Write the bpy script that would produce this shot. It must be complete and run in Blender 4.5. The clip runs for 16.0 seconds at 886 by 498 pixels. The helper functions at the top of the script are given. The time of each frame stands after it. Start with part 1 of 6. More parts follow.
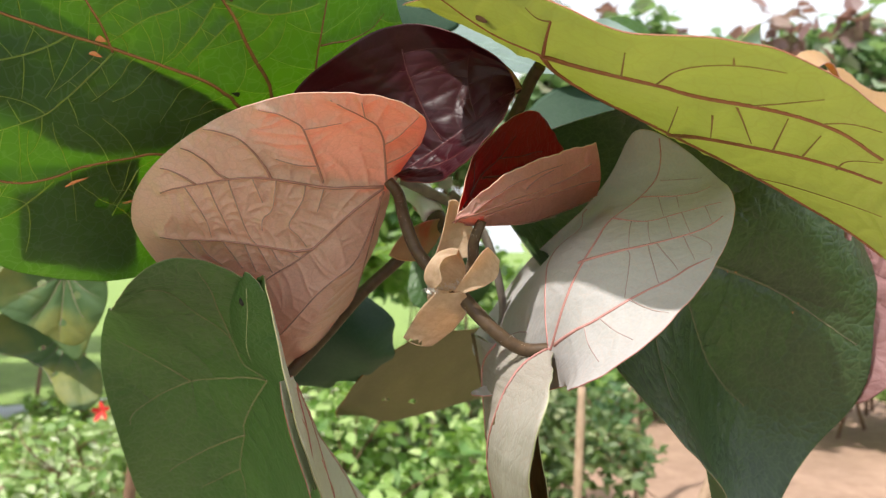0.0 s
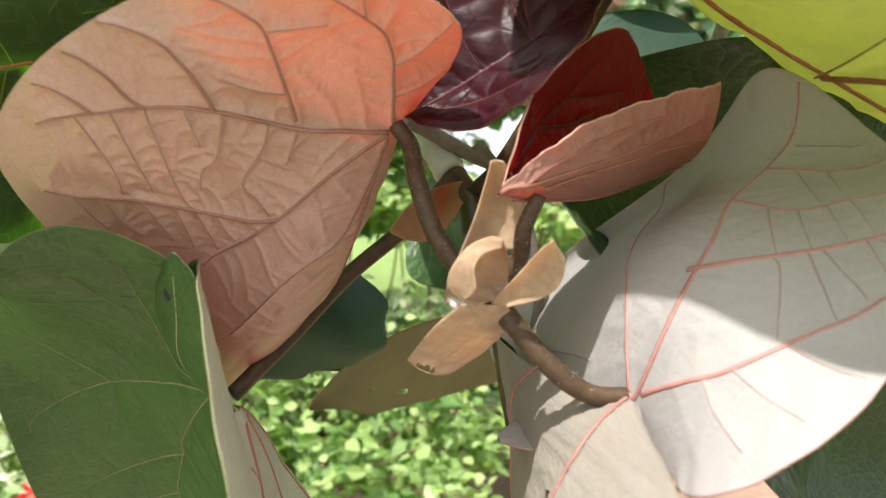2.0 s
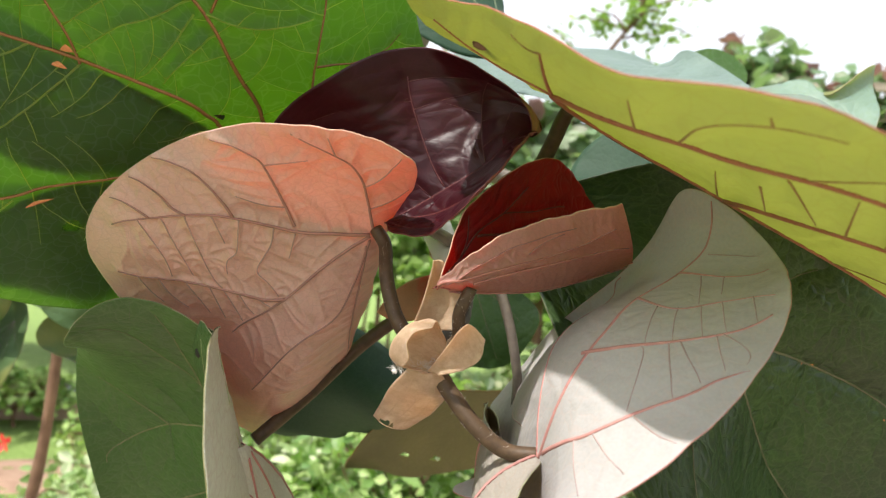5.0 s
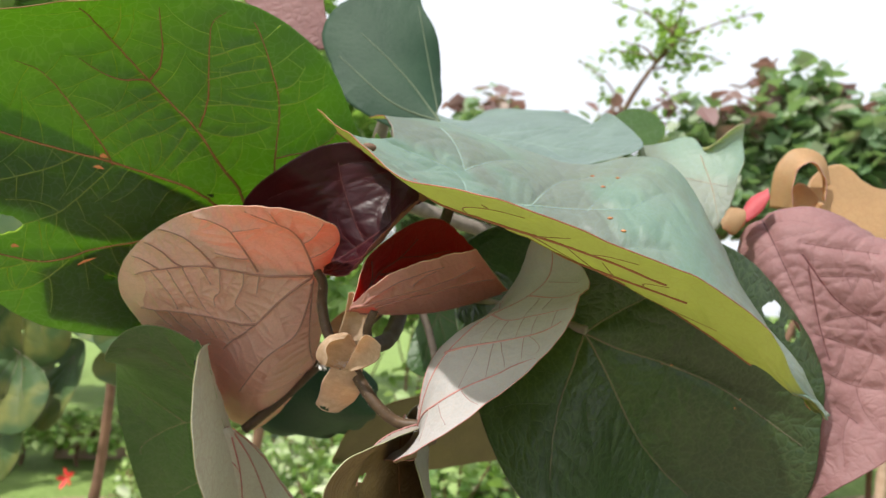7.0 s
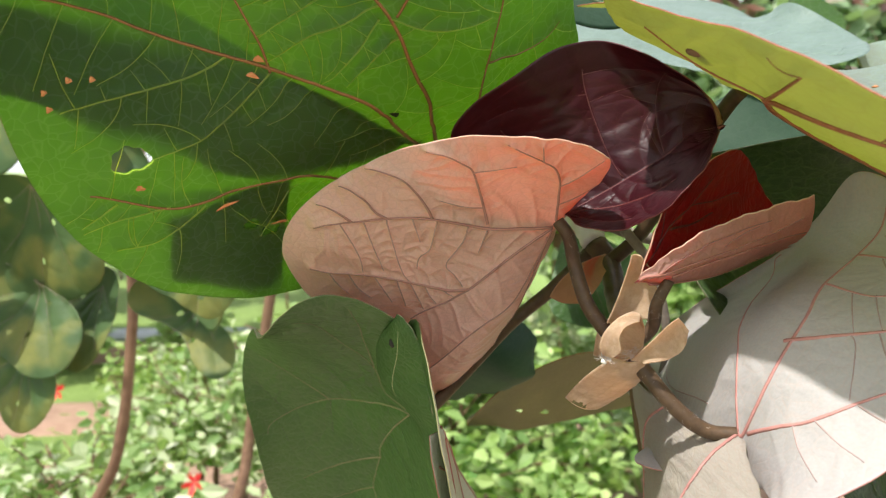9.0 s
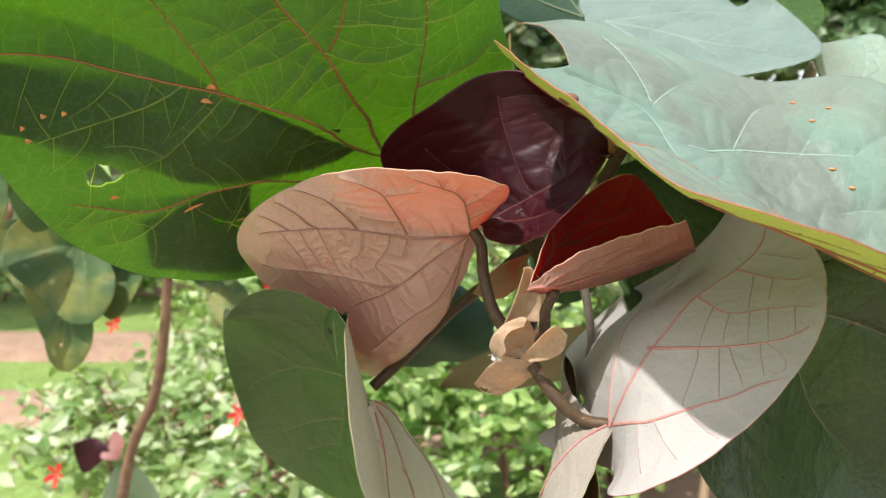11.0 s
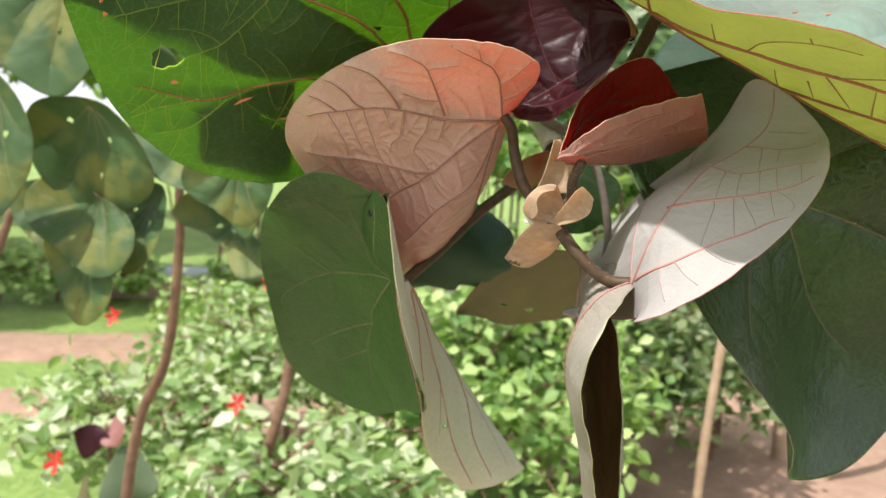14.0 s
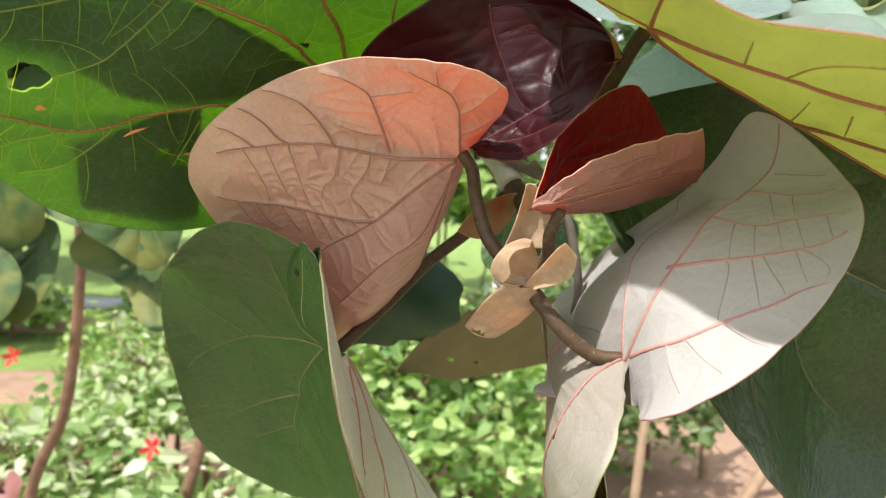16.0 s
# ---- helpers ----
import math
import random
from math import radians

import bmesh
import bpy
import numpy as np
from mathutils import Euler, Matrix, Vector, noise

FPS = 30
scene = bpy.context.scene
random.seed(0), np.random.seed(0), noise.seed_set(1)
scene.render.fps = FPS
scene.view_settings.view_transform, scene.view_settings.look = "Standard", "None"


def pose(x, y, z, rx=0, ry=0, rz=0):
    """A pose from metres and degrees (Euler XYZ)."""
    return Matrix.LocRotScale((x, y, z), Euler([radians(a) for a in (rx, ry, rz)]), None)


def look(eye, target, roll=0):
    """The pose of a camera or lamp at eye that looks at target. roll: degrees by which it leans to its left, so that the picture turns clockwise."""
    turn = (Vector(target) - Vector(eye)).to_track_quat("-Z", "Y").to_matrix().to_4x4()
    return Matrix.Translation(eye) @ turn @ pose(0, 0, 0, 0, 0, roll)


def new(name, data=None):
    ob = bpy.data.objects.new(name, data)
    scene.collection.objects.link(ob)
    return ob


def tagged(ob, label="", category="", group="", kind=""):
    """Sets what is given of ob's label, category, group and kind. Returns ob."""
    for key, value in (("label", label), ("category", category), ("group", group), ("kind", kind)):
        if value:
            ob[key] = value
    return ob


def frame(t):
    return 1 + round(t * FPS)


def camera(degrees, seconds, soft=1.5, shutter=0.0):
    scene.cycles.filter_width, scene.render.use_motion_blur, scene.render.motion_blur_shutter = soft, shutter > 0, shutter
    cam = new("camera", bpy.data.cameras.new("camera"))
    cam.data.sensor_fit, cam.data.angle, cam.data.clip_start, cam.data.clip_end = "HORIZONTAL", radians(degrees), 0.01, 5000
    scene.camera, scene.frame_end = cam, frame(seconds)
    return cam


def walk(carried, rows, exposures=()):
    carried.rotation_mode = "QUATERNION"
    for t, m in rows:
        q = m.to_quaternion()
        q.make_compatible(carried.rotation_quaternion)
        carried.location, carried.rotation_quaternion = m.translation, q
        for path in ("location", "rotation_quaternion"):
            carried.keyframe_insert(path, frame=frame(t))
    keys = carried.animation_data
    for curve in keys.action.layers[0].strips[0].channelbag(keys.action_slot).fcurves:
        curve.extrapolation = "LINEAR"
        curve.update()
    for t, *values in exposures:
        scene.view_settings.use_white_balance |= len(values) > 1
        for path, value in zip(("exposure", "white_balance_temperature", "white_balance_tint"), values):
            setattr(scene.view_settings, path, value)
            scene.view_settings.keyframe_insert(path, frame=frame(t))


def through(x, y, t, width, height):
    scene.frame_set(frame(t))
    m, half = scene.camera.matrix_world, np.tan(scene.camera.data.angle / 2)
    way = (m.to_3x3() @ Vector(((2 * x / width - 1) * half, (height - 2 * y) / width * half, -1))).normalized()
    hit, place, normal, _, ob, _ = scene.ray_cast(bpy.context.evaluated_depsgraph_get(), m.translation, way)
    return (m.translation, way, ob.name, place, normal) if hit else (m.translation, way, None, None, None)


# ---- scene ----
cam = camera(62.5, 16.0, soft=1.2)
PATH = [
    (0, (0.0015, 0.0011, 1.4006), (-0.0040, 2.0011, 1.4054), 0.24),
    (0.5, (-0.0071, 0.0018, 1.3994), (-0.0250, 2.0015, 1.3693), 1.01),
    (1, (-0.0106, 0.0265, 1.3961), (-0.0140, 2.0260, 1.3519), 1.36),
    (1.5, (-0.0076, 0.0552, 1.4202), (0.0168, 2.0541, 1.3590), 2.19),
    (2, (-0.0112, 0.1025, 1.4117), (0.0263, 2.0961, 1.2572), 3.36),
    (2.5, (-0.0227, 0.1266, 1.4196), (0.0351, 2.1117, 1.1831), 3.02),
    (3, (-0.0205, 0.1469, 1.4345), (0.0308, 2.1335, 1.2090), 1.95),
    (3.5, (-0.0116, 0.1377, 1.4446), (-0.0231, 2.1317, 1.2906), 1.90),
    (4, (0.0060, 0.1292, 1.4276), (-0.0719, 2.1272, 1.3835), 2.84),
    (4.5, (0.0228, 0.0939, 1.4169), (-0.1459, 2.0866, 1.4402), 3.35),
    (4.7, (0.0291, 0.0754, 1.4183), (-0.1861, 2.0634, 1.4574), 4.24),
    (6.8, (0.1117, -0.0288, 1.4213), (-0.3794, 1.9093, 1.4730), 4.77),
    (7, (0.1174, -0.0420, 1.4218), (-0.2988, 1.9102, 1.5477), 3.52),
    (7.5, (0.1029, -0.0727, 1.3833), (-0.2717, 1.8831, 1.5695), 3.17),
    (7.8, (0.0817, -0.0754, 1.3464), (-0.3857, 1.8603, 1.5326), 4.61),
    (8, (0.0200, -0.0521, 1.3490), (-0.3231, 1.9158, 1.4483), 3.53),
    (8.2, (0.0000, -0.0220, 1.3590), (-0.3640, 1.9440, 1.4230), 3.30),
    (8.5, (-0.0235, 0.0067, 1.4063), (-0.3513, 1.9786, 1.3446), 3.02),
    (9, (-0.0233, 0.0312, 1.4372), (-0.3236, 2.0031, 1.2904), 3.17),
    (9.5, (-0.0010, 0.0241, 1.4613), (-0.2964, 1.9899, 1.2418), 3.40),
    (10, (0.0124, 0.0097, 1.4728), (-0.3150, 1.9619, 1.1869), 2.92),
    (10.2, (0.0110, 0.0050, 1.4706), (-0.3180, 1.9560, 1.1783), 2.70),
    (12.3, (0.0780, 0.0039, 1.4727), (-0.5351, 1.8713, 1.1026), 7.31),
    (12.5, (0.0769, -0.0038, 1.4595), (-0.5214, 1.8715, 1.1051), 7.05),
    (13, (0.0645, -0.0310, 1.4493), (-0.4808, 1.8720, 1.1643), 5.31),
    (13.5, (0.0444, -0.0418, 1.4284), (-0.4397, 1.8808, 1.1653), 4.30),
    (14, (0.0264, -0.0334, 1.4152), (-0.3860, 1.9027, 1.1298), 4.48),
    (14.5, (0.0251, -0.0154, 1.4207), (-0.3287, 1.9314, 1.1291), 4.50),
    (15, (0.0180, 0.0025, 1.4214), (-0.2949, 1.9605, 1.1601), 4.71),
    (15.5, (0.0086, 0.0207, 1.4203), (-0.2616, 1.9894, 1.1946), 4.82),
    (16, (0.0043, 0.0291, 1.4217), (-0.2163, 2.0063, 1.2167), 4.54),
]
EXPOSURES = [(0.0, 0.78), (1.5, 0.86), (3.0, 1.18), (4.0, 1.12), (4.7, 0.96), (6.8, 0.57), (7.5, 0.6), (8.5, 0.84), (10.0, 0.9), (13.0, 0.8), (16.0, 0.95)]
walk(cam, [(t, look(eye, target, roll)) for t, eye, target, roll in PATH], EXPOSURES)
from mathutils import kdtree

cam.data.dof.use_dof = True
cam.data.dof.focus_distance = 0.26
cam.data.dof.aperture_fstop = 17.0

# ---- light: a bright hazy sky and one high sun, ahead-left of the viewer's shoulder ----
SUN_ELEVATION, SUN_AZIMUTH = 60.0, 218.0   # degrees; azimuth clockwise from +y
world = bpy.data.worlds.new("hazy_sky")
scene.world = world
world.use_nodes = True
wn = world.node_tree.nodes
wl = world.node_tree.links
sky = wn.new("ShaderNodeTexSky")
sky.sky_type = "NISHITA"
sky.sun_disc = False
sky.sun_elevation = radians(SUN_ELEVATION)
sky.sun_rotation = radians(SUN_AZIMUTH)
sky.air_density, sky.dust_density, sky.ozone_density = 1.0, 6.0, 1.0
haze = wn.new("ShaderNodeMix")
haze.data_type = "RGBA"
haze.inputs[0].default_value = 0.72
haze.inputs[7].default_value = (9.6, 9.9, 10.4, 1)
wl.new(sky.outputs[0], haze.inputs[6])
wl.new(haze.outputs[2], wn["Background"].inputs[0])
wn["Background"].inputs[1].default_value = 0.096

sun = new("sun", bpy.data.lights.new("sun", "SUN"))
sun.data.energy, sun.data.angle, sun.data.color = 3.5, radians(1.2), (1.0, 0.96, 0.90)
az, el = radians(SUN_AZIMUTH), radians(SUN_ELEVATION)
sun.matrix_basis = look((0, 0, 0), (-math.sin(az) * math.cos(el), -math.cos(az) * math.cos(el), -math.sin(el)))


# ---- materials ----
def material(name):
    m = bpy.data.materials.new(name)
    m.use_nodes = True
    m.node_tree.nodes.clear()
    return m, m.node_tree.nodes, m.node_tree.links


def rgba(c):
    return (c[0], c[1], c[2], 1.0)


def ramp(nodes, links, source, stops):
    r = nodes.new("ShaderNodeValToRGB")
    while len(r.color_ramp.elements) < len(stops):
        r.color_ramp.elements.new(0.5)
    for e, (p, c) in zip(r.color_ramp.elements, stops):
        e.position, e.color = p, rgba(c)
    links.new(source, r.inputs[0])
    return r.outputs[0]


def noise_tex(nodes, links, vec, scale, detail=3.0, rough=0.55):
    n = nodes.new("ShaderNodeTexNoise")
    n.inputs["Scale"].default_value, n.inputs["Detail"].default_value, n.inputs["Roughness"].default_value = scale, detail, rough
    links.new(vec, n.inputs["Vector"])
    return n.outputs["Fac"]


def mix_colour(nodes, links, fac, a, b, mode="MIX"):
    m = nodes.new("ShaderNodeMix")
    m.data_type, m.blend_type = "RGBA", mode
    for k, v in ((0, fac), (6, a), (7, b)):
        if isinstance(v, (int, float)):
            m.inputs[k].default_value = v
        elif isinstance(v, tuple):
            m.inputs[k].default_value = rgba(v)
        else:
            links.new(v, m.inputs[k])
    return m.outputs[2]


def leaf_material(name, dark, light, glow, net=None, rough=0.45, thin=0.4, relief=0.4, cell=95.0, gloss=0.4, patch=None, patch_at=(0.55, 0.7), velvet=0.0, zoom=1.0, coat=0.0, netted=1.0, lit_net=None):
    """A leaf's skin, in leaf metres: two tones of mottle, a net of fine veins between raised cells, and light that comes through."""
    m, nodes, links = material(name)
    uv = nodes.new("ShaderNodeUVMap").outputs[0]
    warp = nodes.new("ShaderNodeTexNoise")
    warp.inputs["Scale"].default_value = 60.0
    links.new(uv, warp.inputs["Vector"])
    bent = nodes.new("ShaderNodeMixRGB")
    bent.inputs[0].default_value = 0.012
    links.new(uv, bent.inputs[1])
    links.new(warp.outputs["Color"], bent.inputs[2])
    cells = nodes.new("ShaderNodeTexVoronoi")
    cells.feature = "DISTANCE_TO_EDGE"
    cells.inputs["Scale"].default_value = cell * 3.0
    links.new(bent.outputs[0], cells.inputs["Vector"])
    fine = nodes.new("ShaderNodeTexVoronoi")
    fine.feature = "DISTANCE_TO_EDGE"
    fine.inputs["Scale"].default_value = cell * 8.0
    links.new(bent.outputs[0], fine.inputs["Vector"])
    tone = ramp(nodes, links, noise_tex(nodes, links, uv, 28.0 * zoom, 4.0), [(0.3, dark), (0.7, light)])
    speck = noise_tex(nodes, links, uv, 900.0, 2.0)
    tone = mix_colour(nodes, links, ramp(nodes, links, speck, [(0.35, (0, 0, 0)), (0.75, (0.28, 0.28, 0.28))]), tone, tuple(0.6 * v for v in dark))
    if patch:
        where = ramp(nodes, links, noise_tex(nodes, links, uv, 14.0 * zoom, 3.0), [(patch_at[0], (0, 0, 0)), (patch_at[1], (0.8, 0.8, 0.8))])
        tone = mix_colour(nodes, links, where, tone, patch)
    through = glow
    if net:
        line = ramp(nodes, links, cells.outputs["Distance"], [(0.0, (0.26 * netted,) * 3), (0.07, (0, 0, 0))])
        tone = mix_colour(nodes, links, line, tone, net)
        thin_line = ramp(nodes, links, fine.outputs["Distance"], [(0.0, (0.22 * netted,) * 3), (0.08, (0, 0, 0))])
        tone = mix_colour(nodes, links, thin_line, tone, net)
        through = mix_colour(nodes, links, line, glow, lit_net or tuple(0.5 * a + 0.5 * b for a, b in zip(glow, net)))
    swell = nodes.new("ShaderNodeMath")
    swell.operation = "MINIMUM"
    links.new(cells.outputs["Distance"], swell.inputs[0])
    swell.inputs[1].default_value = 0.28
    add = nodes.new("ShaderNodeMath")
    add.operation = "MULTIPLY_ADD"
    links.new(fine.outputs["Distance"], add.inputs[0])
    add.inputs[1].default_value = 0.18
    links.new(swell.outputs[0], add.inputs[2])
    bump = nodes.new("ShaderNodeBump")
    bump.inputs["Strength"].default_value, bump.inputs["Distance"].default_value = relief, 0.0012
    links.new(add.outputs[0], bump.inputs["Height"])
    face = nodes.new("ShaderNodeBsdfPrincipled")
    face.inputs["Roughness"].default_value = rough
    face.inputs["Specular IOR Level"].default_value = gloss
    face.inputs["Sheen Weight"].default_value = velvet
    face.inputs["Coat Weight"].default_value, face.inputs["Coat Roughness"].default_value = coat, 0.28
    links.new(tone, face.inputs["Base Color"])
    links.new(bump.outputs[0], face.inputs["Normal"])
    shine = nodes.new("ShaderNodeBsdfTranslucent")
    if isinstance(through, tuple):
        shine.inputs[0].default_value = rgba(through)
    else:
        links.new(through, shine.inputs[0])
    both = nodes.new("ShaderNodeMixShader")
    both.inputs[0].default_value = thin
    links.new(face.outputs[0], both.inputs[1])
    links.new(shine.outputs[0], both.inputs[2])
    links.new(both.outputs[0], nodes.new("ShaderNodeOutputMaterial").inputs[0])
    return m


def plain_material(name, dark, light, scale, rough=0.7, relief=0.3, depth=0.002, spec=0.3, object_random=0.0):
    """Two-tone mottled surface with a fine relief, at world size."""
    m, nodes, links = material(name)
    at = nodes.new("ShaderNodeNewGeometry").outputs["Position"]
    n = noise_tex(nodes, links, at, scale, 5.0, 0.6)
    big = noise_tex(nodes, links, at, scale * 0.13, 3.0)
    tone = ramp(nodes, links, n, [(0.3, dark), (0.7, light)])
    tone = mix_colour(nodes, links, ramp(nodes, links, big, [(0.4, (0, 0, 0)), (0.7, (0.5, 0.5, 0.5))]), tone, tuple(0.6 * (a + b) / 2 for a, b in zip(dark, light)))
    bump = nodes.new("ShaderNodeBump")
    bump.inputs["Strength"].default_value, bump.inputs["Distance"].default_value = relief, depth
    links.new(n, bump.inputs["Height"])
    face = nodes.new("ShaderNodeBsdfPrincipled")
    face.inputs["Roughness"].default_value = rough
    face.inputs["Specular IOR Level"].default_value = spec
    links.new(tone, face.inputs["Base Color"])
    links.new(bump.outputs[0], face.inputs["Normal"])
    links.new(face.outputs[0], nodes.new("ShaderNodeOutputMaterial").inputs[0])
    return m


def foliage_material(name, stops, glow, thin=0.35, rough=0.5):
    """Small leaves: every island takes its own tone."""
    m, nodes, links = material(name)
    tone = ramp(nodes, links, nodes.new("ShaderNodeNewGeometry").outputs["Random Per Island"], stops)
    face = nodes.new("ShaderNodeBsdfPrincipled")
    face.inputs["Roughness"].default_value = rough
    links.new(tone, face.inputs["Base Color"])
    shine = nodes.new("ShaderNodeBsdfTranslucent")
    shine.inputs[0].default_value = rgba(glow)
    both = nodes.new("ShaderNodeMixShader")
    both.inputs[0].default_value = thin
    links.new(face.outputs[0], both.inputs[1])
    links.new(shine.outputs[0], both.inputs[2])
    links.new(both.outputs[0], nodes.new("ShaderNodeOutputMaterial").inputs[0])
    return m


BRONZE_UNDER = leaf_material("bronze_underside", (0.62, 0.42, 0.34), (0.78, 0.57, 0.48), (0.98, 0.24, 0.09), (0.42, 0.25, 0.21), rough=0.30, thin=0.40, relief=0.35, cell=95, gloss=1.0, velvet=0.1, coat=0.5)
BRONZE_TOP = leaf_material("bronze_upper", (0.20, 0.07, 0.05), (0.28, 0.10, 0.07), (0.95, 0.30, 0.10), rough=0.4, thin=0.42)
MAROON_TOP = leaf_material("maroon_upper", (0.024, 0.003, 0.006), (0.044, 0.006, 0.011), (0.20, 0.012, 0.02), (0.07, 0.014, 0.02), rough=0.42, thin=0.15, relief=0.4, cell=60, gloss=0.28)
MAROON_UNDER = leaf_material("maroon_underside", (0.25, 0.10, 0.09), (0.33, 0.15, 0.13), (0.45, 0.05, 0.04), rough=0.5, thin=0.2)
RED_TOP = leaf_material("red_upper", (0.10, 0.009, 0.014), (0.19, 0.018, 0.022), (0.66, 0.035, 0.028), (0.07, 0.008, 0.010), rough=0.4, thin=0.45, relief=0.8, cell=110)
PINK_UNDER = leaf_material("pink_underside", (0.50, 0.28, 0.23), (0.62, 0.39, 0.33), (1.0, 0.24, 0.11), (0.36, 0.14, 0.11), rough=0.45, thin=0.48, relief=0.5, cell=110)
PALE_UNDER = leaf_material("pale_underside", (0.43, 0.415, 0.415), (0.50, 0.485, 0.485), (0.55, 0.54, 0.42), (0.55, 0.42, 0.36), rough=0.65, thin=0.22, relief=0.3, cell=70, gloss=0.25)
DROOP_UNDER = leaf_material("drooping_underside", (0.34, 0.31, 0.27), (0.44, 0.41, 0.37), (0.45, 0.42, 0.25), (0.40, 0.28, 0.22), rough=0.65, thin=0.2, relief=0.4, cell=70, gloss=0.25, patch=(0.36, 0.31, 0.20))
PALE_TOP = leaf_material("pale_upper", (0.17, 0.105, 0.055), (0.32, 0.22, 0.12), (0.50, 0.34, 0.14), (0.12, 0.07, 0.04), rough=0.6, thin=0.25, relief=0.9, cell=60, zoom=2.5, patch=(0.09, 0.055, 0.03), patch_at=(0.48, 0.6), netted=1.6)
DEEP_TOP = leaf_material("deep_green_upper", (0.018, 0.038, 0.013), (0.040, 0.068, 0.024), (0.18, 0.36, 0.05), (0.12, 0.18, 0.07), rough=0.36, thin=0.18, relief=0.8, cell=70, gloss=0.5, netted=1.4)
# Dark, dull blue-green: the shade on these leaves is put into the colour.
SHADE_TOP = leaf_material("shade_toned_upper", (0.020, 0.050, 0.030), (0.040, 0.080, 0.048), (0.12, 0.26, 0.08), (0.06, 0.10, 0.06), rough=0.55, thin=0.15, relief=0.25, cell=70, gloss=0.15)
DEEP_UNDER = leaf_material("deep_green_underside", (0.10, 0.14, 0.08), (0.14, 0.18, 0.10), (0.12, 0.24, 0.05), rough=0.6, thin=0.2)
GREEN_UNDER = leaf_material("green_underside", (0.060, 0.115, 0.048), (0.088, 0.152, 0.062), (0.46, 0.65, 0.06), (0.13, 0.20, 0.08), rough=0.5, thin=0.60, relief=0.8, cell=62, netted=1.3, lit_net=(0.95, 1.0, 0.30))
GREEN_TOP = leaf_material("green_upper", (0.05, 0.12, 0.035), (0.08, 0.17, 0.05), (0.20, 0.42, 0.03), rough=0.4, thin=0.42)
MID_TOP = leaf_material("mid_green_upper", (0.034, 0.088, 0.020), (0.062, 0.130, 0.032), (0.16, 0.34, 0.06), (0.15, 0.22, 0.11), rough=0.42, thin=0.25, relief=0.7, cell=70)
MID_UNDER = leaf_material("mid_green_underside", (0.60, 0.58, 0.48), (0.70, 0.68, 0.57), (0.40, 0.44, 0.15), (0.42, 0.25, 0.18), rough=0.6, thin=0.25, relief=0.3, cell=70)
LIME_UNDER = leaf_material("lime_underside", (0.31, 0.335, 0.15), (0.42, 0.435, 0.20), (0.60, 0.61, 0.20), (0.38, 0.30, 0.10), rough=0.55, thin=0.56, relief=0.5, cell=60, patch=(0.30, 0.31, 0.18), patch_at=(0.5, 0.68))
LIME_TOP = leaf_material("silver_green_upper", (0.165, 0.275, 0.24), (0.24, 0.365, 0.325), (0.58, 0.64, 0.18), (0.34, 0.45, 0.38), rough=0.45, thin=0.42, relief=0.5, cell=60, gloss=0.45, patch=(0.165, 0.175, 0.175), patch_at=(0.44, 0.58))
SILVER_TOP = leaf_material("dull_silver_upper", (0.12, 0.18, 0.165), (0.185, 0.26, 0.24), (0.32, 0.42, 0.14), (0.26, 0.34, 0.30), rough=0.42, thin=0.3, relief=0.6, cell=50, gloss=0.45)
OLIVE = leaf_material("olive_leaf", (0.11, 0.10, 0.045), (0.17, 0.15, 0.07), (0.30, 0.27, 0.07), (0.10, 0.09, 0.04), rough=0.6, thin=0.25, cell=60)
DUSKY_PINK = leaf_material("dusky_pink_upper", (0.24, 0.13, 0.13), (0.33, 0.19, 0.185), (0.75, 0.25, 0.15), (0.24, 0.10, 0.10), rough=0.6, thin=0.25, relief=0.9, cell=52, gloss=0.3)
TAN_LEAF = leaf_material("tan_leaf", (0.42, 0.30, 0.16), (0.55, 0.38, 0.20), (0.80, 0.42, 0.10), (0.40, 0.20, 0.10), rough=0.5, thin=0.4, cell=60)
BRACT = leaf_material("straw_bract", (0.44, 0.32, 0.21), (0.62, 0.48, 0.34), (0.85, 0.55, 0.26), (0.34, 0.19, 0.10), rough=0.6, thin=0.4, relief=0.25, cell=240, velvet=0.3, zoom=10.0, patch=(0.64, 0.52, 0.36), patch_at=(0.48, 0.62))
RED_BRACT = leaf_material("red_based_bract", (0.40, 0.27, 0.14), (0.50, 0.33, 0.18), (0.70, 0.36, 0.16), rough=0.6, thin=0.4, relief=0.4, cell=200, zoom=4.0, patch=(0.55, 0.06, 0.05), patch_at=(0.5, 0.6))
FAR_LEAF = leaf_material("dusty_leaf", (0.055, 0.11, 0.045), (0.11, 0.18, 0.07), (0.30, 0.45, 0.06), (0.13, 0.19, 0.08), rough=0.55, thin=0.38, cell=50, gloss=0.3, patch=(0.26, 0.25, 0.07), patch_at=(0.5, 0.62))
DOWNY_EDGE = plain_material("downy_edge", (0.56, 0.32, 0.23), (0.66, 0.42, 0.32), 500, rough=0.8)
BRONZE_VEIN = plain_material("bronze_vein", (0.30, 0.145, 0.115), (0.40, 0.205, 0.165), 300, rough=0.45)
RED_VEIN = plain_material("red_vein", (0.34, 0.13, 0.10), (0.46, 0.20, 0.16), 300, rough=0.5)
BROWN_VEIN = plain_material("brown_vein", (0.24, 0.105, 0.035), (0.33, 0.155, 0.055), 300, rough=0.5)
DARK_VEIN = plain_material("dark_vein", (0.09, 0.02, 0.02), (0.14, 0.04, 0.04), 300, rough=0.4)
PALE_VEIN = plain_material("pale_vein", (0.36, 0.26, 0.24), (0.44, 0.33, 0.30), 300, rough=0.6)
PINK_VEIN = plain_material("pink_vein", (0.44, 0.20, 0.18), (0.54, 0.27, 0.24), 300, rough=0.5)
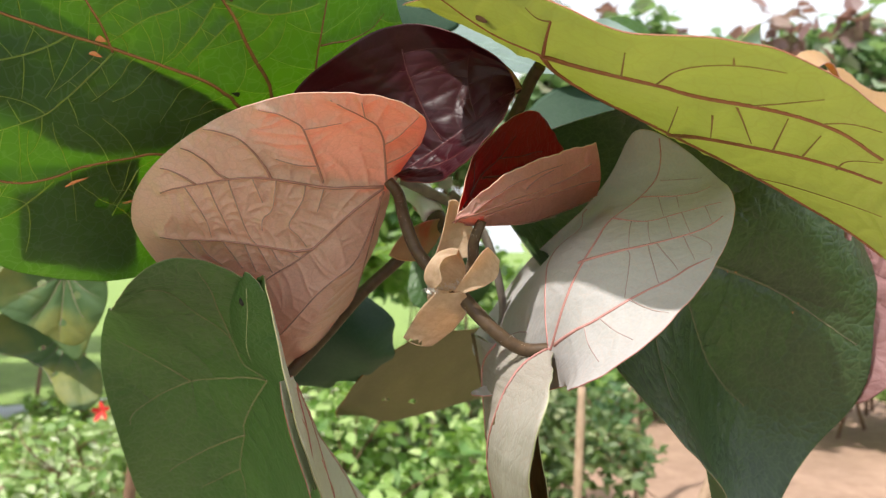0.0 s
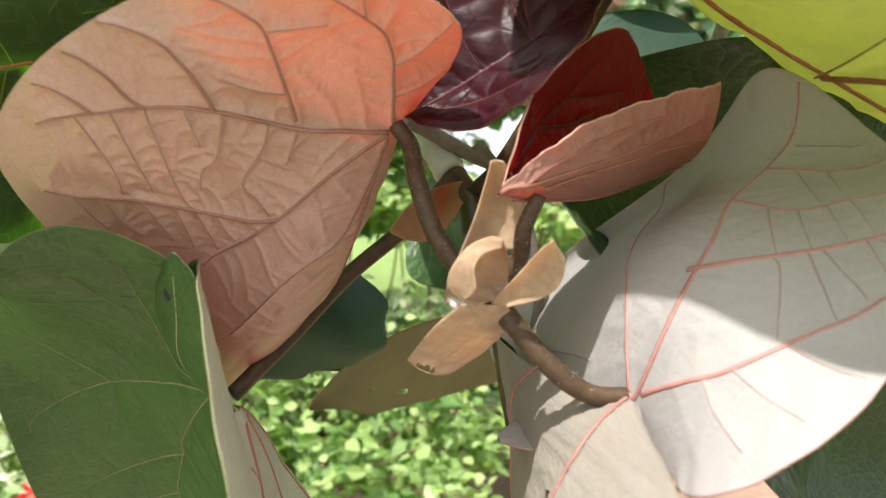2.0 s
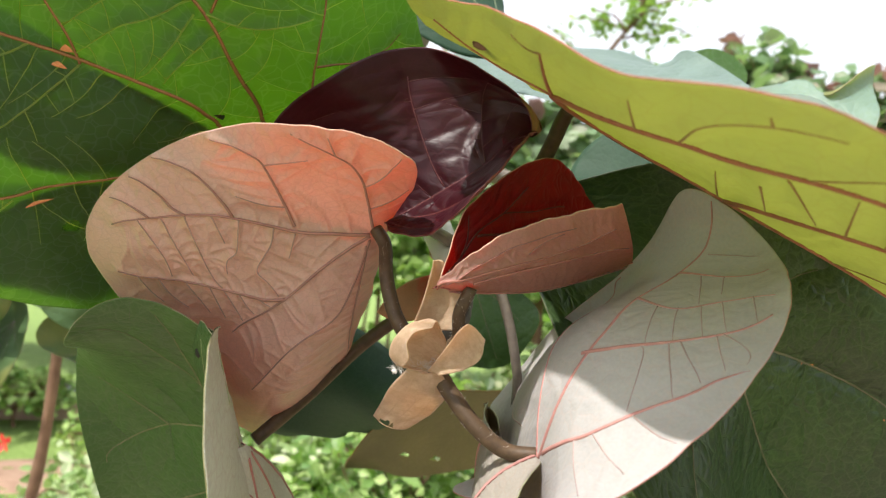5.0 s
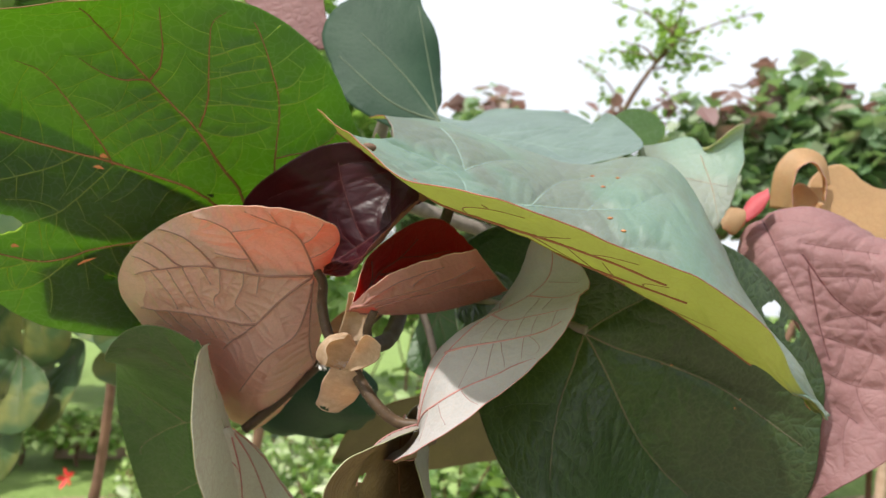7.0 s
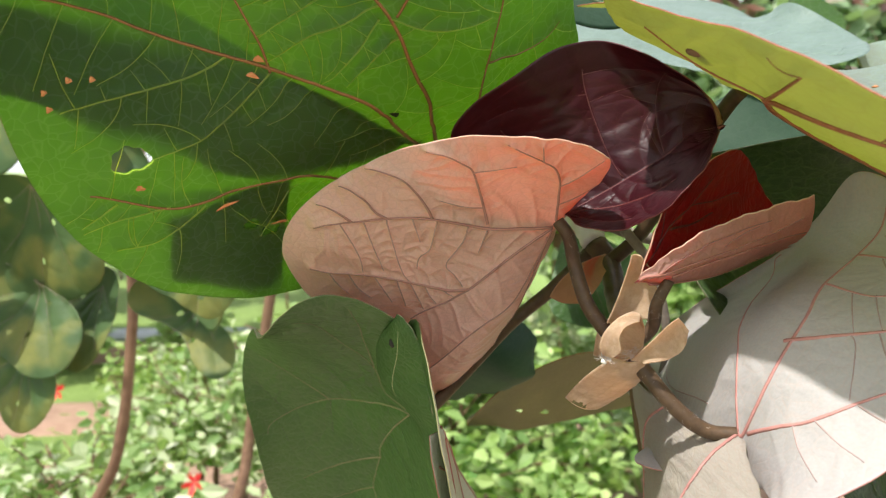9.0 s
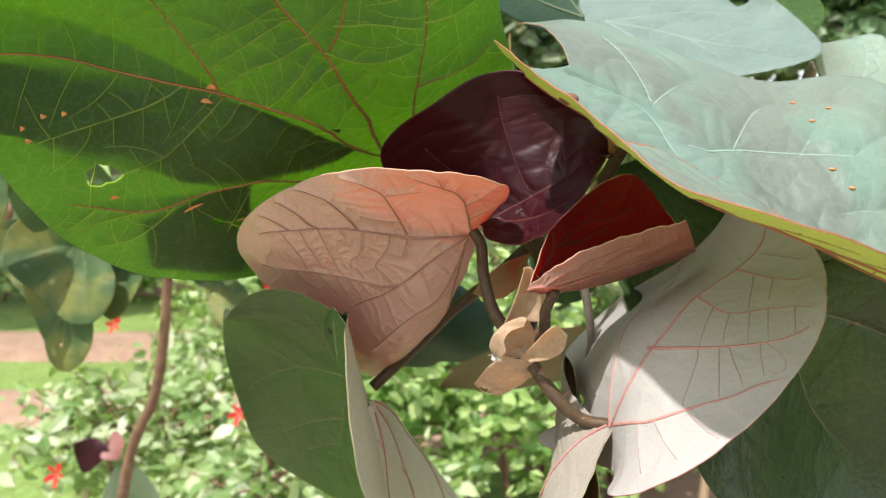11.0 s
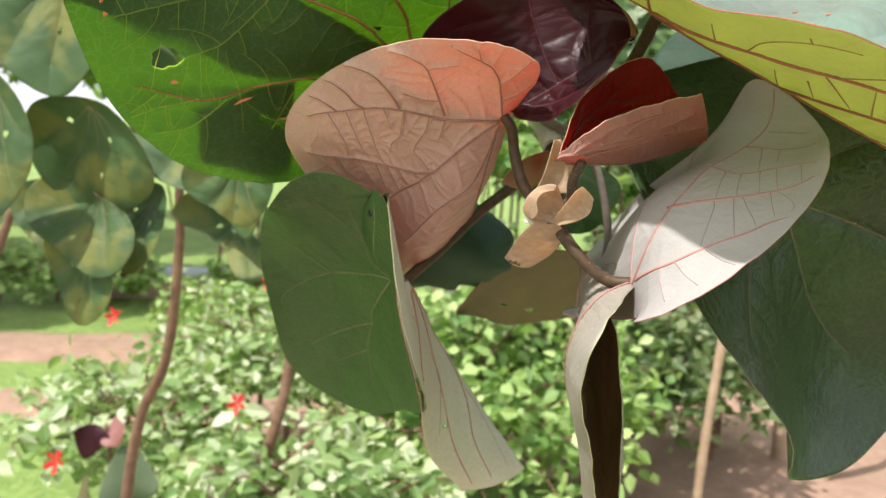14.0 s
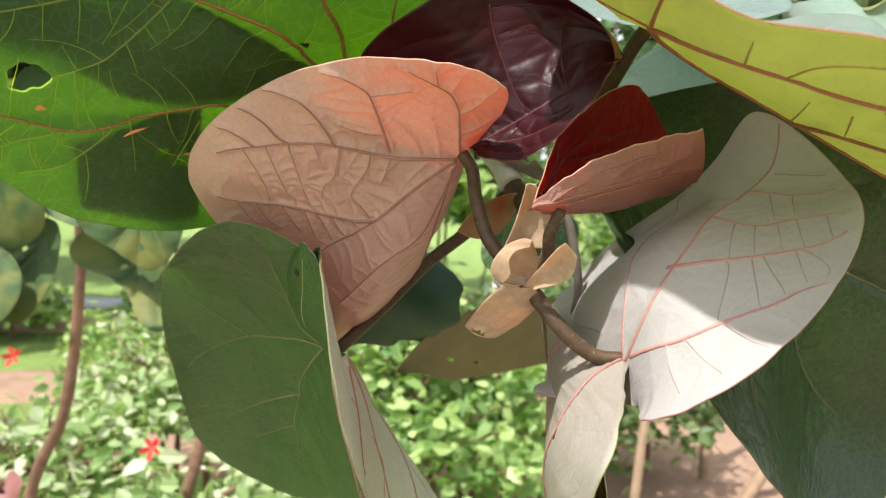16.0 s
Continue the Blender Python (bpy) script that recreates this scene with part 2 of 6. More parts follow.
YELLOW_VEIN = plain_material("yellow_vein", (0.25, 0.21, 0.12), (0.34, 0.28, 0.18), 300, rough=0.5)
OLIVE_VEIN = plain_material("olive_vein", (0.17, 0.165, 0.075), (0.23, 0.22, 0.11), 300, rough=0.5)
UMBER_VEIN = plain_material("umber_vein", (0.15, 0.135, 0.08), (0.21, 0.19, 0.12), 300, rough=0.5)
SHADE_NET = plain_material("green_net", (0.055, 0.095, 0.035), (0.085, 0.13, 0.05), 300, rough=0.5)
MINT_VEIN = plain_material("mint_vein", (0.24, 0.34, 0.28), (0.31, 0.40, 0.33), 300, rough=0.5)
BRONZE_NET = plain_material("bronze_net", (0.36, 0.20, 0.165), (0.46, 0.27, 0.225), 300, rough=0.45)
RUSSET_VEIN = plain_material("russet_vein", (0.27, 0.095, 0.05), (0.36, 0.14, 0.075), 300, rough=0.5)
OCHRE_VEIN = plain_material("ochre_vein", (0.26, 0.15, 0.06), (0.34, 0.20, 0.09), 300, rough=0.6)
RED_BUD = leaf_material("red_bud", (0.55, 0.10, 0.12), (0.65, 0.18, 0.20), (0.90, 0.15, 0.12), rough=0.5, thin=0.4)
PALE_EDGE = plain_material("pale_edge", (0.36, 0.38, 0.20), (0.46, 0.46, 0.28), 300, rough=0.5)
LIME_VEIN = leaf_material("lime_vein", (0.19, 0.27, 0.08), (0.25, 0.33, 0.11), (0.95, 1.0, 0.24), thin=0.65)
STALK = plain_material("brown_stalk", (0.055, 0.034, 0.020), (0.11, 0.068, 0.038), 240, rough=0.5, relief=0.4, depth=0.0006)
STEM = plain_material("grey_stem", (0.17, 0.14, 0.12), (0.28, 0.24, 0.21), 160, rough=0.7, relief=0.5, depth=0.001)
LICHEN = plain_material("lichened_stem", (0.66, 0.63, 0.66), (0.84, 0.81, 0.85), 90, rough=0.8, relief=0.5, depth=0.001)
BARK = plain_material("reddish_bark", (0.13, 0.07, 0.045), (0.24, 0.14, 0.09), 60, rough=0.8, relief=0.6, depth=0.003)
GRASS_SOIL = plain_material("mown_grass", (0.13, 0.21, 0.045), (0.27, 0.37, 0.11), 35, rough=0.9, relief=0.9, depth=0.02)
# Pale soil, its tone picked for the light it bounces up.
BOUNCE_SAND = plain_material("bounce_sand", (0.30, 0.22, 0.17), (0.42, 0.32, 0.25), 12, rough=0.95, relief=0.8, depth=0.02)
SOIL = plain_material("red_soil", (0.27, 0.17, 0.12), (0.39, 0.26, 0.19), 12, rough=0.95, relief=0.8, depth=0.02)


# ---- building blocks ----
def part(name, bm, mats, parent=None, label=""):
    if isinstance(bm, bpy.types.Mesh):
        me = bm
    else:
        me = bpy.data.meshes.new(name)
        bm.to_mesh(me)
        bm.free()
    for f in me.polygons:
        f.use_smooth = True
    for m in mats if isinstance(mats, (list, tuple)) else [mats]:
        me.materials.append(m)
    ob = new(name, me)
    ob.parent = parent
    return tagged(ob, label) if label else ob


def empty(name, at=(0, 0, 0)):
    ob = new(name)
    ob.empty_display_size = 0.02
    ob.location = at
    return ob


def pleat_of(shape, u, v):
    """The blade swells between the main veins that spring from its base."""
    veins = shape["veins"]
    bu, bv = (0.001 * c for c in veins[0][0])
    turns = sorted(math.atan2(w[len(w) // 2 + 0 * i][1] - veins[0][0][1], w[len(w) // 2][0] - veins[0][0][0]) for i, w in enumerate(veins) if math.hypot(w[0][0] - veins[0][0][0], w[0][1] - veins[0][0][1]) < 7.0)
    away = np.hypot(u - bu, v - bv)
    angle = np.arctan2(v - bv, u - bu)
    out = np.zeros_like(u)
    for lo, hi in zip(turns, turns[1:] + [turns[0] + 2 * math.pi]):
        x = ((angle - lo) % (2 * math.pi)) / (hi - lo)
        wide = hi - lo if hi - lo < 1.1 else 0.0
        out = np.where(x < 1, x * (1 - x) * 4 * away * wide, out)
    return out * shape["pleat"]


def blade_grid(shape, rings, around, grow=1.0):
    """Points of a leaf blade: harmonics of its margin, damped towards the middle, and a cup. Also the flat leaf coordinates."""
    rho = np.linspace(0.0, 1.0, rings + 1)[:, None] ** 0.85
    s = np.linspace(0.0, 2 * np.pi, around, endpoint=False)[None]
    axes = []
    for key in ("rim_u", "rim_v", "rim_w"):
        c = shape[key]
        a = c[0] + 0 * rho * s
        for k in range(1, (len(c) + 1) // 2):
            a = a + rho**k * (c[2 * k - 1] * np.cos(k * s) + c[2 * k] * np.sin(k * s))
        axes.append(a * 0.001)
    m = [v * 0.001 for v in shape["cup"]]
    for du, dv, dr, deep in shape.get("dents", ()):
        axes[2] = axes[2] - deep * np.exp(-((axes[0] - du) ** 2 + (axes[1] - dv) ** 2) / dr**2)
    if shape.get("pleat"):
        axes[2] = axes[2] + pleat_of(shape, axes[0], axes[1]) * (1 - 0.75 * rho**4)
    axes[2] = axes[2] + (1 - rho**2) * (m[0] + 2 * m[1] * rho**2 + rho * (m[2] * np.cos(s) + m[3] * np.sin(s)) + rho**2 * (m[4] * np.cos(2 * s) + m[5] * np.sin(2 * s)))
    local = np.stack(axes, -1)
    across, along = np.array(shape["across"]), np.array(shape["along"])
    frame3 = np.stack([across, along, np.cross(across, along)])
    return np.array(shape["centre"]) + local @ frame3, local[..., :2]


def grid_normals(g):
    ds = np.roll(g, -1, 1) - np.roll(g, 1, 1)
    dr = np.gradient(g, axis=0)
    n = np.cross(dr, ds)
    n[0] = n[1].mean(0)
    return n / (np.linalg.norm(n, axis=-1, keepdims=True) + 1e-12)


def blade_mesh(name, shape, rings=22, around=144, thick=0.00045, holes=(), relief=None):
    """A closed, thin blade: face (slot 0), back (slot 1) and margin (slot 2). relief: fine swelling over the leaf, from its vein lines."""
    g, uvs = blade_grid(shape, rings, around)
    n = grid_normals(g)
    gone = np.zeros((rings, around), bool)
    for hu, hv, hr in holes:
        far = np.hypot(uvs[..., 0] - hu, uvs[..., 1] - hv)
        turn = np.arctan2(uvs[..., 1] - hv, uvs[..., 0] - hu)
        edge = hr * (1 + 0.10 * np.sin(2 * turn + 1) + 0.09 * np.sin(3 * turn + 600 * hu) + 0.06 * np.sin(7 * turn))
        corner = [far[:-1], far[1:], np.roll(far, -1, 1)[:-1], np.roll(far, -1, 1)[1:]]
        here = sum(corner) / 4 < edge[:-1]
        gone |= here
        touch = np.zeros_like(far, bool)
        kept = np.zeros_like(far, bool)
        for di in (0, 1):
            for dj in (0, 1):
                touch[di : di + rings] |= np.roll(here, dj, 1)
                kept[di : di + rings] |= np.roll(~here, dj, 1)
        rim = touch & kept
        mid = g[np.unravel_index(far.argmin(), far.shape)]
        pull = np.where(rim, edge / (far + 1e-9), 1.0)[..., None]
        g = np.where(rim[..., None], mid + (g - mid) * pull, g)
        uvs = np.where(rim[..., None], np.array((hu, hv)) + (uvs - np.array((hu, hv))) * pull, uvs)
    s = np.arange(around) * 2 * np.pi / around
    wave = (0.0002 * np.sin(17 * s + 2 * np.sin(3 * s)) + 0.00012 * np.sin(41 * s))[None, :, None] * (np.linspace(0, 1, rings + 1) ** 6)[:, None, None]
    g = g + n * wave
    if relief is not None:
        g = g + n * relief(uvs)[..., None]
    one = 1 + rings * around
    verts = np.concatenate([np.concatenate([(g[0] + k * thick * n[0]).mean(0)[None], (g[1:] + k * thick * n[1:]).reshape(-1, 3)]) for k in (0.5, -0.5)])
    flat = np.concatenate([np.concatenate([uvs[0].mean(0)[None], uvs[1:].reshape(-1, 2)])] * 2)
    ii, jj = np.nonzero(~gone[1:])
    ii = ii + 1
    kk = (jj + 1) % around
    quad = np.stack([1 + (ii - 1) * around + jj, 1 + ii * around + jj, 1 + ii * around + kk, 1 + (ii - 1) * around + kk], 1)
    j0 = np.nonzero(~gone[0])[0]
    tri = np.stack([0 * j0, 1 + j0, 1 + (j0 + 1) % around], 1)
    last = 1 + (rings - 1) * around + np.arange(around)
    nxt = np.roll(last, -1)
    edge = np.stack([last, last + one, nxt + one, nxt], 1)[~gone[rings - 1]]
    faces = quad.tolist() + tri.tolist() + (quad[:, ::-1] + one).tolist() + (tri[:, ::-1] + one).tolist() + edge.tolist()
    slots = [0] * (len(quad) + len(tri)) + [1] * (len(quad) + len(tri)) + [2] * len(edge)
    me = bpy.data.meshes.new(name)
    me.from_pydata(verts.tolist(), [], faces)
    me.polygons.foreach_set("material_index", slots)
    layer = me.uv_layers.new(name="UVMap")
    corner = np.zeros(len(me.loops), int)
    me.loops.foreach_get("vertex_index", corner)
    layer.data.foreach_set("uv", flat[corner].ravel().astype(np.float32))
    return me


class OnBlade:
    """Finds places on a blade from flat leaf coordinates (millimetres)."""

    def __init__(self, shape):
        g, uvs = blade_grid(shape, 60, 240)
        self.g, self.n, self.uv = g.reshape(-1, 3), grid_normals(g).reshape(-1, 3), uvs.reshape(-1, 2)
        self.rim = uvs[-1]

    def at(self, u, v):
        d = np.hypot(self.uv[:, 0] - u, self.uv[:, 1] - v)
        i = np.argpartition(d, 6)[:6]
        w = 1 / (d[i] + 2e-4)
        w = w / w.sum()
        n = (self.n[i] * w[:, None]).sum(0)
        return (self.g[i] * w[:, None]).sum(0), n / np.linalg.norm(n)

    def inside(self, u, v):
        x, y = self.rim[:, 0] - u, self.rim[:, 1] - v
        a = np.arctan2(y, x)
        turn = np.diff(np.r_[a, a[0]])
        turn = (turn + np.pi) % (2 * np.pi) - np.pi
        return abs(turn.sum()) > 3


def smooth_line(points, steps):
    """Catmull-Rom through 2D or 3D points."""
    p = [np.array(q, float) for q in points]
    p = [2 * p[0] - p[1]] + p + [2 * p[-1] - p[-2]]
    out = []
    for i in range(1, len(p) - 2):
        for t in np.linspace(0, 1, steps, endpoint=False):
            a, b, c, d = p[i - 1], p[i], p[i + 1], p[i + 2]
            out.append(0.5 * (2 * b + (c - a) * t + (2 * a - 5 * b + 4 * c - d) * t * t + (3 * b - a - 3 * c + d) * t**3))
    return np.array(out + [p[-2]])


def tube_into(bm, pts, radii, sides=6, flat=None, cap=True):
    """A tube along points into bm. flat: normals along which it is pressed to half."""
    rows = []
    pts = np.array(pts, float)
    tang = np.gradient(pts, axis=0)
    up = np.array([0.13, 0.4, 0.9])
    for i, (p, t, r) in enumerate(zip(pts, tang, radii)):
        t = t / (np.linalg.norm(t) + 1e-12)
        if flat is not None:
            up = flat[i]
        a = np.cross(t, up)
        a /= np.linalg.norm(a) + 1e-12
        b = np.cross(a, t)
        up = b
        press = 0.6 if flat is not None else 1.0
        rows.append([bm.verts.new(p + r * (math.cos(q) * a + press * math.sin(q) * b)) for q in (2 * math.pi * k / sides for k in range(sides))])
    for lo, hi in zip(rows, rows[1:]):
        for k in range(sides):
            m = (k + 1) % sides
            bm.faces.new([lo[k], lo[m], hi[m], hi[k]])
    if cap:
        bm.faces.new(rows[0][::-1])
        bm.faces.new(rows[-1])
    return bm


def grow_veins(on, lines, gap, reach, seed, start=0):
    """Cross veins that leave every given vein on both sides and run until they meet another vein or the margin."""
    rng = random.Random(seed)
    cell = 0.0015
    taken = {}

    def put(p, who):
        taken.setdefault((int(p[0] // cell), int(p[1] // cell)), []).append((p[0], p[1], who))

    def met(p, who):
        a, c = int(p[0] // cell), int(p[1] // cell)
        return any(w != who and math.hypot(x - p[0], y - p[1]) < 0.0011 for i in (a - 1, a, a + 1) for k in (c - 1, c, c + 1) for x, y, w in taken.get((i, k), ()))

    def dense(line):
        p = [line[0]]
        for a, c in zip(line, line[1:]):
            m = max(1, int(math.hypot(*(c - a)) / 0.0008))
            p += [a + (c - a) * (k + 1) / m for k in range(m)]
        return p

    paths = [dense(line) for line in lines]
    for who, path in enumerate(paths):
        for p in path:
            put(p, who)
    grown = []
    for who, path in enumerate(paths):
        if who < start:
            continue
        for flip in (1, -1):
            k = int(rng.uniform(0.5, 1.2) * gap / 0.0008)
            while k < len(path) - 2:
                d = path[min(k + 2, len(path) - 1)] - path[max(k - 2, 0)]
                d = d / (np.hypot(*d) + 1e-12)
                ang = flip * radians(rng.uniform(68, 86))
                w = np.array([d[0] * math.cos(ang) - d[1] * math.sin(ang), d[0] * math.sin(ang) + d[1] * math.cos(ang)])
                p, run, me = path[k], [path[k]], len(paths) + len(grown)
                bend = rng.uniform(-0.02, 0.05)
                for step in range(int(reach / 0.001)):
                    w = w + bend * d + rng.gauss(0, 0.035) * np.array([-w[1], w[0]])
                    w = w / np.hypot(*w)
                    p = p + 0.001 * w
                    if not on.inside(*(p + 0.0015 * w)):
                        break
                    run.append(p)
                    if step > 2 and met(p, me):
                        break
                if len(run) > 4:
                    for q in run[3:]:
                        put(q, me)
                    grown.append(np.array(run))
                k += int(gap * rng.uniform(0.7, 1.3) / 0.0008)
    return grown


def lay_veins(bm, on, line, r0, r1, side, sides=5):
    run = np.r_[0, np.cumsum(np.hypot(*np.diff(line, axis=0).T))]
    steps = np.linspace(0, run[-1], max(3, int(run[-1] / 0.0012)))
    got = [on.at(*p) for p in np.stack([np.interp(steps, run, np.array(line)[:, k]) for k in (0, 1)], 1)]
    n = np.array([q[1] for q in got]) * side
    p = np.array([q[0] for q in got])
    for _ in range(3):
        p[1:-1] = 0.25 * p[:-2] + 0.5 * p[1:-1] + 0.25 * p[2:]
    tube_into(bm, p + 0.00020 * n, np.linspace(r0, r1, len(got)), sides, n)


def tree_of(lines):
    pts = np.concatenate([np.concatenate([a + (c - a) * np.linspace(0, 1, 3, endpoint=False)[:, None] for a, c in zip(line, line[1:])]) for line in lines])
    tree = kdtree.KDTree(len(pts))
    for i, p in enumerate(pts):
        tree.insert((p[0], p[1], 0.0), i)
    tree.balance()
    return tree


def relief_of(lines, net, high, wide):
    """Swelling of the blade between its veins, from the distance to the nearest one, with lesser cushions between the net's veins and a soft waviness."""
    big, small = tree_of(lines), tree_of(net) if net else None

    def field(uvs):
        flat = uvs.reshape(-1, 2)
        d = np.array([big.find((u, v, 0.0))[2] for u, v in flat])
        h = 1 - np.exp(-((d / wide) ** 1.4))
        if small:
            e = np.minimum(d, np.array([small.find((u, v, 0.0))[2] for u, v in flat]))
            h = 0.75 * h + 0.45 * (1 - np.exp(-((e / (0.45 * wide)) ** 1.5)))
        wavy = np.array([noise.noise((u * 55, v * 55, 3.7)) + 0.5 * noise.noise((u * 140, v * 140, 1.1)) for u, v in flat])
        return (high * h * (1 + 0.35 * wavy)).reshape(uvs.shape[:-1])

    return field


def leaf(name, key, face, back, vein, parent, label, width=0.0009, side=1, gap=0.0, holes=(), margin=None, rings=22, around=144, fine=None, swell=0.0, reach=0.03, spread=0.0026, net_width=0.2, crease=0.0):
    """A leaf with raised veins, branches and a fine net; gap: the distance between the net's veins; swell: how far the blade bulges between veins."""
    shape = SHAPES[key]
    lines, branches, net, on = [], [], [], None
    if vein and shape["veins"]:
        on = OnBlade(shape)
        lines = [smooth_line(np.array(line) * 0.001, 8) for line in shape["veins"]]
        branches = [smooth_line(np.array(line) * 0.001, 6) for line in shape.get("cross", ())]
        if gap:
            net = grow_veins(on, lines + branches, gap, reach, hash_of(key))
    folds = net or (grow_veins(on, lines + branches, crease, 0.02, hash_of(key)) if crease else [])
    relief = relief_of(lines + branches, folds, swell, spread) if swell else None
    if relief and swell * side > 0:
        on.g = on.g + on.n * relief(on.uv)[:, None]
    blade = part(name, blade_mesh(name, shape, rings, around, holes=holes, relief=relief), [face, back, margin or vein], parent, label)
    for i, line in enumerate(lines):
        r = width * (1.0 if i < 3 else 0.75 if i < shape.get("slender", 99) else 0.5)
        bm = bmesh.new()
        lay_veins(bm, on, line, r, 0.35 * r, side)
        part("vein", bm, vein, blade)
    for line in branches:
        bm = bmesh.new()
        lay_veins(bm, on, line, 0.40 * width, 0.22 * width, side)
        part("side_vein", bm, fine or vein, blade)
    if net:
        bm = bmesh.new()
        for line in net:
            lay_veins(bm, on, line, net_width * width, 0.6 * net_width * width, side, 4)
        part("vein_net", bm, fine or vein, blade)["kind"] = "stuff"
    return blade


def hash_of(text):
    return sum((i + 3) * ord(c) for i, c in enumerate(text)) % 9973


def stalk(name, points, r0, r1, mat, parent, label="", knots=0.0, sides=10, seed=1):
    rng = random.Random(seed)
    pts = smooth_line(points, 10)
    rad = [(r0 + (r1 - r0) * i / (len(pts) - 1)) * (1 + knots * rng.uniform(-1, 1)) for i in range(len(pts))]
    return part(name, tube_into(bmesh.new(), pts, rad, sides), mat, parent, label)


SHAPES = {}
SHAPES['A'] = dict(centre=(-0.075, 0.295, 1.41), across=(1, 0, 0), along=(0, -0.507, 0.8619),
    rim_u=(10.4, 49.9, 6.7, 2.4, 11, -6.9, -2.9, 2.5, 4.5, -3.6, -2.5, 1.3, 1.4, -1.1, -1.1),
    rim_v=(-22.5, 23.8, 79.5, 0.4, -2.3, 2.4, -2.9, -3.4, 1.7, 2.1, -0.4, -0.4, -0, 0.1, -0.2),
    rim_w=(-19.6, -10.1, 25.6, -2.8, 4.4, -0.2, -1.3, 0.5, -0.9, -0.3, -2.2, 0.2, 1.2, 0.4, -0.7),
    cup=(8.2, 4.2, 14.9, -24.4, -15.8, -18.5),
    veins=[])
SHAPES['D'] = dict(centre=(0.075, 0.285, 1.4), across=(0.6387, -0.7452, -0.1916), along=(0.5104, 0.224, 0.8302),
    rim_u=(-29.1, 59.8, 41.5, 3, -10.7, -1.8, 6.1, 3.6, -4.3, -3.6, 0.4, -0.8, 1.8, 1.3, 0.7),
    rim_v=(-11.9, -27.2, 59.7, -6.4, -4.5, -1.3, 2, -3.3, -0.9, -1.8, -0.8, -1.5, 2.2, 1.2, 1),
    rim_w=(-18, 31.8, 19.2, 9.4, -16.9, -0.8, 5.8, 1.6, -0.4, 2.2, -2.3, 1.4, -0, -2.1, -0.1),
    cup=(23.1, -17.3, 8.7, -2.1, 5.6, 12.4),
    veins=[])
SHAPES['E'] = dict(centre=(0.175, 0.4, 1.365), across=(0.9413, 0.3376, -0), along=(0.0677, -0.1887, 0.9797),
    rim_u=(-25.5, 108, -0.1, -2.2, 7.7, -2.2, -2.7, -2.8, 0.2, 0.1, 0.2, -0.2, -0.9, -0.8, -0.1),
    rim_v=(1.6, -20.6, 103.5, 2.3, -1.8, 2.7, -4.1, -2.6, -0.4, 0.3, 0.3, 0.3, 0.2, -0.3, 1),
    rim_w=(19.3, -27.8, -29.7, 9.6, 16.2, 3.9, -5.4, 0.5, 0.7, 3, 0.7, -0.7, -0.1, -1.2, -0.1),
    cup=(-32.9, 6.2, -6.9, 30.8, 16.1, 21.9),
    veins=[])
SHAPES['G'] = dict(centre=(-0.1226, 0.2907, 1.476), across=(0.6449, 0.7643, 0), along=(0.4196, -0.354, 0.8358),
    rim_u=(37.8, 138.2, 33.4, -7.8, 0.3, 6.8, -5.7, 2.9, 2.6, 2.9, -2.2, -0.2, 1.1, -0.1, -1.5),
    rim_v=(-6.2, -29.9, 93.2, 8.4, -2.8, 3.3, 1.6, -2.1, 11, -2.6, 3.1, -1.2, -1, 0.5, -0),
    rim_w=(-1.6, -21.3, 8.2, -10.6, -2.7, -7, -6.2, 4.2, -5.3, 3.9, -0, 1, 0, -0.3, 0.1),
    cup=(8.9, -9.8, 43.4, 24.2, -42.9, 48.6),
    veins=[])
SHAPES['H'] = dict(centre=(-0.1161, 0.3589, 1.338), across=(0.9811, -0.1936, -0), along=(-0.1245, -0.6306, 0.7661),
    rim_u=(10.3, 42.4, -60.9, -11.3, 3.2, 2.5, 0.7, -1.4, 1.8, 3.8, -0.9, -0.4, 0.7, 0.5, -0.3),
    rim_v=(2.3, 95.9, 18.5, -16.6, -12.7, -1.6, 1.6, -5.1, 0.3, -2.2, 3.2, -0.9, 0.1, -1.2, 0.7),
    rim_w=(23.5, 0.4, -27.8, -12.4, -1.6, -8.2, 9.5, -3.4, 2.1, 1.5, -0.8, 1.6, -0.3, 0.9, -0.8),
    cup=(-30.4, -0.1, 4.3, 14.8, 3.1, 7.5),
    veins=[])
SHAPES['J'] = dict(centre=(-0.0381, 0.4468, 1.589), across=(0.9939, 0.1104, 0), along=(-0.0347, 0.3126, 0.9493),
    rim_u=(7.3, 44.8, -6.3, -10.7, -1.2, -1.4, -1.2, 2.2, 3.5, 0.1, -0, -0.1, -0.3, 0, -1.1),
    rim_v=(-2.9, -13.4, 60.1, -3.6, -2, 0.1, -0.8, -1.4, 0.1, -0.5, 0, -0.2, 0, 0.3, -0.4),
    rim_w=(-3.2, -2.7, -1.9, -2.2, -1.4, -1.8, -0.3, -2.3, -0.4, -0.3, -0, -0, -0.1, 0.2, -0.2),
    cup=(3, -0, 0.1, -0, -0, 0),
    veins=[[(44.8, -53.8), (18.3, -18.3), (-19.1, 19.4)], [(44.8, -53.8), (8.5, -37.9), (-33.2, -0.3)], [(44.8, -53.8), (32.4, -4.2), (19.2, 48.9)]])
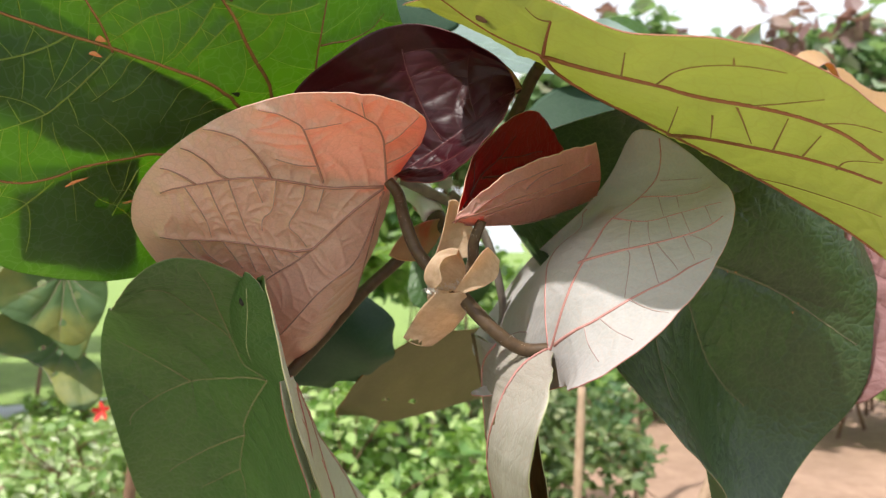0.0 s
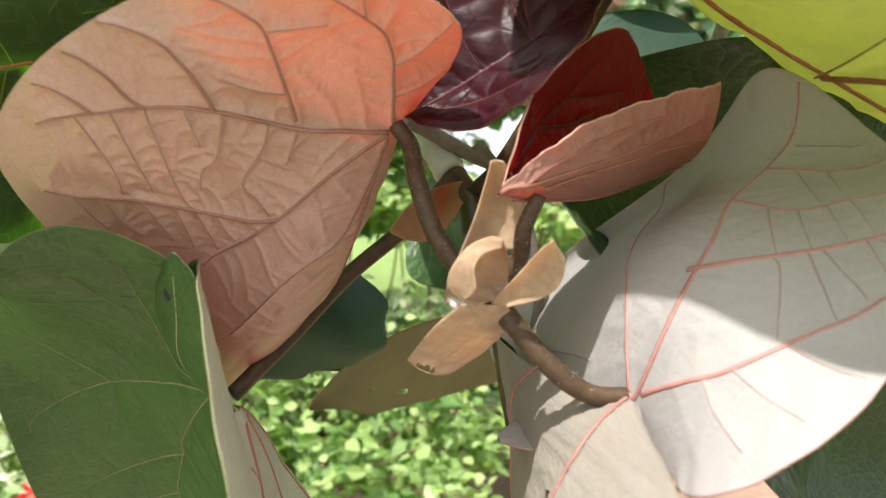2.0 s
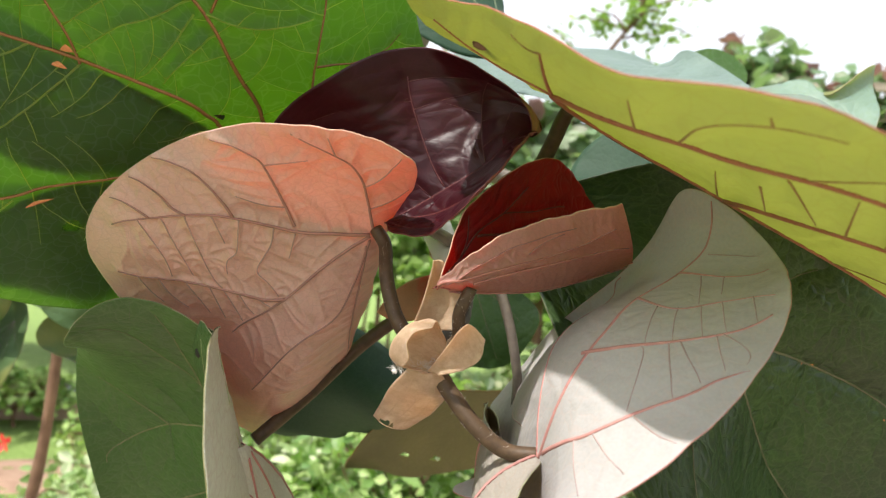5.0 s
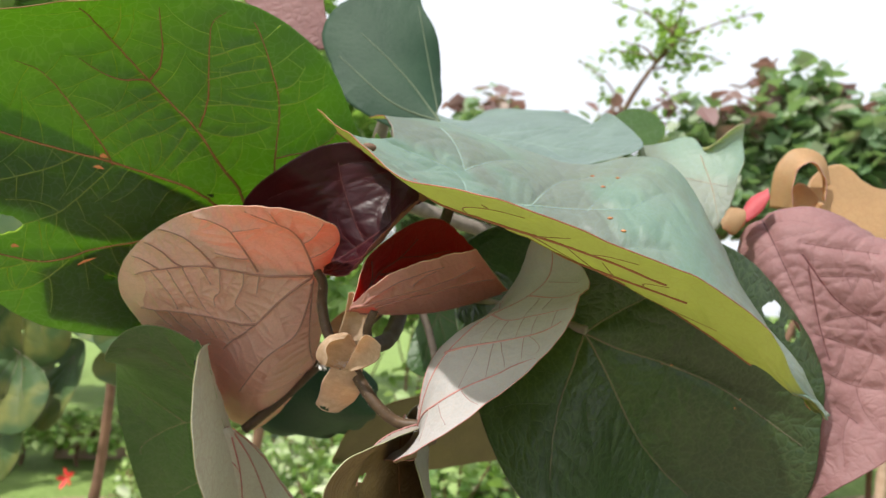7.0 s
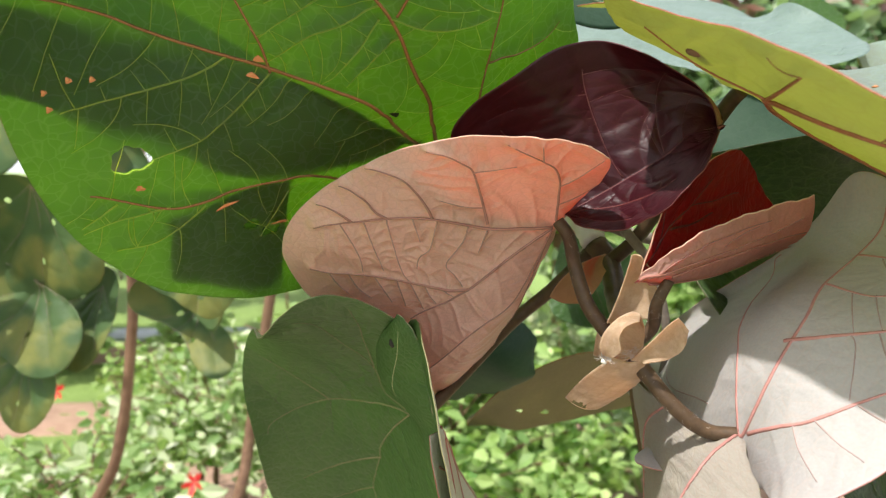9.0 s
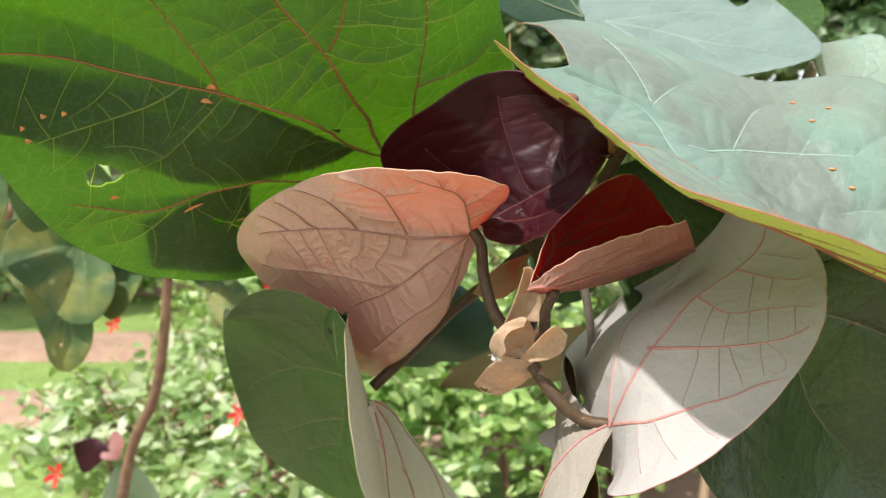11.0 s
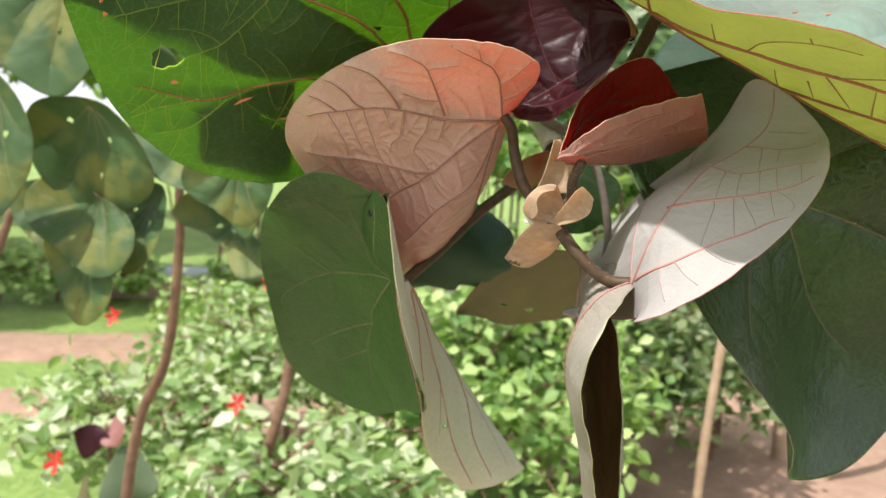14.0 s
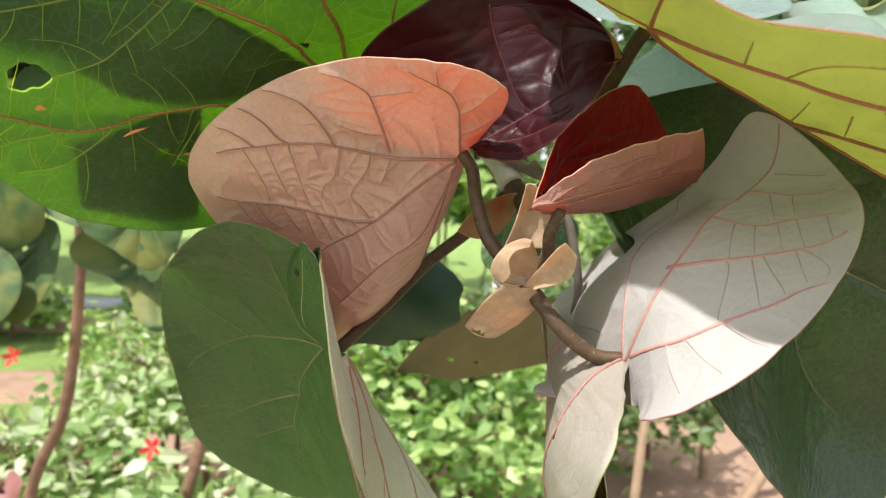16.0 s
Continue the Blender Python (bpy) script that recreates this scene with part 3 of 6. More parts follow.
SHAPES['J2'] = dict(centre=(-0.1287, 0.4646, 1.649), across=(0.9945, 0.1047, 0), along=(-0.0109, 0.1035, 0.9946),
    rim_u=(7.5, 33.5, -14.4, -6.4, 3, -2.1, -0.9, -0.2, 0, 0, 0, 0, 0.1, 0.1, -0),
    rim_v=(-4, -2, 43, -3.8, 4.4, 3.6, -1.8, -0, -0.2, -0.1, -0, -0.1, 0.1, 0.1, 0.1),
    rim_w=(0, 0, 0.1, 0, 0.2, 0.3, -0.2, 0, -0, -0, -0, -0, 0, 0, 0),
    cup=(-0, -0, 0, -0, -0, 0),
    veins=[])
SHAPES['K'] = dict(centre=(0.275, 0.437, 1.405), across=(0.9487, -0.3162, -0), along=(0.0806, 0.2417, 0.967),
    rim_u=(-10, 46.9, 4.7, 2.6, 16.5, 3.3, -8.7, -0.7, 1.2, -0.9, -0.1, 0.8, 0.8, 0.3, -0.4),
    rim_v=(8.7, -23.1, 83.1, 9.7, 3.9, 2.4, -2, -4.6, 1.3, -0.9, -0.5, 1, -0.1, 0.7, -0.8),
    rim_w=(-3.3, 1.9, -1.6, 7.2, -1.4, -2, 3.1, -3.5, 4.6, -0.4, -0.1, 0.5, -1, 0.2, -0.4),
    cup=(6.7, 15.7, -18.9, 21.5, -5, 7.5),
    veins=[])
SHAPES['L'] = dict(centre=(0.1815, 0.478, 1.514), across=(0.9734, -0.229, 0), along=(0.1138, 0.4837, 0.8678),
    rim_u=(-0.6, 34.1, 1.1, -4.9, -2, 1.1, 0.7, -1.7, 1.3, -0.2, -1.3, 0, -0.3, 0.4, -0.4),
    rim_v=(7.8, 0.7, 36.7, 15.9, 1.3, 2.5, 2.8, -3, 0.5, -3, -0.5, 0.2, -0.1, 0, 0.2),
    rim_w=(1, 1, 1, -0.1, 1.8, -1.9, -1.5, -0.1, -1.6, -0.9, -1.4, 0.3, -0, -0.1, 0.3),
    cup=(-0.9, 0.1, 0, -0.3, -0.1, -0),
    veins=[[(-28.6, 4.5), (2.2, -5.3), (20.7, -10.5)], [(0.5, 17.3), (9.8, -10.0), (16.1, -38.9)]])
SHAPES['M'] = dict(centre=(0.2851, 0.5209, 1.508), across=(0.9939, 0.1104, 0), along=(-0.0347, 0.3126, 0.9493),
    rim_u=(20.7, 44.1, 7, 2.3, -0.8, 2.1, 1.5, 0, 0.7, 0.1, -0.4, 0.1, 0.5, 0, -0),
    rim_v=(-8.3, -11.5, 28.6, 3.4, -1.4, 0.1, 4.5, -1.2, 0.4, -0.2, -1, 0.2, 0.3, -0, 0),
    rim_w=(-0, 0, 0, 0.1, -0, 0.1, 0.1, -0.1, 0.1, 0.1, -0.3, 0.1, 0.3, -0, -0),
    cup=(0, 0, -0, 0, 0, -0),
    veins=[])
SHAPES['L2'] = dict(centre=(0.1411, 0.5886, 1.573), across=(1, 0, -0), along=(0, 0.3162, 0.9487),
    rim_u=(1.6, 24.2, -0.8, 0.1, -0.4, 0.8, 0, 0, -0, 0, -0, 0, 0, 0, -0),
    rim_v=(-1.7, 1.3, 20.9, -0.6, -0.1, -0.1, 0.2, 0, 0, 0, 0, -0, -0, 0, 0),
    rim_w=(0, 0, -0, -0.1, -0, -0, -0.1, 0, 0, 0, 0, -0, -0, 0, -0),
    cup=(-0, 0, -0, 0, -0, -0),
    veins=[])
SHAPES['P'] = dict(centre=(-0.056, 0.4211, 1.35), across=(1, 0, 0), along=(0, -0.1047, 0.9945),
    rim_u=(-13.9, 39.4, -5.8, 2.6, 12.7, -2.1, -3, -2, -0.7, -0, -0, 0.7, 0.1, 1.5, -0.7),
    rim_v=(-16.5, 1.4, 38.6, -7.7, -0.3, 5.3, -3.6, 1.4, -0.4, 0.2, -0.9, -1.7, -0.8, -0.6, 1.3),
    rim_w=(-43.3, -14, 28.8, 15.6, 6.3, 5.4, -4.9, 1.7, -4.5, -0.1, 0.2, 0.4, 0.5, 0.3, -0.1),
    cup=(31.6, 17.5, 8.6, 9.6, -1.9, 6.6),
    veins=[])
SHAPES['Q'] = dict(centre=(0.0911, 0.4612, 1.482), across=(0.9932, -0.1168, 0), along=(0.0544, 0.4622, 0.8851),
    rim_u=(8.7, 41.5, -4, -9.6, -3.1, -1.5, -5.8, 1.1, -0.7, 0.5, -0.8, 0.4, 0.6, 0.2, -0.6),
    rim_v=(-16.7, -9.2, 29.7, 3.9, -10.9, 7.4, -6.9, 0.8, -1, -0.2, -0.6, 0.3, 1, 0.8, -0.5),
    rim_w=(4, 4.2, -3.3, 3.1, -2.9, 3.9, -4.2, 0.7, -0.7, 0.1, -0.5, 0.2, 0.6, 0.2, -0.6),
    cup=(-3.3, 0.1, -0.9, 0, -0.7, -0.8),
    veins=[])
SHAPES['F2'] = dict(centre=(0.0704, 0.5437, 1.555), across=(0.9946, -0.0298, 0.0995), along=(-0.0246, 0.8629, 0.5047),
    rim_u=(-16.2, 86.7, -9.5, -5.6, -3.8, -3.7, -3, -5.5, -5.1, -0.5, 0.4, 0.1, 0.2, 0.1, -0.1),
    rim_v=(16.8, -32.4, 90.8, 9.9, 3.1, 7, 0.1, 4.8, -2.8, -0.1, 0.4, 0.9, -0.1, -0.1, 0.3),
    rim_w=(-1.2, 1.1, -5.8, 3.7, -2.5, -0.8, -2.3, 4.4, 1.1, -0.4, 1.7, 2.2, 0.4, 0.2, 1.4),
    cup=(1.7, -3.1, -3.9, 3.5, -0.7, 1.5),
    veins=[[(-85.9, 33.3), (-31.3, -20.9), (20.6, -68.9)], [(-85.9, 33.3), (-22.2, 2.8), (49.6, -30.1)]])
SHAPES['R1'] = dict(centre=(-0.5555, 0.651, 1.542), across=(0.9487, 0.3162, 0), along=(-0.0652, 0.1957, 0.9785),
    rim_u=(0.2, 80, -13.8, -2.5, -0.5, 0.3, -2.8, 4.7, -5.1, 0.2, -0.4, -0.2, -0.4, -0.3, 0),
    rim_v=(-0.6, -1.8, 105.2, -4.1, -9.8, -1.6, -7.1, -1.4, 1.4, 0.1, 0.4, 0.3, 0.1, 0.1, -0.2),
    rim_w=(0.1, -0.2, 0.1, 0, -0.6, -1.2, -0.7, -1.3, 0.6, -0, 0.1, 0.1, 0.1, 0.1, -0),
    cup=(-0.1, 0, 0, 0, -0, 0),
    veins=[[(-13.8, 89.2), (2.0, 0.1), (20.4, -97.0)], [(-13.8, 89.2), (25.5, 23.7), (67.9, -26.5)]])
SHAPES['R2'] = dict(centre=(-0.5254, 0.6645, 1.376), across=(0.9939, -0.1104, 0), along=(-0.0347, -0.3126, 0.9493),
    rim_u=(-0.7, 82.9, -1.9, 0.3, -0.3, 1.8, -1.4, 0.3, -0.7, -0, -0.1, 0, -0.1, 0, -0),
    rim_v=(-2.8, -2.2, 68.8, -0.2, -0.6, -0.8, 2.8, -0.7, -0.1, 0.1, -0, 0.1, 0, 0, -0),
    rim_w=(0, -0, 0.1, -0, 0.1, 0.3, 0.4, -0, 0.4, -0, 0, -0, 0, -0, 0),
    cup=(-0, 0, 0, 0, -0, 0),
    veins=[])
SHAPES['R3'] = dict(centre=(-0.4012, 0.6852, 1.396), across=(0.9932, 0.1168, -0), along=(-0.0386, 0.3285, 0.9437),
    rim_u=(-5.3, 86.7, -29.7, 0.8, 1.3, 1.9, 0.7, 2.8, 3.8, -0.2, 0.2, 0.1, 0.2, 0.3, 0.3),
    rim_v=(2.8, -32.2, 86.6, 0.4, -3.3, 12.8, 10.7, 4, 2.5, -0.1, -0.7, -0.3, -0, -0.3, 0.1),
    rim_w=(0.4, 0.2, 0.8, 0.2, -0.4, 1.1, -0.3, -0.1, -0.9, -0.1, -0.1, -0.1, -0, -0.1, 0),
    cup=(-0.4, 0, 0, -0, 0, -0),
    veins=[[(-81.2, 101.3), (-1.3, 6.7), (61.2, -87.7)], [(-81.2, 101.3), (4.6, 41.5), (77.2, -9.3)]])
SHAPES['R4'] = dict(centre=(-0.3715, 0.6954, 1.296), across=(0.9899, 0.1414, 0), along=(-0.0915, 0.6405, 0.7625),
    rim_u=(-6.9, 52.9, -17.6, -1.2, 2.2, 4.7, -3.7, -0.3, -0.2, -0.2, -0.1, -0.1, 0, -0, 0),
    rim_v=(1.5, -27.1, 38.6, -2.8, 2.9, 7.5, 4.1, -0.4, 0.1, 0.1, -0, 0, -0.1, -0.1, -0),
    rim_w=(0, -0.2, 0.1, 0, 0.1, 0.1, 0.3, -0.1, 0.1, 0, -0, 0, -0, 0, -0),
    cup=(-0, 0, 0, 0, 0, 0),
    veins=[])
SHAPES['R5'] = dict(centre=(-0.5421, 0.6692, 1.227), across=(0.9762, -0.2169, 0), along=(0, 0, 1),
    rim_u=(1.1, 51.9, -4.8, 3.6, 4.9, 1.1, -3, -0, 0.2, -0, 0, 0, 0, -0.1, 0),
    rim_v=(8.3, -6.9, 45.9, 6.9, 2.1, 2.6, 1.1, -0.2, 0.1, 0, 0, -0, 0, -0, -0),
    rim_w=(0, -0, -0.2, -0.9, -1, 0.2, 0.5, 0, -0.1, -0, -0, 0, 0, 0, -0),
    cup=(-0.1, -0, 0, 0, 0, -0),
    veins=[])
SHAPES['R6'] = dict(centre=(-0.604, 0.7057, 1.296), across=(0.9363, 0.3511, 0), along=(-0.1489, 0.397, 0.9057),
    rim_u=(0.3, 46.4, -9.7, 0.5, 1.9, 0.4, -2.6, -0, 0, -0, 0, 0, -0, -0, -0),
    rim_v=(-5.2, -7.7, 47.9, 0.9, 1.3, 3.2, -0.8, -0, -0, -0, 0, -0, 0, 0, 0),
    rim_w=(0, -0, 0, 0.1, -0, 0, -0, -0, -0, -0, -0, -0, 0, 0, 0),
    cup=(-0, 0, 0, 0, -0, 0),
    veins=[])
SHAPES['R7'] = dict(centre=(-0.497, 0.7043, 1.29), across=(0.9363, -0.3511, -0), along=(0.1163, 0.3102, 0.9435),
    rim_u=(-16.1, 71.5, 4.1, -3.6, 1.3, 2.5, -0.1, -0.2, -0, -0, -0.1, -0.1, -0, 0, -0),
    rim_v=(7.9, -9.8, 54, -1.4, 8.1, -0.1, 5.2, 0, -0.2, 0, -0.1, 0, -0.1, 0, -0),
    rim_w=(0.1, 0.1, 0, 1, 0.2, 0.1, 0.2, 0.1, -0, 0, 0, 0, -0, -0, 0),
    cup=(-0.1, -0, -0, 0, -0, 0),
    veins=[])
SHAPES['R8'] = dict(centre=(-0.6033, 0.607, 1.373), across=(0.9762, 0.2169, 0), along=(-0.0234, 0.1053, 0.9942),
    rim_u=(-11.6, 59.6, -5.6, 5.4, -1, -1.9, 1.7, 0.1, -0.1, 0, -0.2, -0, 0, -0, 0.1),
    rim_v=(-9.2, 17.8, 86.3, -1.1, -1.4, -4.1, -3.7, 0, 0.1, 0.2, 0.1, 0, -0, -0, -0),
    rim_w=(0, 0.1, -0, -0.5, 0.1, -0.3, 0.5, -0, 0.1, 0, 0, 0, 0, 0, -0),
    cup=(-0, -0, 0, -0, -0, -0),
    veins=[])
SHAPES['R9'] = dict(centre=(-0.5314, 0.6692, 1.3), across=(1, 0, -0), along=(0, 0.3162, 0.9487),
    rim_u=(-6.8, 65.8, -25.2, 0.4, 0.8, 1.4, -4.3, 0, 0, -0, 0, 0, 0, 0, -0),
    rim_v=(-4.5, -3.4, 52.2, 0.9, 0.8, 6.4, -0.2, -0, 0, -0, -0, -0, 0, 0, 0),
    rim_w=(0, -0, 0.1, -0, -0.1, 0, -0, -0, -0, -0, -0, -0, 0, -0, -0),
    cup=(-0, 0, 0, 0, 0, 0),
    veins=[])
SHAPES['Y1'] = dict(centre=(-0.3282, 0.6203, 1.353), across=(0.9939, 0.1104, 0), along=(0.0121, -0.1091, 0.994),
    rim_u=(-3.4, 44.9, 0.5, -1.2, 2.3, 1.7, 0.9, -0.1, 0, -0, 0.1, -0, 0, 0, 0),
    rim_v=(7.4, -4.4, 38.6, -0.1, 2.6, 3.1, 1.3, -0, -0.1, -0.1, 0, -0, -0, -0, 0),
    rim_w=(0, 0, -0.1, 0.1, -0.2, -0.3, -0.3, 0, 0, 0, -0, -0, -0, 0, -0),
    cup=(-0, -0, -0, 0, 0, 0),
    veins=[])

# ---- the veins of the large leaves: main veins, then those that branch off them ----
SHAPES["A"]["veins"] = [[(50.4, 8.0), (39.1, 11.1), (29.1, 12.7), (8.3, 20.2), (-5.4, 21.6), (-26.6, 18.4), (-35.2, 15.5)], [(50.4, 7.2), (42.8, 3.0), (32.3, -5.1), (19.7, -17.1), (1.0, -31.2), (-5.3, -37.5)], [(19.7, -17.1), (9.7, -17.1), (-16.7, -10.4), (-34.3, -8.9), (-41.7, -7.4)], [(48.7, 2.9), (46.2, -8.8), (30.8, -65.4), (27.1, -65.0)], [(50.1, 5.4), (44.3, -10.8), (36.8, -27.3), (27.2, -33.5), (17.9, -41.7), (0.6, -63.7)], [(51.6, 8.8), (52.1, 31.0), (50.8, 40.8), (46.5, 46.3), (35.8, 55.3)], [(27.3, 15.7), (24.1, 42.8), (21.8, 46.1), (16.9, 50.2), (9.6, 52.0)], [(8.4, 20.7), (6.7, 28.0), (4.1, 34.6), (0.2, 40.2), (-5.5, 42.6), (-11.9, 44.0)]]
SHAPES["A"]["veins"] += [[(-7.0, 21.5), (-11.1, 24.2), (-13.7, 30.0), (-18.9, 34.7), (-22.1, 35.9)], [(-20.0, 19.8), (-27.8, 26.2), (-31.8, 27.1)]]
SHAPES["A"]["cross"] = [[(51.8, 31.0), (57.6, 33.9), (66.3, 43.8)], [(51.7, 20.1), (59.5, 22.7), (65.2, 27.2)], [(26.3, 24.2), (18.9, 26.1), (11.8, 29.9)], [(46.5, 46.3), (46.3, 54.2)], [(24.1, 42.8), (38.1, 44.5)], [(10.0, 19.5), (7.1, 7.2), (5.6, 3.5), (2.1, 1.4), (0.5, -5.5)], [(-7.6, 20.9), (-5.6, -5.7), (-3.4, -12.7)], [(1.5, 21.0), (3.3, 9.2)], [(20.5, 15.5), (18.6, 8.1), (11.4, -3.8), (14.9, -8.8), (17.7, -15.5)], [(27.2, 12.4), (23.9, 2.1)], [(-15.8, 20.0), (-12.4, -6.9)], [(-24.5, 18.4), (-20.3, 1.8), (-20.5, -7.9)], [(9.5, -17.3), (14.1, -21.2)], [(2.7, -15.8), (4.3, -21.8), (6.5, -25.2)], [(-3.4, -12.7), (0.9, -29.8)], [(-8.1, -13.4), (-6.3, -29.7)], [(-16.6, -10.6), (-12.0, -27.4)]]
SHAPES["A"]["cross"] += [[(-26.4, -9.6), (-24.3, -18.5), (-19.9, -24.9)], [(-34.3, -8.9), (-31.8, -17.0), (-28.5, -22.2)]]
SHAPES["D"]["veins"] = [[(-14.0, -47.1), (-10.8, -48.6), (-7.8, -34.4), (-7.5, -18.9), (-9.7, -4.8), (-17.0, 12.3), (-20.2, 31.7), (-20.0, 45.0), (-22.5, 59.4)], [(-8.8, -46.9), (5.4, -40.1), (14.0, -34.0), (27.6, -14.1), (31.1, -4.4), (35.2, 2.3)], [(-10.1, -15.8), (0.3, -10.0), (12.1, -0.8), (21.2, 9.7), (25.3, 16.8), (27.1, 22.3)], [(-17.0, 12.3), (1.2, 11.9), (8.5, 20.7), (15.9, 27.5), (22.2, 30.0)], [(-20.2, 31.7), (-4.7, 35.4), (4.7, 40.5), (6.5, 43.4)], [(-13.5, -47.3), (-26.2, -24.2), (-33.3, -14.8), (-56.1, 23.6), (-54.7, 28.1)]]
SHAPES["D"]["cross"] = [[(-33.7, -42.9), (-77.8, -39.0), (-89.0, -25.2), (-96.5, -13.6)], [(7.5, -39.1), (13.7, -45.1), (25.2, -51.2)], [(12.2, -34.8), (22.1, -38.2), (32.2, -40.0)], [(20.4, -25.4), (29.6, -26.8), (37.0, -26.4)], [(0.3, -10.0), (6.7, -5.5), (11.4, -10.9), (18.2, -25.1)], [(12.1, -0.8), (26.0, -15.7)], [(14.5, 1.1), (28.2, -7.7)], [(21.2, 9.7), (28.2, 8.8), (32.4, 6.5), (33.4, 2.2)], [(20.0, 8.2), (30.4, -1.1)], [(-5.2, 11.1), (7.3, -5.2)], [(1.4, 12.9), (12.2, 0.3)], [(6.3, 17.2), (17.4, 6.0)], [(9.6, 21.8), (21.5, 10.5)], [(15.9, 27.5), (25.7, 17.9)], [(-11.6, 32.7), (4.8, 17.4)], [(-4.7, 35.4), (5.3, 25.3)], [(-17.7, 43.1), (-1.6, 49.2)]]
SHAPES["H"]["veins"] = [[(36.1, 4.8), (18.4, -3.2), (-1.6, -10.1), (-16.2, -13.7), (-48.8, -28.0), (-52.9, -34.8)], [(36.1, 4.8), (19.0, -19.9), (9.2, -36.7), (7.4, -44.8), (-0.5, -67.0), (0.8, -76.6), (-1.0, -96.2)], [(8.3, -44.0), (-44.6, -73.0)], [(-0.7, -68.9), (-18.3, -80.3), (-30.4, -86.9)], [(33.8, 5.0), (20.9, 6.5), (19.9, 23.3), (11.5, 42.8), (10.4, 59.4), (8.1, 67.6), (3.5, 70.5)], [(-16.2, -13.7), (-34.5, 9.9), (-43.2, 18.7)], [(19.9, 23.3), (22.5, 45.5), (25.8, 62.2), (25.9, 73.9)]]
SHAPES["H"]["cross"] = [[(-41.0, -24.9), (-50.7, -0.4)], [(-1.6, -10.1), (-4.9, 4.4), (-8.9, 13.1)], [(-15.4, -11.2), (-18.7, -36.3)]]
SHAPES["G"]["veins"] = [[(112.8, -35.2), (61.2, -15.3), (32.3, -1.3), (11.3, 1.0), (-5.5, 1.0), (-42.0, 3.0), (-69.9, 8.3), (-84.0, 10.8), (-95.0, 12.4)], [(112.8, -35.2), (69.0, -45.5), (24.2, -38.6), (8.5, -42.8), (-7.0, -49.0), (-20.5, -56.0), (-34.0, -58.6), (-60.1, -53.7)], [(112.8, -35.2), (80.0, -20.0), (63.6, -6.0), (51.9, 8.0), (41.8, 16.3), (23.8, 34.3), (10.1, 42.8), (-13.4, 59.1), (-38.2, 78.7)], [(112.8, -35.2), (85.0, -8.0), (67.9, 19.6), (62.9, 35.5), (58.4, 58.5), (48.9, 76.8), (39.7, 90.8), (35.7, 94.9)]]
SHAPES["G"]["veins"] += [[(25.0, 35.6), (23.9, 53.7), (17.0, 86.2), (22.0, 95.8)], [(-0.2, 49.8), (1.3, 64.1), (-7.1, 89.0)], [(-0.2, 49.8), (-11.2, 45.9), (-21.0, 46.8), (-31.8, 51.0)], [(-6.6, -0.3), (-13.9, 10.2), (-35.2, 31.4), (-46.3, 40.3), (-57.4, 43.2)], [(64.7, 31.3), (81.9, 35.4), (94.2, 43.7), (98.6, 51.9)]]
SHAPES["G"]["slender"] = 4
SHAPES["G"]["cross"] = [[(-19.7, 64.6), (-19.6, 73.9), (-23.2, 85.7)], [(-6.4, -0.3), (-22.5, -21.5), (-29.0, -28.6), (-42.6, -36.7)], [(-22.4, 1.9), (-31.3, -4.9), (-44.9, -11.5), (-75.0, -21.9)], [(57.0, 59.1), (68.6, 63.3), (76.7, 69.8), (81.3, 75.6)], [(54.6, 66.6), (62.2, 71.8), (65.3, 81.8)], [(20.2, 72.9), (30.8, 81.2), (40.8, 87.0)], [(21.3, 61.7), (33.5, 69.7), (46.4, 76.0)], [(22.5, 47.7), (37.0, 54.8), (57.2, 56.7)]]
SHAPES["G"]["cross"] += [[(23.8, 34.3), (36.9, 36.4), (56.3, 47.9)], [(10.1, 42.8), (-0.7, 31.9), (-10.7, 18.4), (-14.2, 11.6)], [(4.5, 45.2), (-16.7, 24.3)], [(19.1, 37.1), (10.5, 27.1), (-0.3, 17.8), (-8.2, 3.0)], [(29.1, 28.6), (21.5, 13.5), (18.7, 4.2)], [(21.3, 32.2), (11.4, 1.0)], [(-18.1, -56.7), (-24.2, -65.6), (-34.1, -75.0), (-46.7, -79.0)], [(-31.3, -58.0), (-50.3, -65.3), (-59.7, -71.4)], [(16.1, -48.7), (10.7, -72.8)], [(-50.2, -57.2), (-60.6, -68.7)]]
SHAPES["E"]["veins"] = [[(-66.3, 39.1), (-31.1, -16.1), (-8.0, -42.0), (11.8, -58.7)], [(-66.3, 39.1), (-44.0, 30.9), (-13.9, 22.6), (22.2, 9.7), (66.1, -16.7)], [(-66.3, 39.1), (-74.7, 22.5), (-86.7, 6.4), (-93.6, -5.1), (-99.3, -17.0)], [(-66.3, 39.1), (-52.2, 49.5), (-30.4, 62.3), (-21.5, 66.3)], [(-66.3, 39.1), (-73.5, 44.0)]]
SHAPES["E"]["cross"] = [[(-89.3, 7.8), (-106.5, 9.4), (-122.5, 9.0)], [(-93.6, -5.1), (-77.2, -19.7)], [(-30.4, -19.6), (-15.0, -20.5)], [(-50.6, 15.3), (-66.4, 6.5), (-66.7, -8.7)], [(-13.9, 22.6), (-16.1, 7.6), (-27.5, -16.2)], [(22.2, 9.7), (29.9, -2.9), (29.4, -20.7)]]
SHAPES["F2"]["veins"] = [[(-53.2, 10.1), (-22.6, -8.9), (10.9, -34.1), (38.4, -52.1), (57.8, -73.4)], [(-53.2, 10.1), (-21.3, 14.2), (9.6, 21.8), (42.2, 11.8)], [(-53.2, 10.1), (-30.9, -22.6), (-5.2, -57.9), (13.0, -74.1)]]
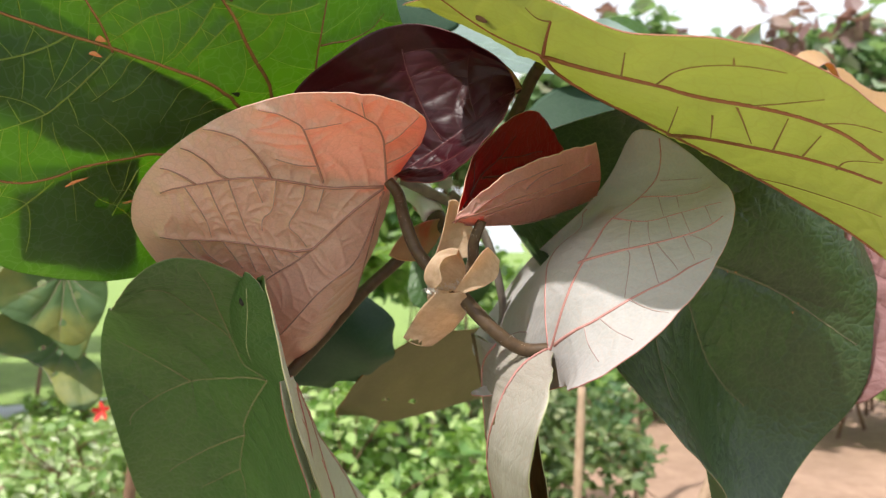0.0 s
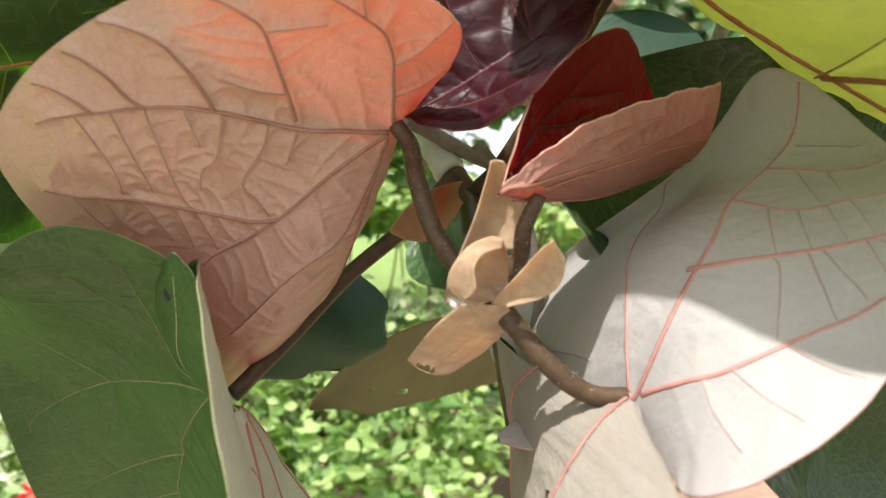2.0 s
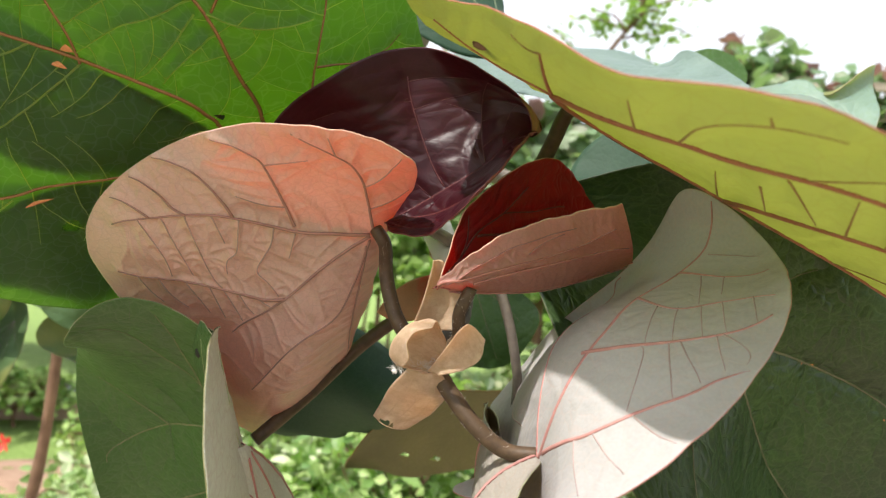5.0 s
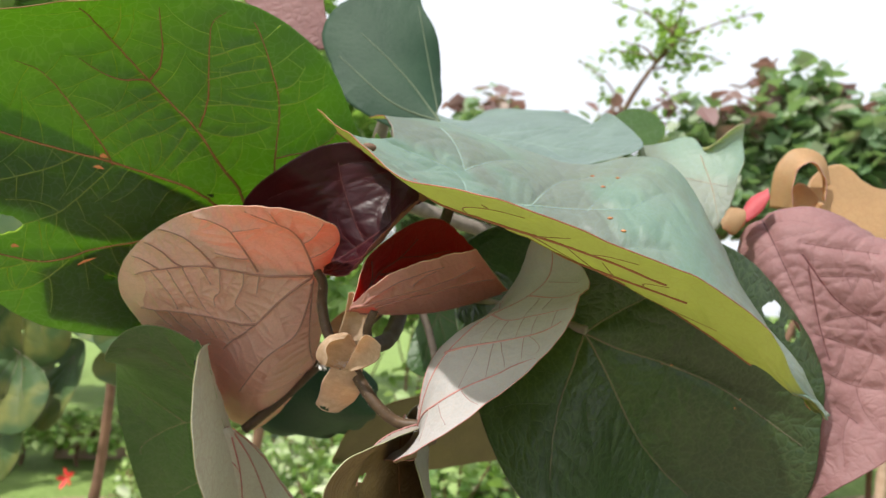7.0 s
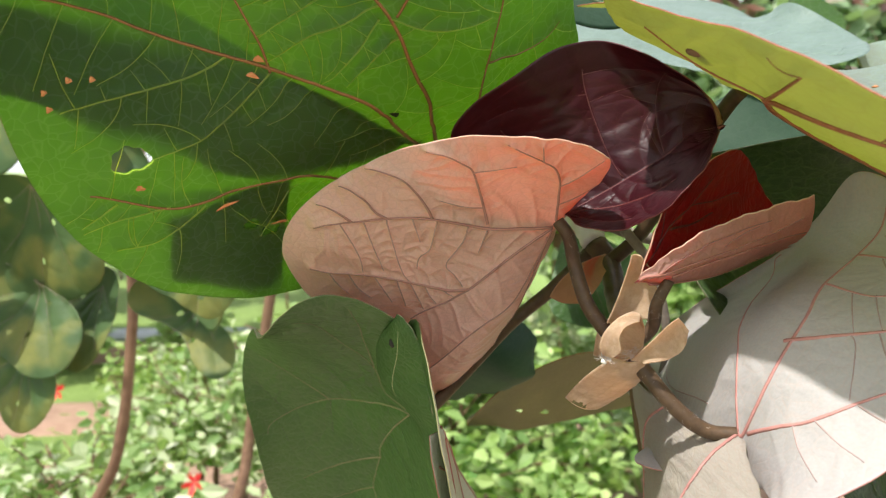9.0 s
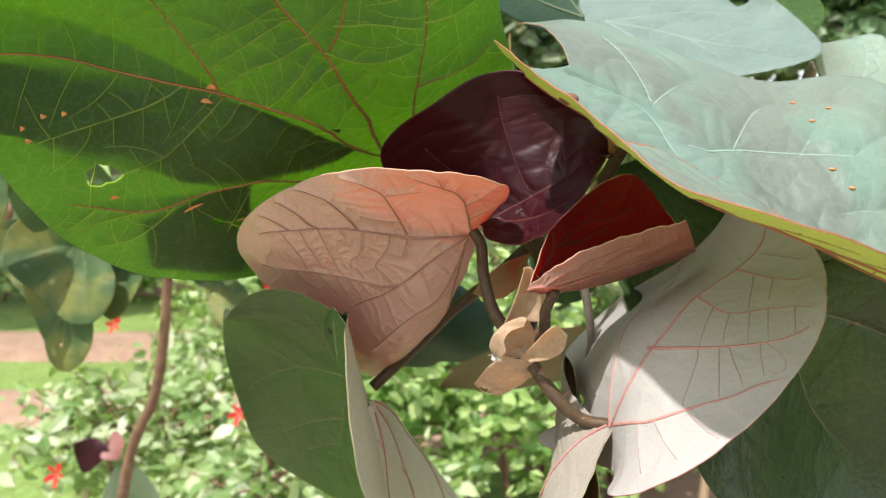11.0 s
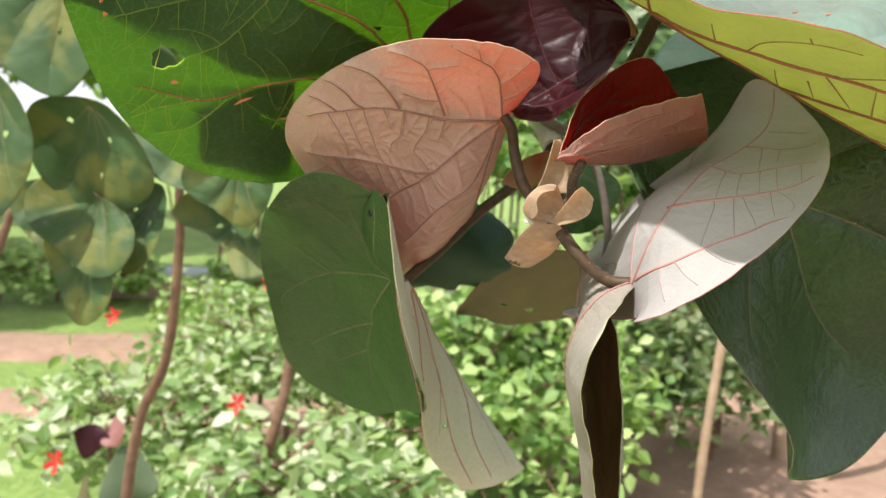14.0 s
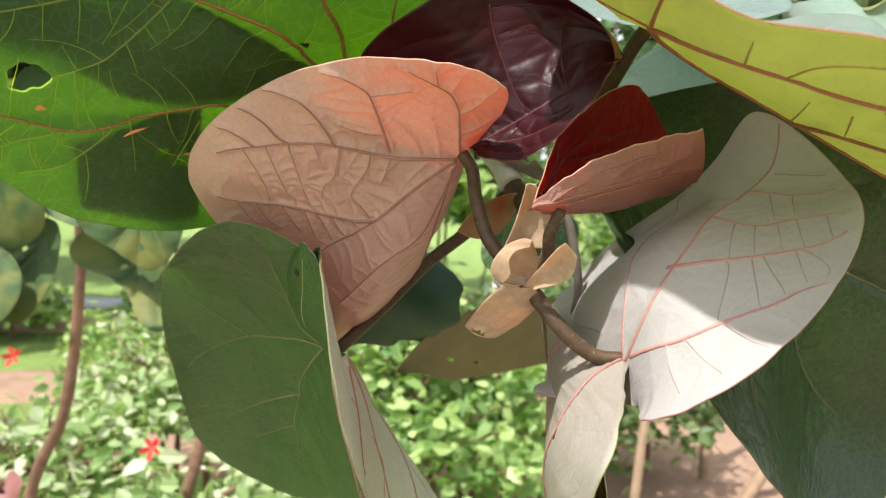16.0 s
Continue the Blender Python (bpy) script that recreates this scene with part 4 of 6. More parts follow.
SHAPES["F2"]["cross"] = [[(-19.2, -10.8), (-3.0, 3.7), (17.5, 24.4)], [(10.9, -34.1), (26.3, -20.1), (42.0, -10.8)], [(-1.9, -23.6), (13.3, -50.1), (24.3, -69.5)]]
SHAPES["K"]["veins"] = [[(-35.0, 53.1), (-16.0, 27.1), (8.1, 13.0)], [(-31.4, 45.7), (-24.7, 12.3), (-18.3, -10.0)], [(-60.8, 81.6), (-33.9, 21.1)]]
SHAPES["K"]["cross"] = [[(-35.3, 60.5), (-16.7, 58.0), (7.0, 56.7)], [(-25.3, 39.6), (-4.3, 41.2), (7.4, 38.6)], [(-21.7, 13.0), (-9.7, 18.1), (8.0, 19.4)], [(-27.1, 4.8), (-9.4, 1.7), (8.4, -3.0)], [(-23.7, -14.7), (-8.7, -21.2), (8.9, -22.7)], [(-14.2, -35.8), (-2.4, -43.9)]]

for key, amount in (("G", 0.125), ("A", 0.045), ("D", 0.02), ("H", 0.05), ("E", 0.08)):
    SHAPES[key]["pleat"] = amount
for key in ("R1", "R2", "R3", "R4", "R5", "R6", "R7", "R8", "R9", "Y1"):
    side_leaf = SHAPES[key]
    wide, tall = side_leaf["rim_u"][1], side_leaf["rim_v"][2]
    side_leaf["cup"] = (-0.13 * wide, 0.0, 0.10 * wide, -0.12 * wide, 0.06 * wide, -0.05 * wide)
    root = (0.12 * wide, 0.72 * tall)
    side_leaf["veins"] = [[root, (0.12 * wide + 0.5 * x * wide, 0.72 * tall + 0.62 * y * tall), (0.12 * wide + x * wide, 0.72 * tall + y * tall)] for x, y in ((-0.1, -1.5), (-0.6, -1.05), (0.45, -1.15), (-0.85, -0.5), (0.65, -0.55))]
    side_leaf["pleat"] = 0.12
SHAPES["G"]["dents"] = ((0.094, 0.050, 0.034, 0.021),)
SHAPES["E"]["dents"] = ((-0.130, 0.066, 0.044, 0.110),)

# ---- the shrub in front ----
shrub = tagged(empty("hibiscus_shrub", (0.1, 0.6, 0.0)), "red-leaved sea hibiscus shrub with large heart-shaped leaves", "shrub")
shrub.matrix_world = Matrix.Identity(4)

leaf("leaf", "A", BRONZE_UNDER, BRONZE_TOP, BRONZE_VEIN, shrub, "young bronze-pink leaf with an orange backlit upper lobe", margin=DOWNY_EDGE, width=0.0008, fine=BRONZE_NET, crease=0.006, swell=-0.0014, spread=0.0022, rings=130, around=520)
leaf("leaf", "D", PALE_UNDER, PALE_TOP, PINK_VEIN, shrub, "pale grey-white leaf underside with pink veins", width=0.0008, fine=PALE_VEIN, crease=0.009, swell=-0.0006, spread=0.004, rings=100, around=400)
leaf("leaf", "E", DEEP_TOP, DEEP_UNDER, UMBER_VEIN, shrub, "large dark green mature leaf with holes eaten in it", width=0.0007, gap=0.016, swell=0.0012, spread=0.005, reach=0.03, fine=SHADE_NET, rings=90, around=360, holes=((0.0411, 0.0589, 0.0062), (0.0545, 0.0484, 0.0062)))
leaf("leaf", "G", GREEN_UNDER, GREEN_TOP, BROWN_VEIN, shrub, "broad green leaf lit through by the sun", fine=LIME_VEIN, width=0.0012, gap=0.011, swell=-0.0012, spread=0.004, reach=0.025, net_width=0.20, rings=110, around=440, holes=((-0.0500, -0.0381, 0.0060), (0.0150, -0.0690, 0.0042), (0.0050, -0.0665, 0.0030)))
leaf("leaf", "H", MID_TOP, MID_UNDER, OLIVE_VEIN, shrub, "folded mid-green heart-shaped leaf", width=0.0005, gap=0.014, swell=0.0010, spread=0.005, fine=SHADE_NET, rings=90, around=360)

class RuledBlade:
    """A blade folded along its rib: from a far margin (t = -1) over the rib (0) to a near margin (+1), along its length (s = 0 to 1)."""

    def __init__(self, rib, near, far=None, bulge=(0.0, 0.0), cols=64, rows=26):
        def along(points):
            p = smooth_line(points, 16)
            d = np.r_[0, np.cumsum(np.linalg.norm(np.diff(p, axis=0), axis=1))]
            at = np.linspace(0, d[-1], cols)
            return np.stack([np.interp(at, d, p[:, k]) for k in range(3)], 1)

        middle = along(rib)
        ts = np.linspace(-1 if far is not None else 0, 1, rows * (2 if far is not None else 1) + 1)
        sides = {1: along(near), -1: along(far) if far is not None else middle}
        grid = []
        for t in ts:
            k = 1 if t >= 0 else -1
            edge = sides[k]
            across = edge - middle
            n = np.cross(np.gradient(middle, axis=0), across * k)
            n /= np.linalg.norm(n, axis=1, keepdims=True) + 1e-9
            ripple = 0.0003 * np.sin(np.linspace(0, 1, cols) * 31 + 5 * t) * abs(t) ** 3 + 0.00016 * np.sin(np.linspace(0, 1, cols) * 83 - 9 * t) * abs(t) ** 4
            ripple = ripple * min(1.0, np.linalg.norm(across, axis=1).mean() / 0.03)
            grid.append(middle + n * ripple[:, None] + abs(t) * across + n * bulge[0 if k > 0 else 1] * 4 * abs(t) * (1 - abs(t)) * np.minimum(1, np.linalg.norm(across, axis=1, keepdims=True) / 0.012))
        self.g, self.ts, self.cols = np.array(grid), ts, cols
        n = np.cross(np.gradient(self.g, axis=1), np.gradient(self.g, axis=0))
        self.n = n / (np.linalg.norm(n, axis=-1, keepdims=True) + 1e-9)
        run = np.linalg.norm(np.diff(middle, axis=0), axis=1).sum()
        wide = np.linalg.norm(sides[1] - middle, axis=1).mean()
        self.size = (run, max(wide, 0.01))

    def at(self, s, t):
        i = min(max((t - self.ts[0]) / (self.ts[-1] - self.ts[0]), 0), 1) * (len(self.ts) - 1)
        j = min(max(s, 0), 1) * (self.cols - 1)
        a, b = min(int(i), len(self.ts) - 2), min(int(j), self.cols - 2)
        x, y = i - a, j - b
        mix = lambda q: (1 - x) * ((1 - y) * q[a, b] + y * q[a, b + 1]) + x * ((1 - y) * q[a + 1, b] + y * q[a + 1, b + 1])
        n = mix(self.n)
        return mix(self.g), n / (np.linalg.norm(n) + 1e-9)

    def inside(self, s, t):
        return 0.02 < s < 0.98 and self.ts[0] + 0.04 < t < 0.96

    def uvs(self):
        return np.stack(np.meshgrid(np.linspace(0, 1, self.cols) * self.size[0], self.ts * self.size[1]), -1)

    def swell(self, field):
        """Raises the blade by a field over its flat coordinates."""
        self.g = self.g + self.n * field(self.uvs())[..., None]

    def mesh(self, thick=0.00045, holes=()):
        bm = bmesh.new()
        layer = bm.loops.layers.uv.new("UVMap")
        rows, cols = self.g.shape[:2]
        sheets = [[[bm.verts.new(p) for p in row] for row in self.g + k * thick / 2 * self.n] for k in (1, -1)]
        s = np.linspace(0, 1, cols)
        gone = np.zeros((rows, cols), bool)
        for hs, ht, hr in holes:
            gone |= np.hypot((s[None] - hs) * self.size[0], (self.ts[:, None] - ht) * self.size[1]) < hr
        for slot, sheet in enumerate(sheets):
            for i in range(rows - 1):
                for j in range(cols - 1):
                    if gone[i, j] or gone[i + 1, j + 1]:
                        continue
                    cell = [(i, j), (i, j + 1), (i + 1, j + 1), (i + 1, j)]
                    if slot:
                        cell = cell[::-1]
                    f = bm.faces.new([sheet[a][b] for a, b in cell])
                    f.material_index = slot
                    for loop, (a, b) in zip(f.loops, cell):
                        loop[layer].uv = (s[b] * self.size[0], self.ts[a] * self.size[1])
        rim = [(0, j) for j in range(cols)] + [(i, cols - 1) for i in range(1, rows)] + [(rows - 1, j) for j in range(cols - 2, -1, -1)] + [(i, 0) for i in range(rows - 2, 0, -1)]
        for (a, b), (c, d) in zip(rim, rim[1:] + rim[:1]):
            f = bm.faces.new([sheets[0][a][b], sheets[1][a][b], sheets[1][c][d], sheets[0][c][d]])
            f.material_index = 2
            for loop in f.loops:
                loop[layer].uv = (s[b] * self.size[0], self.ts[a] * self.size[1])
        return bm


class Measured:
    """A ruled blade addressed in metres along and across."""

    def __init__(self, blade):
        self.blade = blade

    def at(self, u, v):
        return self.blade.at(u / self.blade.size[0], v / self.blade.size[1])

    def inside(self, u, v):
        return self.blade.inside(u / self.blade.size[0], v / self.blade.size[1])


def folded_leaf(name, blade, face, back, vein, parent, label, veins, width=0.001, side=1, holes=(), margin=None, gap=0.0, fine=None, upper=(), upper_vein=None, upper_width=1.0, swell=0.0, spread=0.0026, crease=0.0):
    """veins: lines of (s, t) on the face, upper: those on the back, with a net of fine veins every gap on both."""
    on = Measured(blade)
    size = np.array(blade.size)
    groups = []
    for lines, mat, k in ((veins, vein, side), (upper, upper_vein or vein, -side)):
        lines = [smooth_line(line, 8) * size for line in lines]
        net = grow_veins(on, lines, gap, 0.022, hash_of(label) + k) if gap and lines else []
        groups.append((lines, net, mat, k))
    drawn, flat = [], blade.g
    if swell:
        every = groups[0][0] + groups[1][0]
        folds = groups[0][1] + groups[1][1] or (grow_veins(on, every, crease, 0.02, hash_of(label)) if crease else [])
        blade.swell(relief_of(every, folds, swell, spread))
    swollen = blade.g
    for lines, net, mat, k in groups:
        blade.g = swollen if swell * k > 0 else flat
        for i, line in enumerate(lines):
            r = width * (1.0 if i < 3 else 0.6 if i < 5 else 0.3) * (1.0 if k == side else upper_width)
            bm = bmesh.new()
            lay_veins(bm, on, line, r, 0.5 * r, k)
            drawn.append(("vein", bm, fine if fine and k == side and i > 4 else mat))
        if net:
            bm = bmesh.new()
            for line in net:
                lay_veins(bm, on, line, 0.20 * width, 0.12 * width, k, 4)
            drawn.append(("vein_net", bm, fine if fine and k == side else mat))
    blade.g = swollen
    ob = part(name, blade.mesh(holes=holes), [face, back, margin or vein], parent, label)
    for kind, bm, mat in drawn:
        made = part(kind, bm, mat, ob)
        if kind == "vein_net":
            made["kind"] = "stuff"
    return ob


big_leaf = RuledBlade(
    [(0.0100, 0.3180, 1.5000), (0.0430, 0.3266, 1.4850), (0.0765, 0.3327, 1.4672), (0.1070, 0.3259, 1.4470), (0.1507, 0.3183, 1.4234), (0.2133, 0.3297, 1.3862), (0.2230, 0.3290, 1.3760)],
    [(-0.0153, 0.2735, 1.5029), (0.0230, 0.2229, 1.4780), (0.0504, 0.2019, 1.4601), (0.0967, 0.1922, 1.4486), (0.1709, 0.2473, 1.4226), (0.2107, 0.3200, 1.3900), (0.2240, 0.3280, 1.3745)],
    [(-0.0199, 0.3693, 1.5227), (0.0173, 0.4097, 1.5297), (0.0964, 0.4137, 1.5062), (0.1545, 0.3944, 1.5042), (0.1943, 0.3707, 1.4280), (0.2114, 0.3350, 1.3900), (0.2240, 0.3300, 1.3750)], bulge=(0.006, -0.006), cols=220, rows=64)
LIME_VEINS = [[(0.207, 0.584), (0.288, 0.724), (0.338, 0.733), (0.389, 0.709), (0.493, 0.842), (0.590, 0.855)], [(0.205, 0.571), (0.231, 0.342), (0.343, 0.210), (0.409, 0.188), (0.486, 0.189), (0.631, 0.118), (0.697, 0.153), (0.820, 0.302)], [(0.407, 0.156), (0.438, 0.385), (0.531, 0.620), (0.632, 0.758)], [(0.207, 0.584), (0.177, 0.584), (0.127, 0.622), (0.061, 0.860)], [(0.207, 0.584), (0.225, 0.921)], [(0.340, 0.740), (0.354, 0.879), (0.420, 0.954)], [(0.429, 0.763), (0.467, 0.932)], [(0.493, 0.842), (0.510, 0.906), (0.546, 0.949)], [(0.560, 0.158), (0.592, 0.312), (0.706, 0.600)], [(0.502, 0.554), (0.465, 0.786)], [(0.406, 0.117), (0.376, 0.582)], [(0.411, 0.607), (0.441, 0.400)], [(0.419, 0.718), (0.475, 0.535)], [(0.531, 0.620), (0.509, 0.791)], [(0.576, 0.667), (0.567, 0.752), (0.596, 0.844)]]
LIME_VEINS += [[(0.305, 0.726), (0.299, 0.913)], [(0.383, 0.920), (0.378, 0.952)], [(0.225, 0.921), (0.209, 0.898), (0.195, 0.949)]]
SILVER_VEINS = [[(0.246, 0.079), (0.395, -0.265), (0.519, -0.420)], [(0.024, 0.081), (0.145, -0.003), (0.255, 0.273)], [(0.131, -0.661), (0.168, -0.078)], [(0.168, -0.078), (0.285, -0.647)], [(0.324, -0.122), (0.372, -0.571), (0.420, -0.742)], [(0.439, -0.310), (0.502, -0.989)], [(0.519, -0.420), (0.565, -0.706)], [(0.520, -0.120), (0.610, -0.322)], [(0.325, -0.116), (0.377, -0.072), (0.432, -0.096)], [(0.099, -0.107), (0.170, 0.580)]]
lime_leaf = folded_leaf("leaf", big_leaf, LIME_UNDER, LIME_TOP, RUSSET_VEIN, shrub, "large folded leaf, silvery green above and lime below", LIME_VEINS, width=0.0014, fine=OCHRE_VEIN, crease=0.011, upper=SILVER_VEINS, upper_vein=MINT_VEIN, upper_width=0.4, swell=-0.0017, spread=0.0045)
maroon = RuledBlade(
    [(-0.0205, 0.3130, 1.4320), (-0.0090, 0.3145, 1.4395), (0.0020, 0.3130, 1.4470), (0.0150, 0.3110, 1.4560), (0.0230, 0.3080, 1.4640), (0.0312, 0.3000, 1.4660)],
    [(-0.0215, 0.3140, 1.4325), (-0.0450, 0.3180, 1.4400), (-0.0620, 0.3140, 1.4500), (-0.0648, 0.3060, 1.4610), (-0.0562, 0.3020, 1.4722), (-0.0423, 0.3010, 1.4822), (-0.0265, 0.3100, 1.4945), (-0.0095, 0.3150, 1.4985), (0.0050, 0.3089, 1.4936), (0.0151, 0.3075, 1.4883), (0.0246, 0.3070, 1.4825), (0.0304, 0.3045, 1.4740), (0.0316, 0.3000, 1.4662)],
    [(-0.0200, 0.3120, 1.4315), (-0.0150, 0.2990, 1.4280), (-0.0060, 0.2940, 1.4268), (0.0030, 0.2900, 1.4290), (0.0130, 0.2770, 1.4360), (0.0240, 0.2780, 1.4500), (0.0305, 0.2920, 1.4630), (0.0312, 0.2995, 1.4656)], bulge=(-0.008, -0.002), cols=150, rows=60)
folded_leaf("leaf", maroon, MAROON_TOP, MAROON_UNDER, DARK_VEIN, shrub, "glossy dark maroon young leaf", [[(0.0, 0.0), (0.35, 0.0), (0.7, 0.0), (0.97, 0.0)], [(0.02, -0.05), (0.3, -0.35), (0.62, -0.5)], [(0.02, -0.1), (0.15, -0.5), (0.36, -0.75)], [(0.05, 0.03), (0.25, 0.3), (0.35, 0.75)], [(0.4, 0.02), (0.5, 0.35), (0.6, 0.8)], [(0.65, 0.02), (0.72, 0.4), (0.8, 0.8)], [(0.02, 0.05), (0.1, 0.4), (0.15, 0.8)]], width=0.0005, gap=0.008, swell=0.0011, spread=0.003)
young_leaf = RuledBlade(
    [(0.0056, 0.2830, 1.4108), (0.0221, 0.3000, 1.4112), (0.0380, 0.3190, 1.4128), (0.0560, 0.3330, 1.4190), (0.0720, 0.3400, 1.4258)],
    [(0.0053, 0.2824, 1.4112), (0.0075, 0.2816, 1.4158), (0.0264, 0.2798, 1.4300), (0.0480, 0.2860, 1.4388), (0.0625, 0.2925, 1.4432)],
    [(0.0046, 0.2837, 1.4115), (0.0127, 0.2850, 1.4395), (0.0365, 0.3050, 1.4595), (0.0532, 0.3300, 1.4480), (0.0700, 0.3390, 1.4300)], bulge=(0.003, 0.003), cols=130, rows=50)
folded_leaf("leaf", young_leaf, PINK_UNDER, RED_TOP, RED_VEIN, shrub, "folded young leaf, deep red inside and salmon-pink outside", [[(0.060, 0.000), (0.400, 0.030), (0.970, 0.000)], [(0.021, 0.869), (0.160, 0.686), (0.454, 0.620), (0.776, 0.691), (0.930, 0.788)], [(0.179, 0.510), (0.818, 0.527), (0.975, 0.475)], [(0.062, 0.685), (0.241, 0.821), (0.739, 0.889)], [(0.490, 0.727), (0.553, 0.802), (0.678, 0.851)]], width=0.0006, margin=DOWNY_EDGE, upper=[[(0.080, -0.457), (0.177, -0.491), (0.263, -0.623), (0.378, -0.663), (0.473, -0.799)], [(0.177, -0.491), (0.220, -0.627), (0.236, -0.867)], [(0.262, -0.588), (0.379, -0.492), (0.501, -0.508)], [(0.378, -0.663), (0.521, -0.599), (0.655, -0.699)]], upper_vein=DARK_VEIN, swell=-0.0009, spread=0.0018, crease=0.006)
droop = RuledBlade(
    [(0.0164, 0.4000, 1.3560), (0.0200, 0.3950, 1.3380), (0.0286, 0.3688, 1.2973), (0.0372, 0.3613, 1.2667), (0.0440, 0.3500, 1.2200)],
    [(0.0425, 0.2800, 1.3630), (0.0305, 0.2110, 1.3605), (0.0246, 0.2100, 1.3376), (0.0320, 0.2400, 1.2960), (0.0430, 0.2900, 1.2300)],
    [(0.0260, 0.3600, 1.3500), (0.0380, 0.3050, 1.3420), (0.0441, 0.3127, 1.3150), (0.0481, 0.3140, 1.2880), (0.0520, 0.3160, 1.2300)], bulge=(0.008, 0.004), cols=120, rows=40)
folded_leaf("leaf", droop, DROOP_UNDER, PALE_TOP, PINK_VEIN, shrub, "drooping lobe of the pale leaf, brown inside", [[(0.0, 0.97), (0.2, 0.78), (0.42, 0.55), (0.6, 0.45), (0.9, 0.4)], [(0.0, 0.6), (0.15, 0.35), (0.4, 0.2), (0.7, 0.15)]], width=0.0008, side=1, holes=((0.33, 0.62, 0.0022),), crease=0.008, margin=PALE_EDGE, upper=[[(0.1, 0.4), (0.4, 0.2), (0.7, 0.15)], [(0.15, -0.2), (0.45, -0.4), (0.8, -0.5)], [(0.2, -0.5), (0.5, -0.75), (0.8, -0.8)]], upper_vein=BROWN_VEIN, swell=-0.0012, spread=0.004)
pale_half = RuledBlade(
    [(-0.0640, 0.2930, 1.3480), (-0.0610, 0.2920, 1.3330), (-0.0520, 0.3050, 1.2924), (-0.0528, 0.3450, 1.2436), (-0.0400, 0.3925, 1.2016)],
    [(-0.0650, 0.3100, 1.3480), (-0.0660, 0.3480, 1.3300), (-0.0620, 0.3760, 1.3053), (-0.0382, 0.4050, 1.2591), (-0.0036, 0.4106, 1.2148)], bulge=(0.004, 0.0))
folded_leaf("leaf", pale_half, MID_UNDER, MID_TOP, RED_VEIN, shrub, "pale underside of a folded leaf with red veins", [[(0.04, 0.5), (0.167, 0.332), (0.269, 0.153), (0.424, 0.03)], [(0.04, 0.7), (0.202, 0.63), (0.348, 0.542), (0.51, 0.453), (0.744, 0.28), (0.95, 0.2)], [(0.04, 0.9), (0.35, 0.95), (0.553, 0.93), (0.662, 0.819), (0.776, 0.57), (0.95, 0.5)], [(0.072, 0.095), (0.122, 0.287), (0.171, 0.33)], [(0.323, 0.489), (0.452, 0.521), (0.509, 0.382), (0.621, 0.186)], [(0.56, 0.92), (0.75, 0.9), (0.95, 0.8)]], width=0.0008, holes=((0.30, 0.05, 0.0040), (0.62, 0.30, 0.0012)), swell=-0.0007, spread=0.004)
ear = RuledBlade(
    [(-0.0799, 0.2994, 1.3908), (-0.0892, 0.3132, 1.3803), (-0.0950, 0.3313, 1.3671), (-0.0943, 0.3447, 1.3525), (-0.0779, 0.3365, 1.3415), (-0.0709, 0.3332, 1.3296), (-0.0655, 0.3289, 1.3214), (-0.0639, 0.3331, 1.3072)],
    [(-0.0786, 0.2959, 1.3917), (-0.0726, 0.2937, 1.3869), (-0.0685, 0.2934, 1.3774), (-0.0672, 0.2976, 1.3675), (-0.0652, 0.2969, 1.3603), (-0.0622, 0.3040, 1.3440), (-0.0604, 0.3104, 1.3280), (-0.0570, 0.3086, 1.3181)], bulge=(0.002, 0.0))
ear_leaf = folded_leaf("leaf_lobe", ear, MID_TOP, MID_TOP, PALE_EDGE, shrub, "overlapping ear of the folded green leaf, pale-edged", [[(0.52, 0.3), (0.3, 0.5), (0.1, 0.6)]], width=0.0003)
curl = RuledBlade(
    [(0.2345, 0.5092, 1.4978), (0.2352, 0.5078, 1.5141), (0.2377, 0.5071, 1.5267), (0.2453, 0.5075, 1.5374), (0.2532, 0.5087, 1.5408), (0.2634, 0.5108, 1.5397), (0.2717, 0.513, 1.5329), (0.2756, 0.5152, 1.5173)],
    [(0.2443, 0.4859, 1.4936), (0.2437, 0.4843, 1.5091), (0.2469, 0.4838, 1.5211), (0.2544, 0.4847, 1.5264), (0.2614, 0.4865, 1.5219), (0.2659, 0.4885, 1.5103), (0.265, 0.4892, 1.5004)], bulge=(0.003, 0.0), cols=40)
folded_leaf("leaf", curl, TAN_LEAF, TAN_LEAF, PINK_VEIN, shrub, "rolled tan tip of a young leaf", [[(0.1, 0.1), (0.3, 0.5), (0.45, 0.9)], [(0.4, 0.1), (0.55, 0.6), (0.6, 0.95)]], width=0.0005)
inner = RuledBlade([(0.2445, 0.4900, 1.4940), (0.2470, 0.5050, 1.5080), (0.2530, 0.5090, 1.5160), (0.2610, 0.5080, 1.5120), (0.2650, 0.4960, 1.5000)], [(0.2450, 0.4860, 1.4936), (0.2500, 0.4950, 1.4950), (0.2560, 0.4960, 1.4960), (0.2610, 0.4950, 1.4950), (0.2650, 0.4892, 1.4990)], cols=24, rows=10)
folded_leaf("leaf", inner, TAN_LEAF, TAN_LEAF, PINK_VEIN, shrub, "inner turn of the rolled tan leaf", [], width=0.0005)
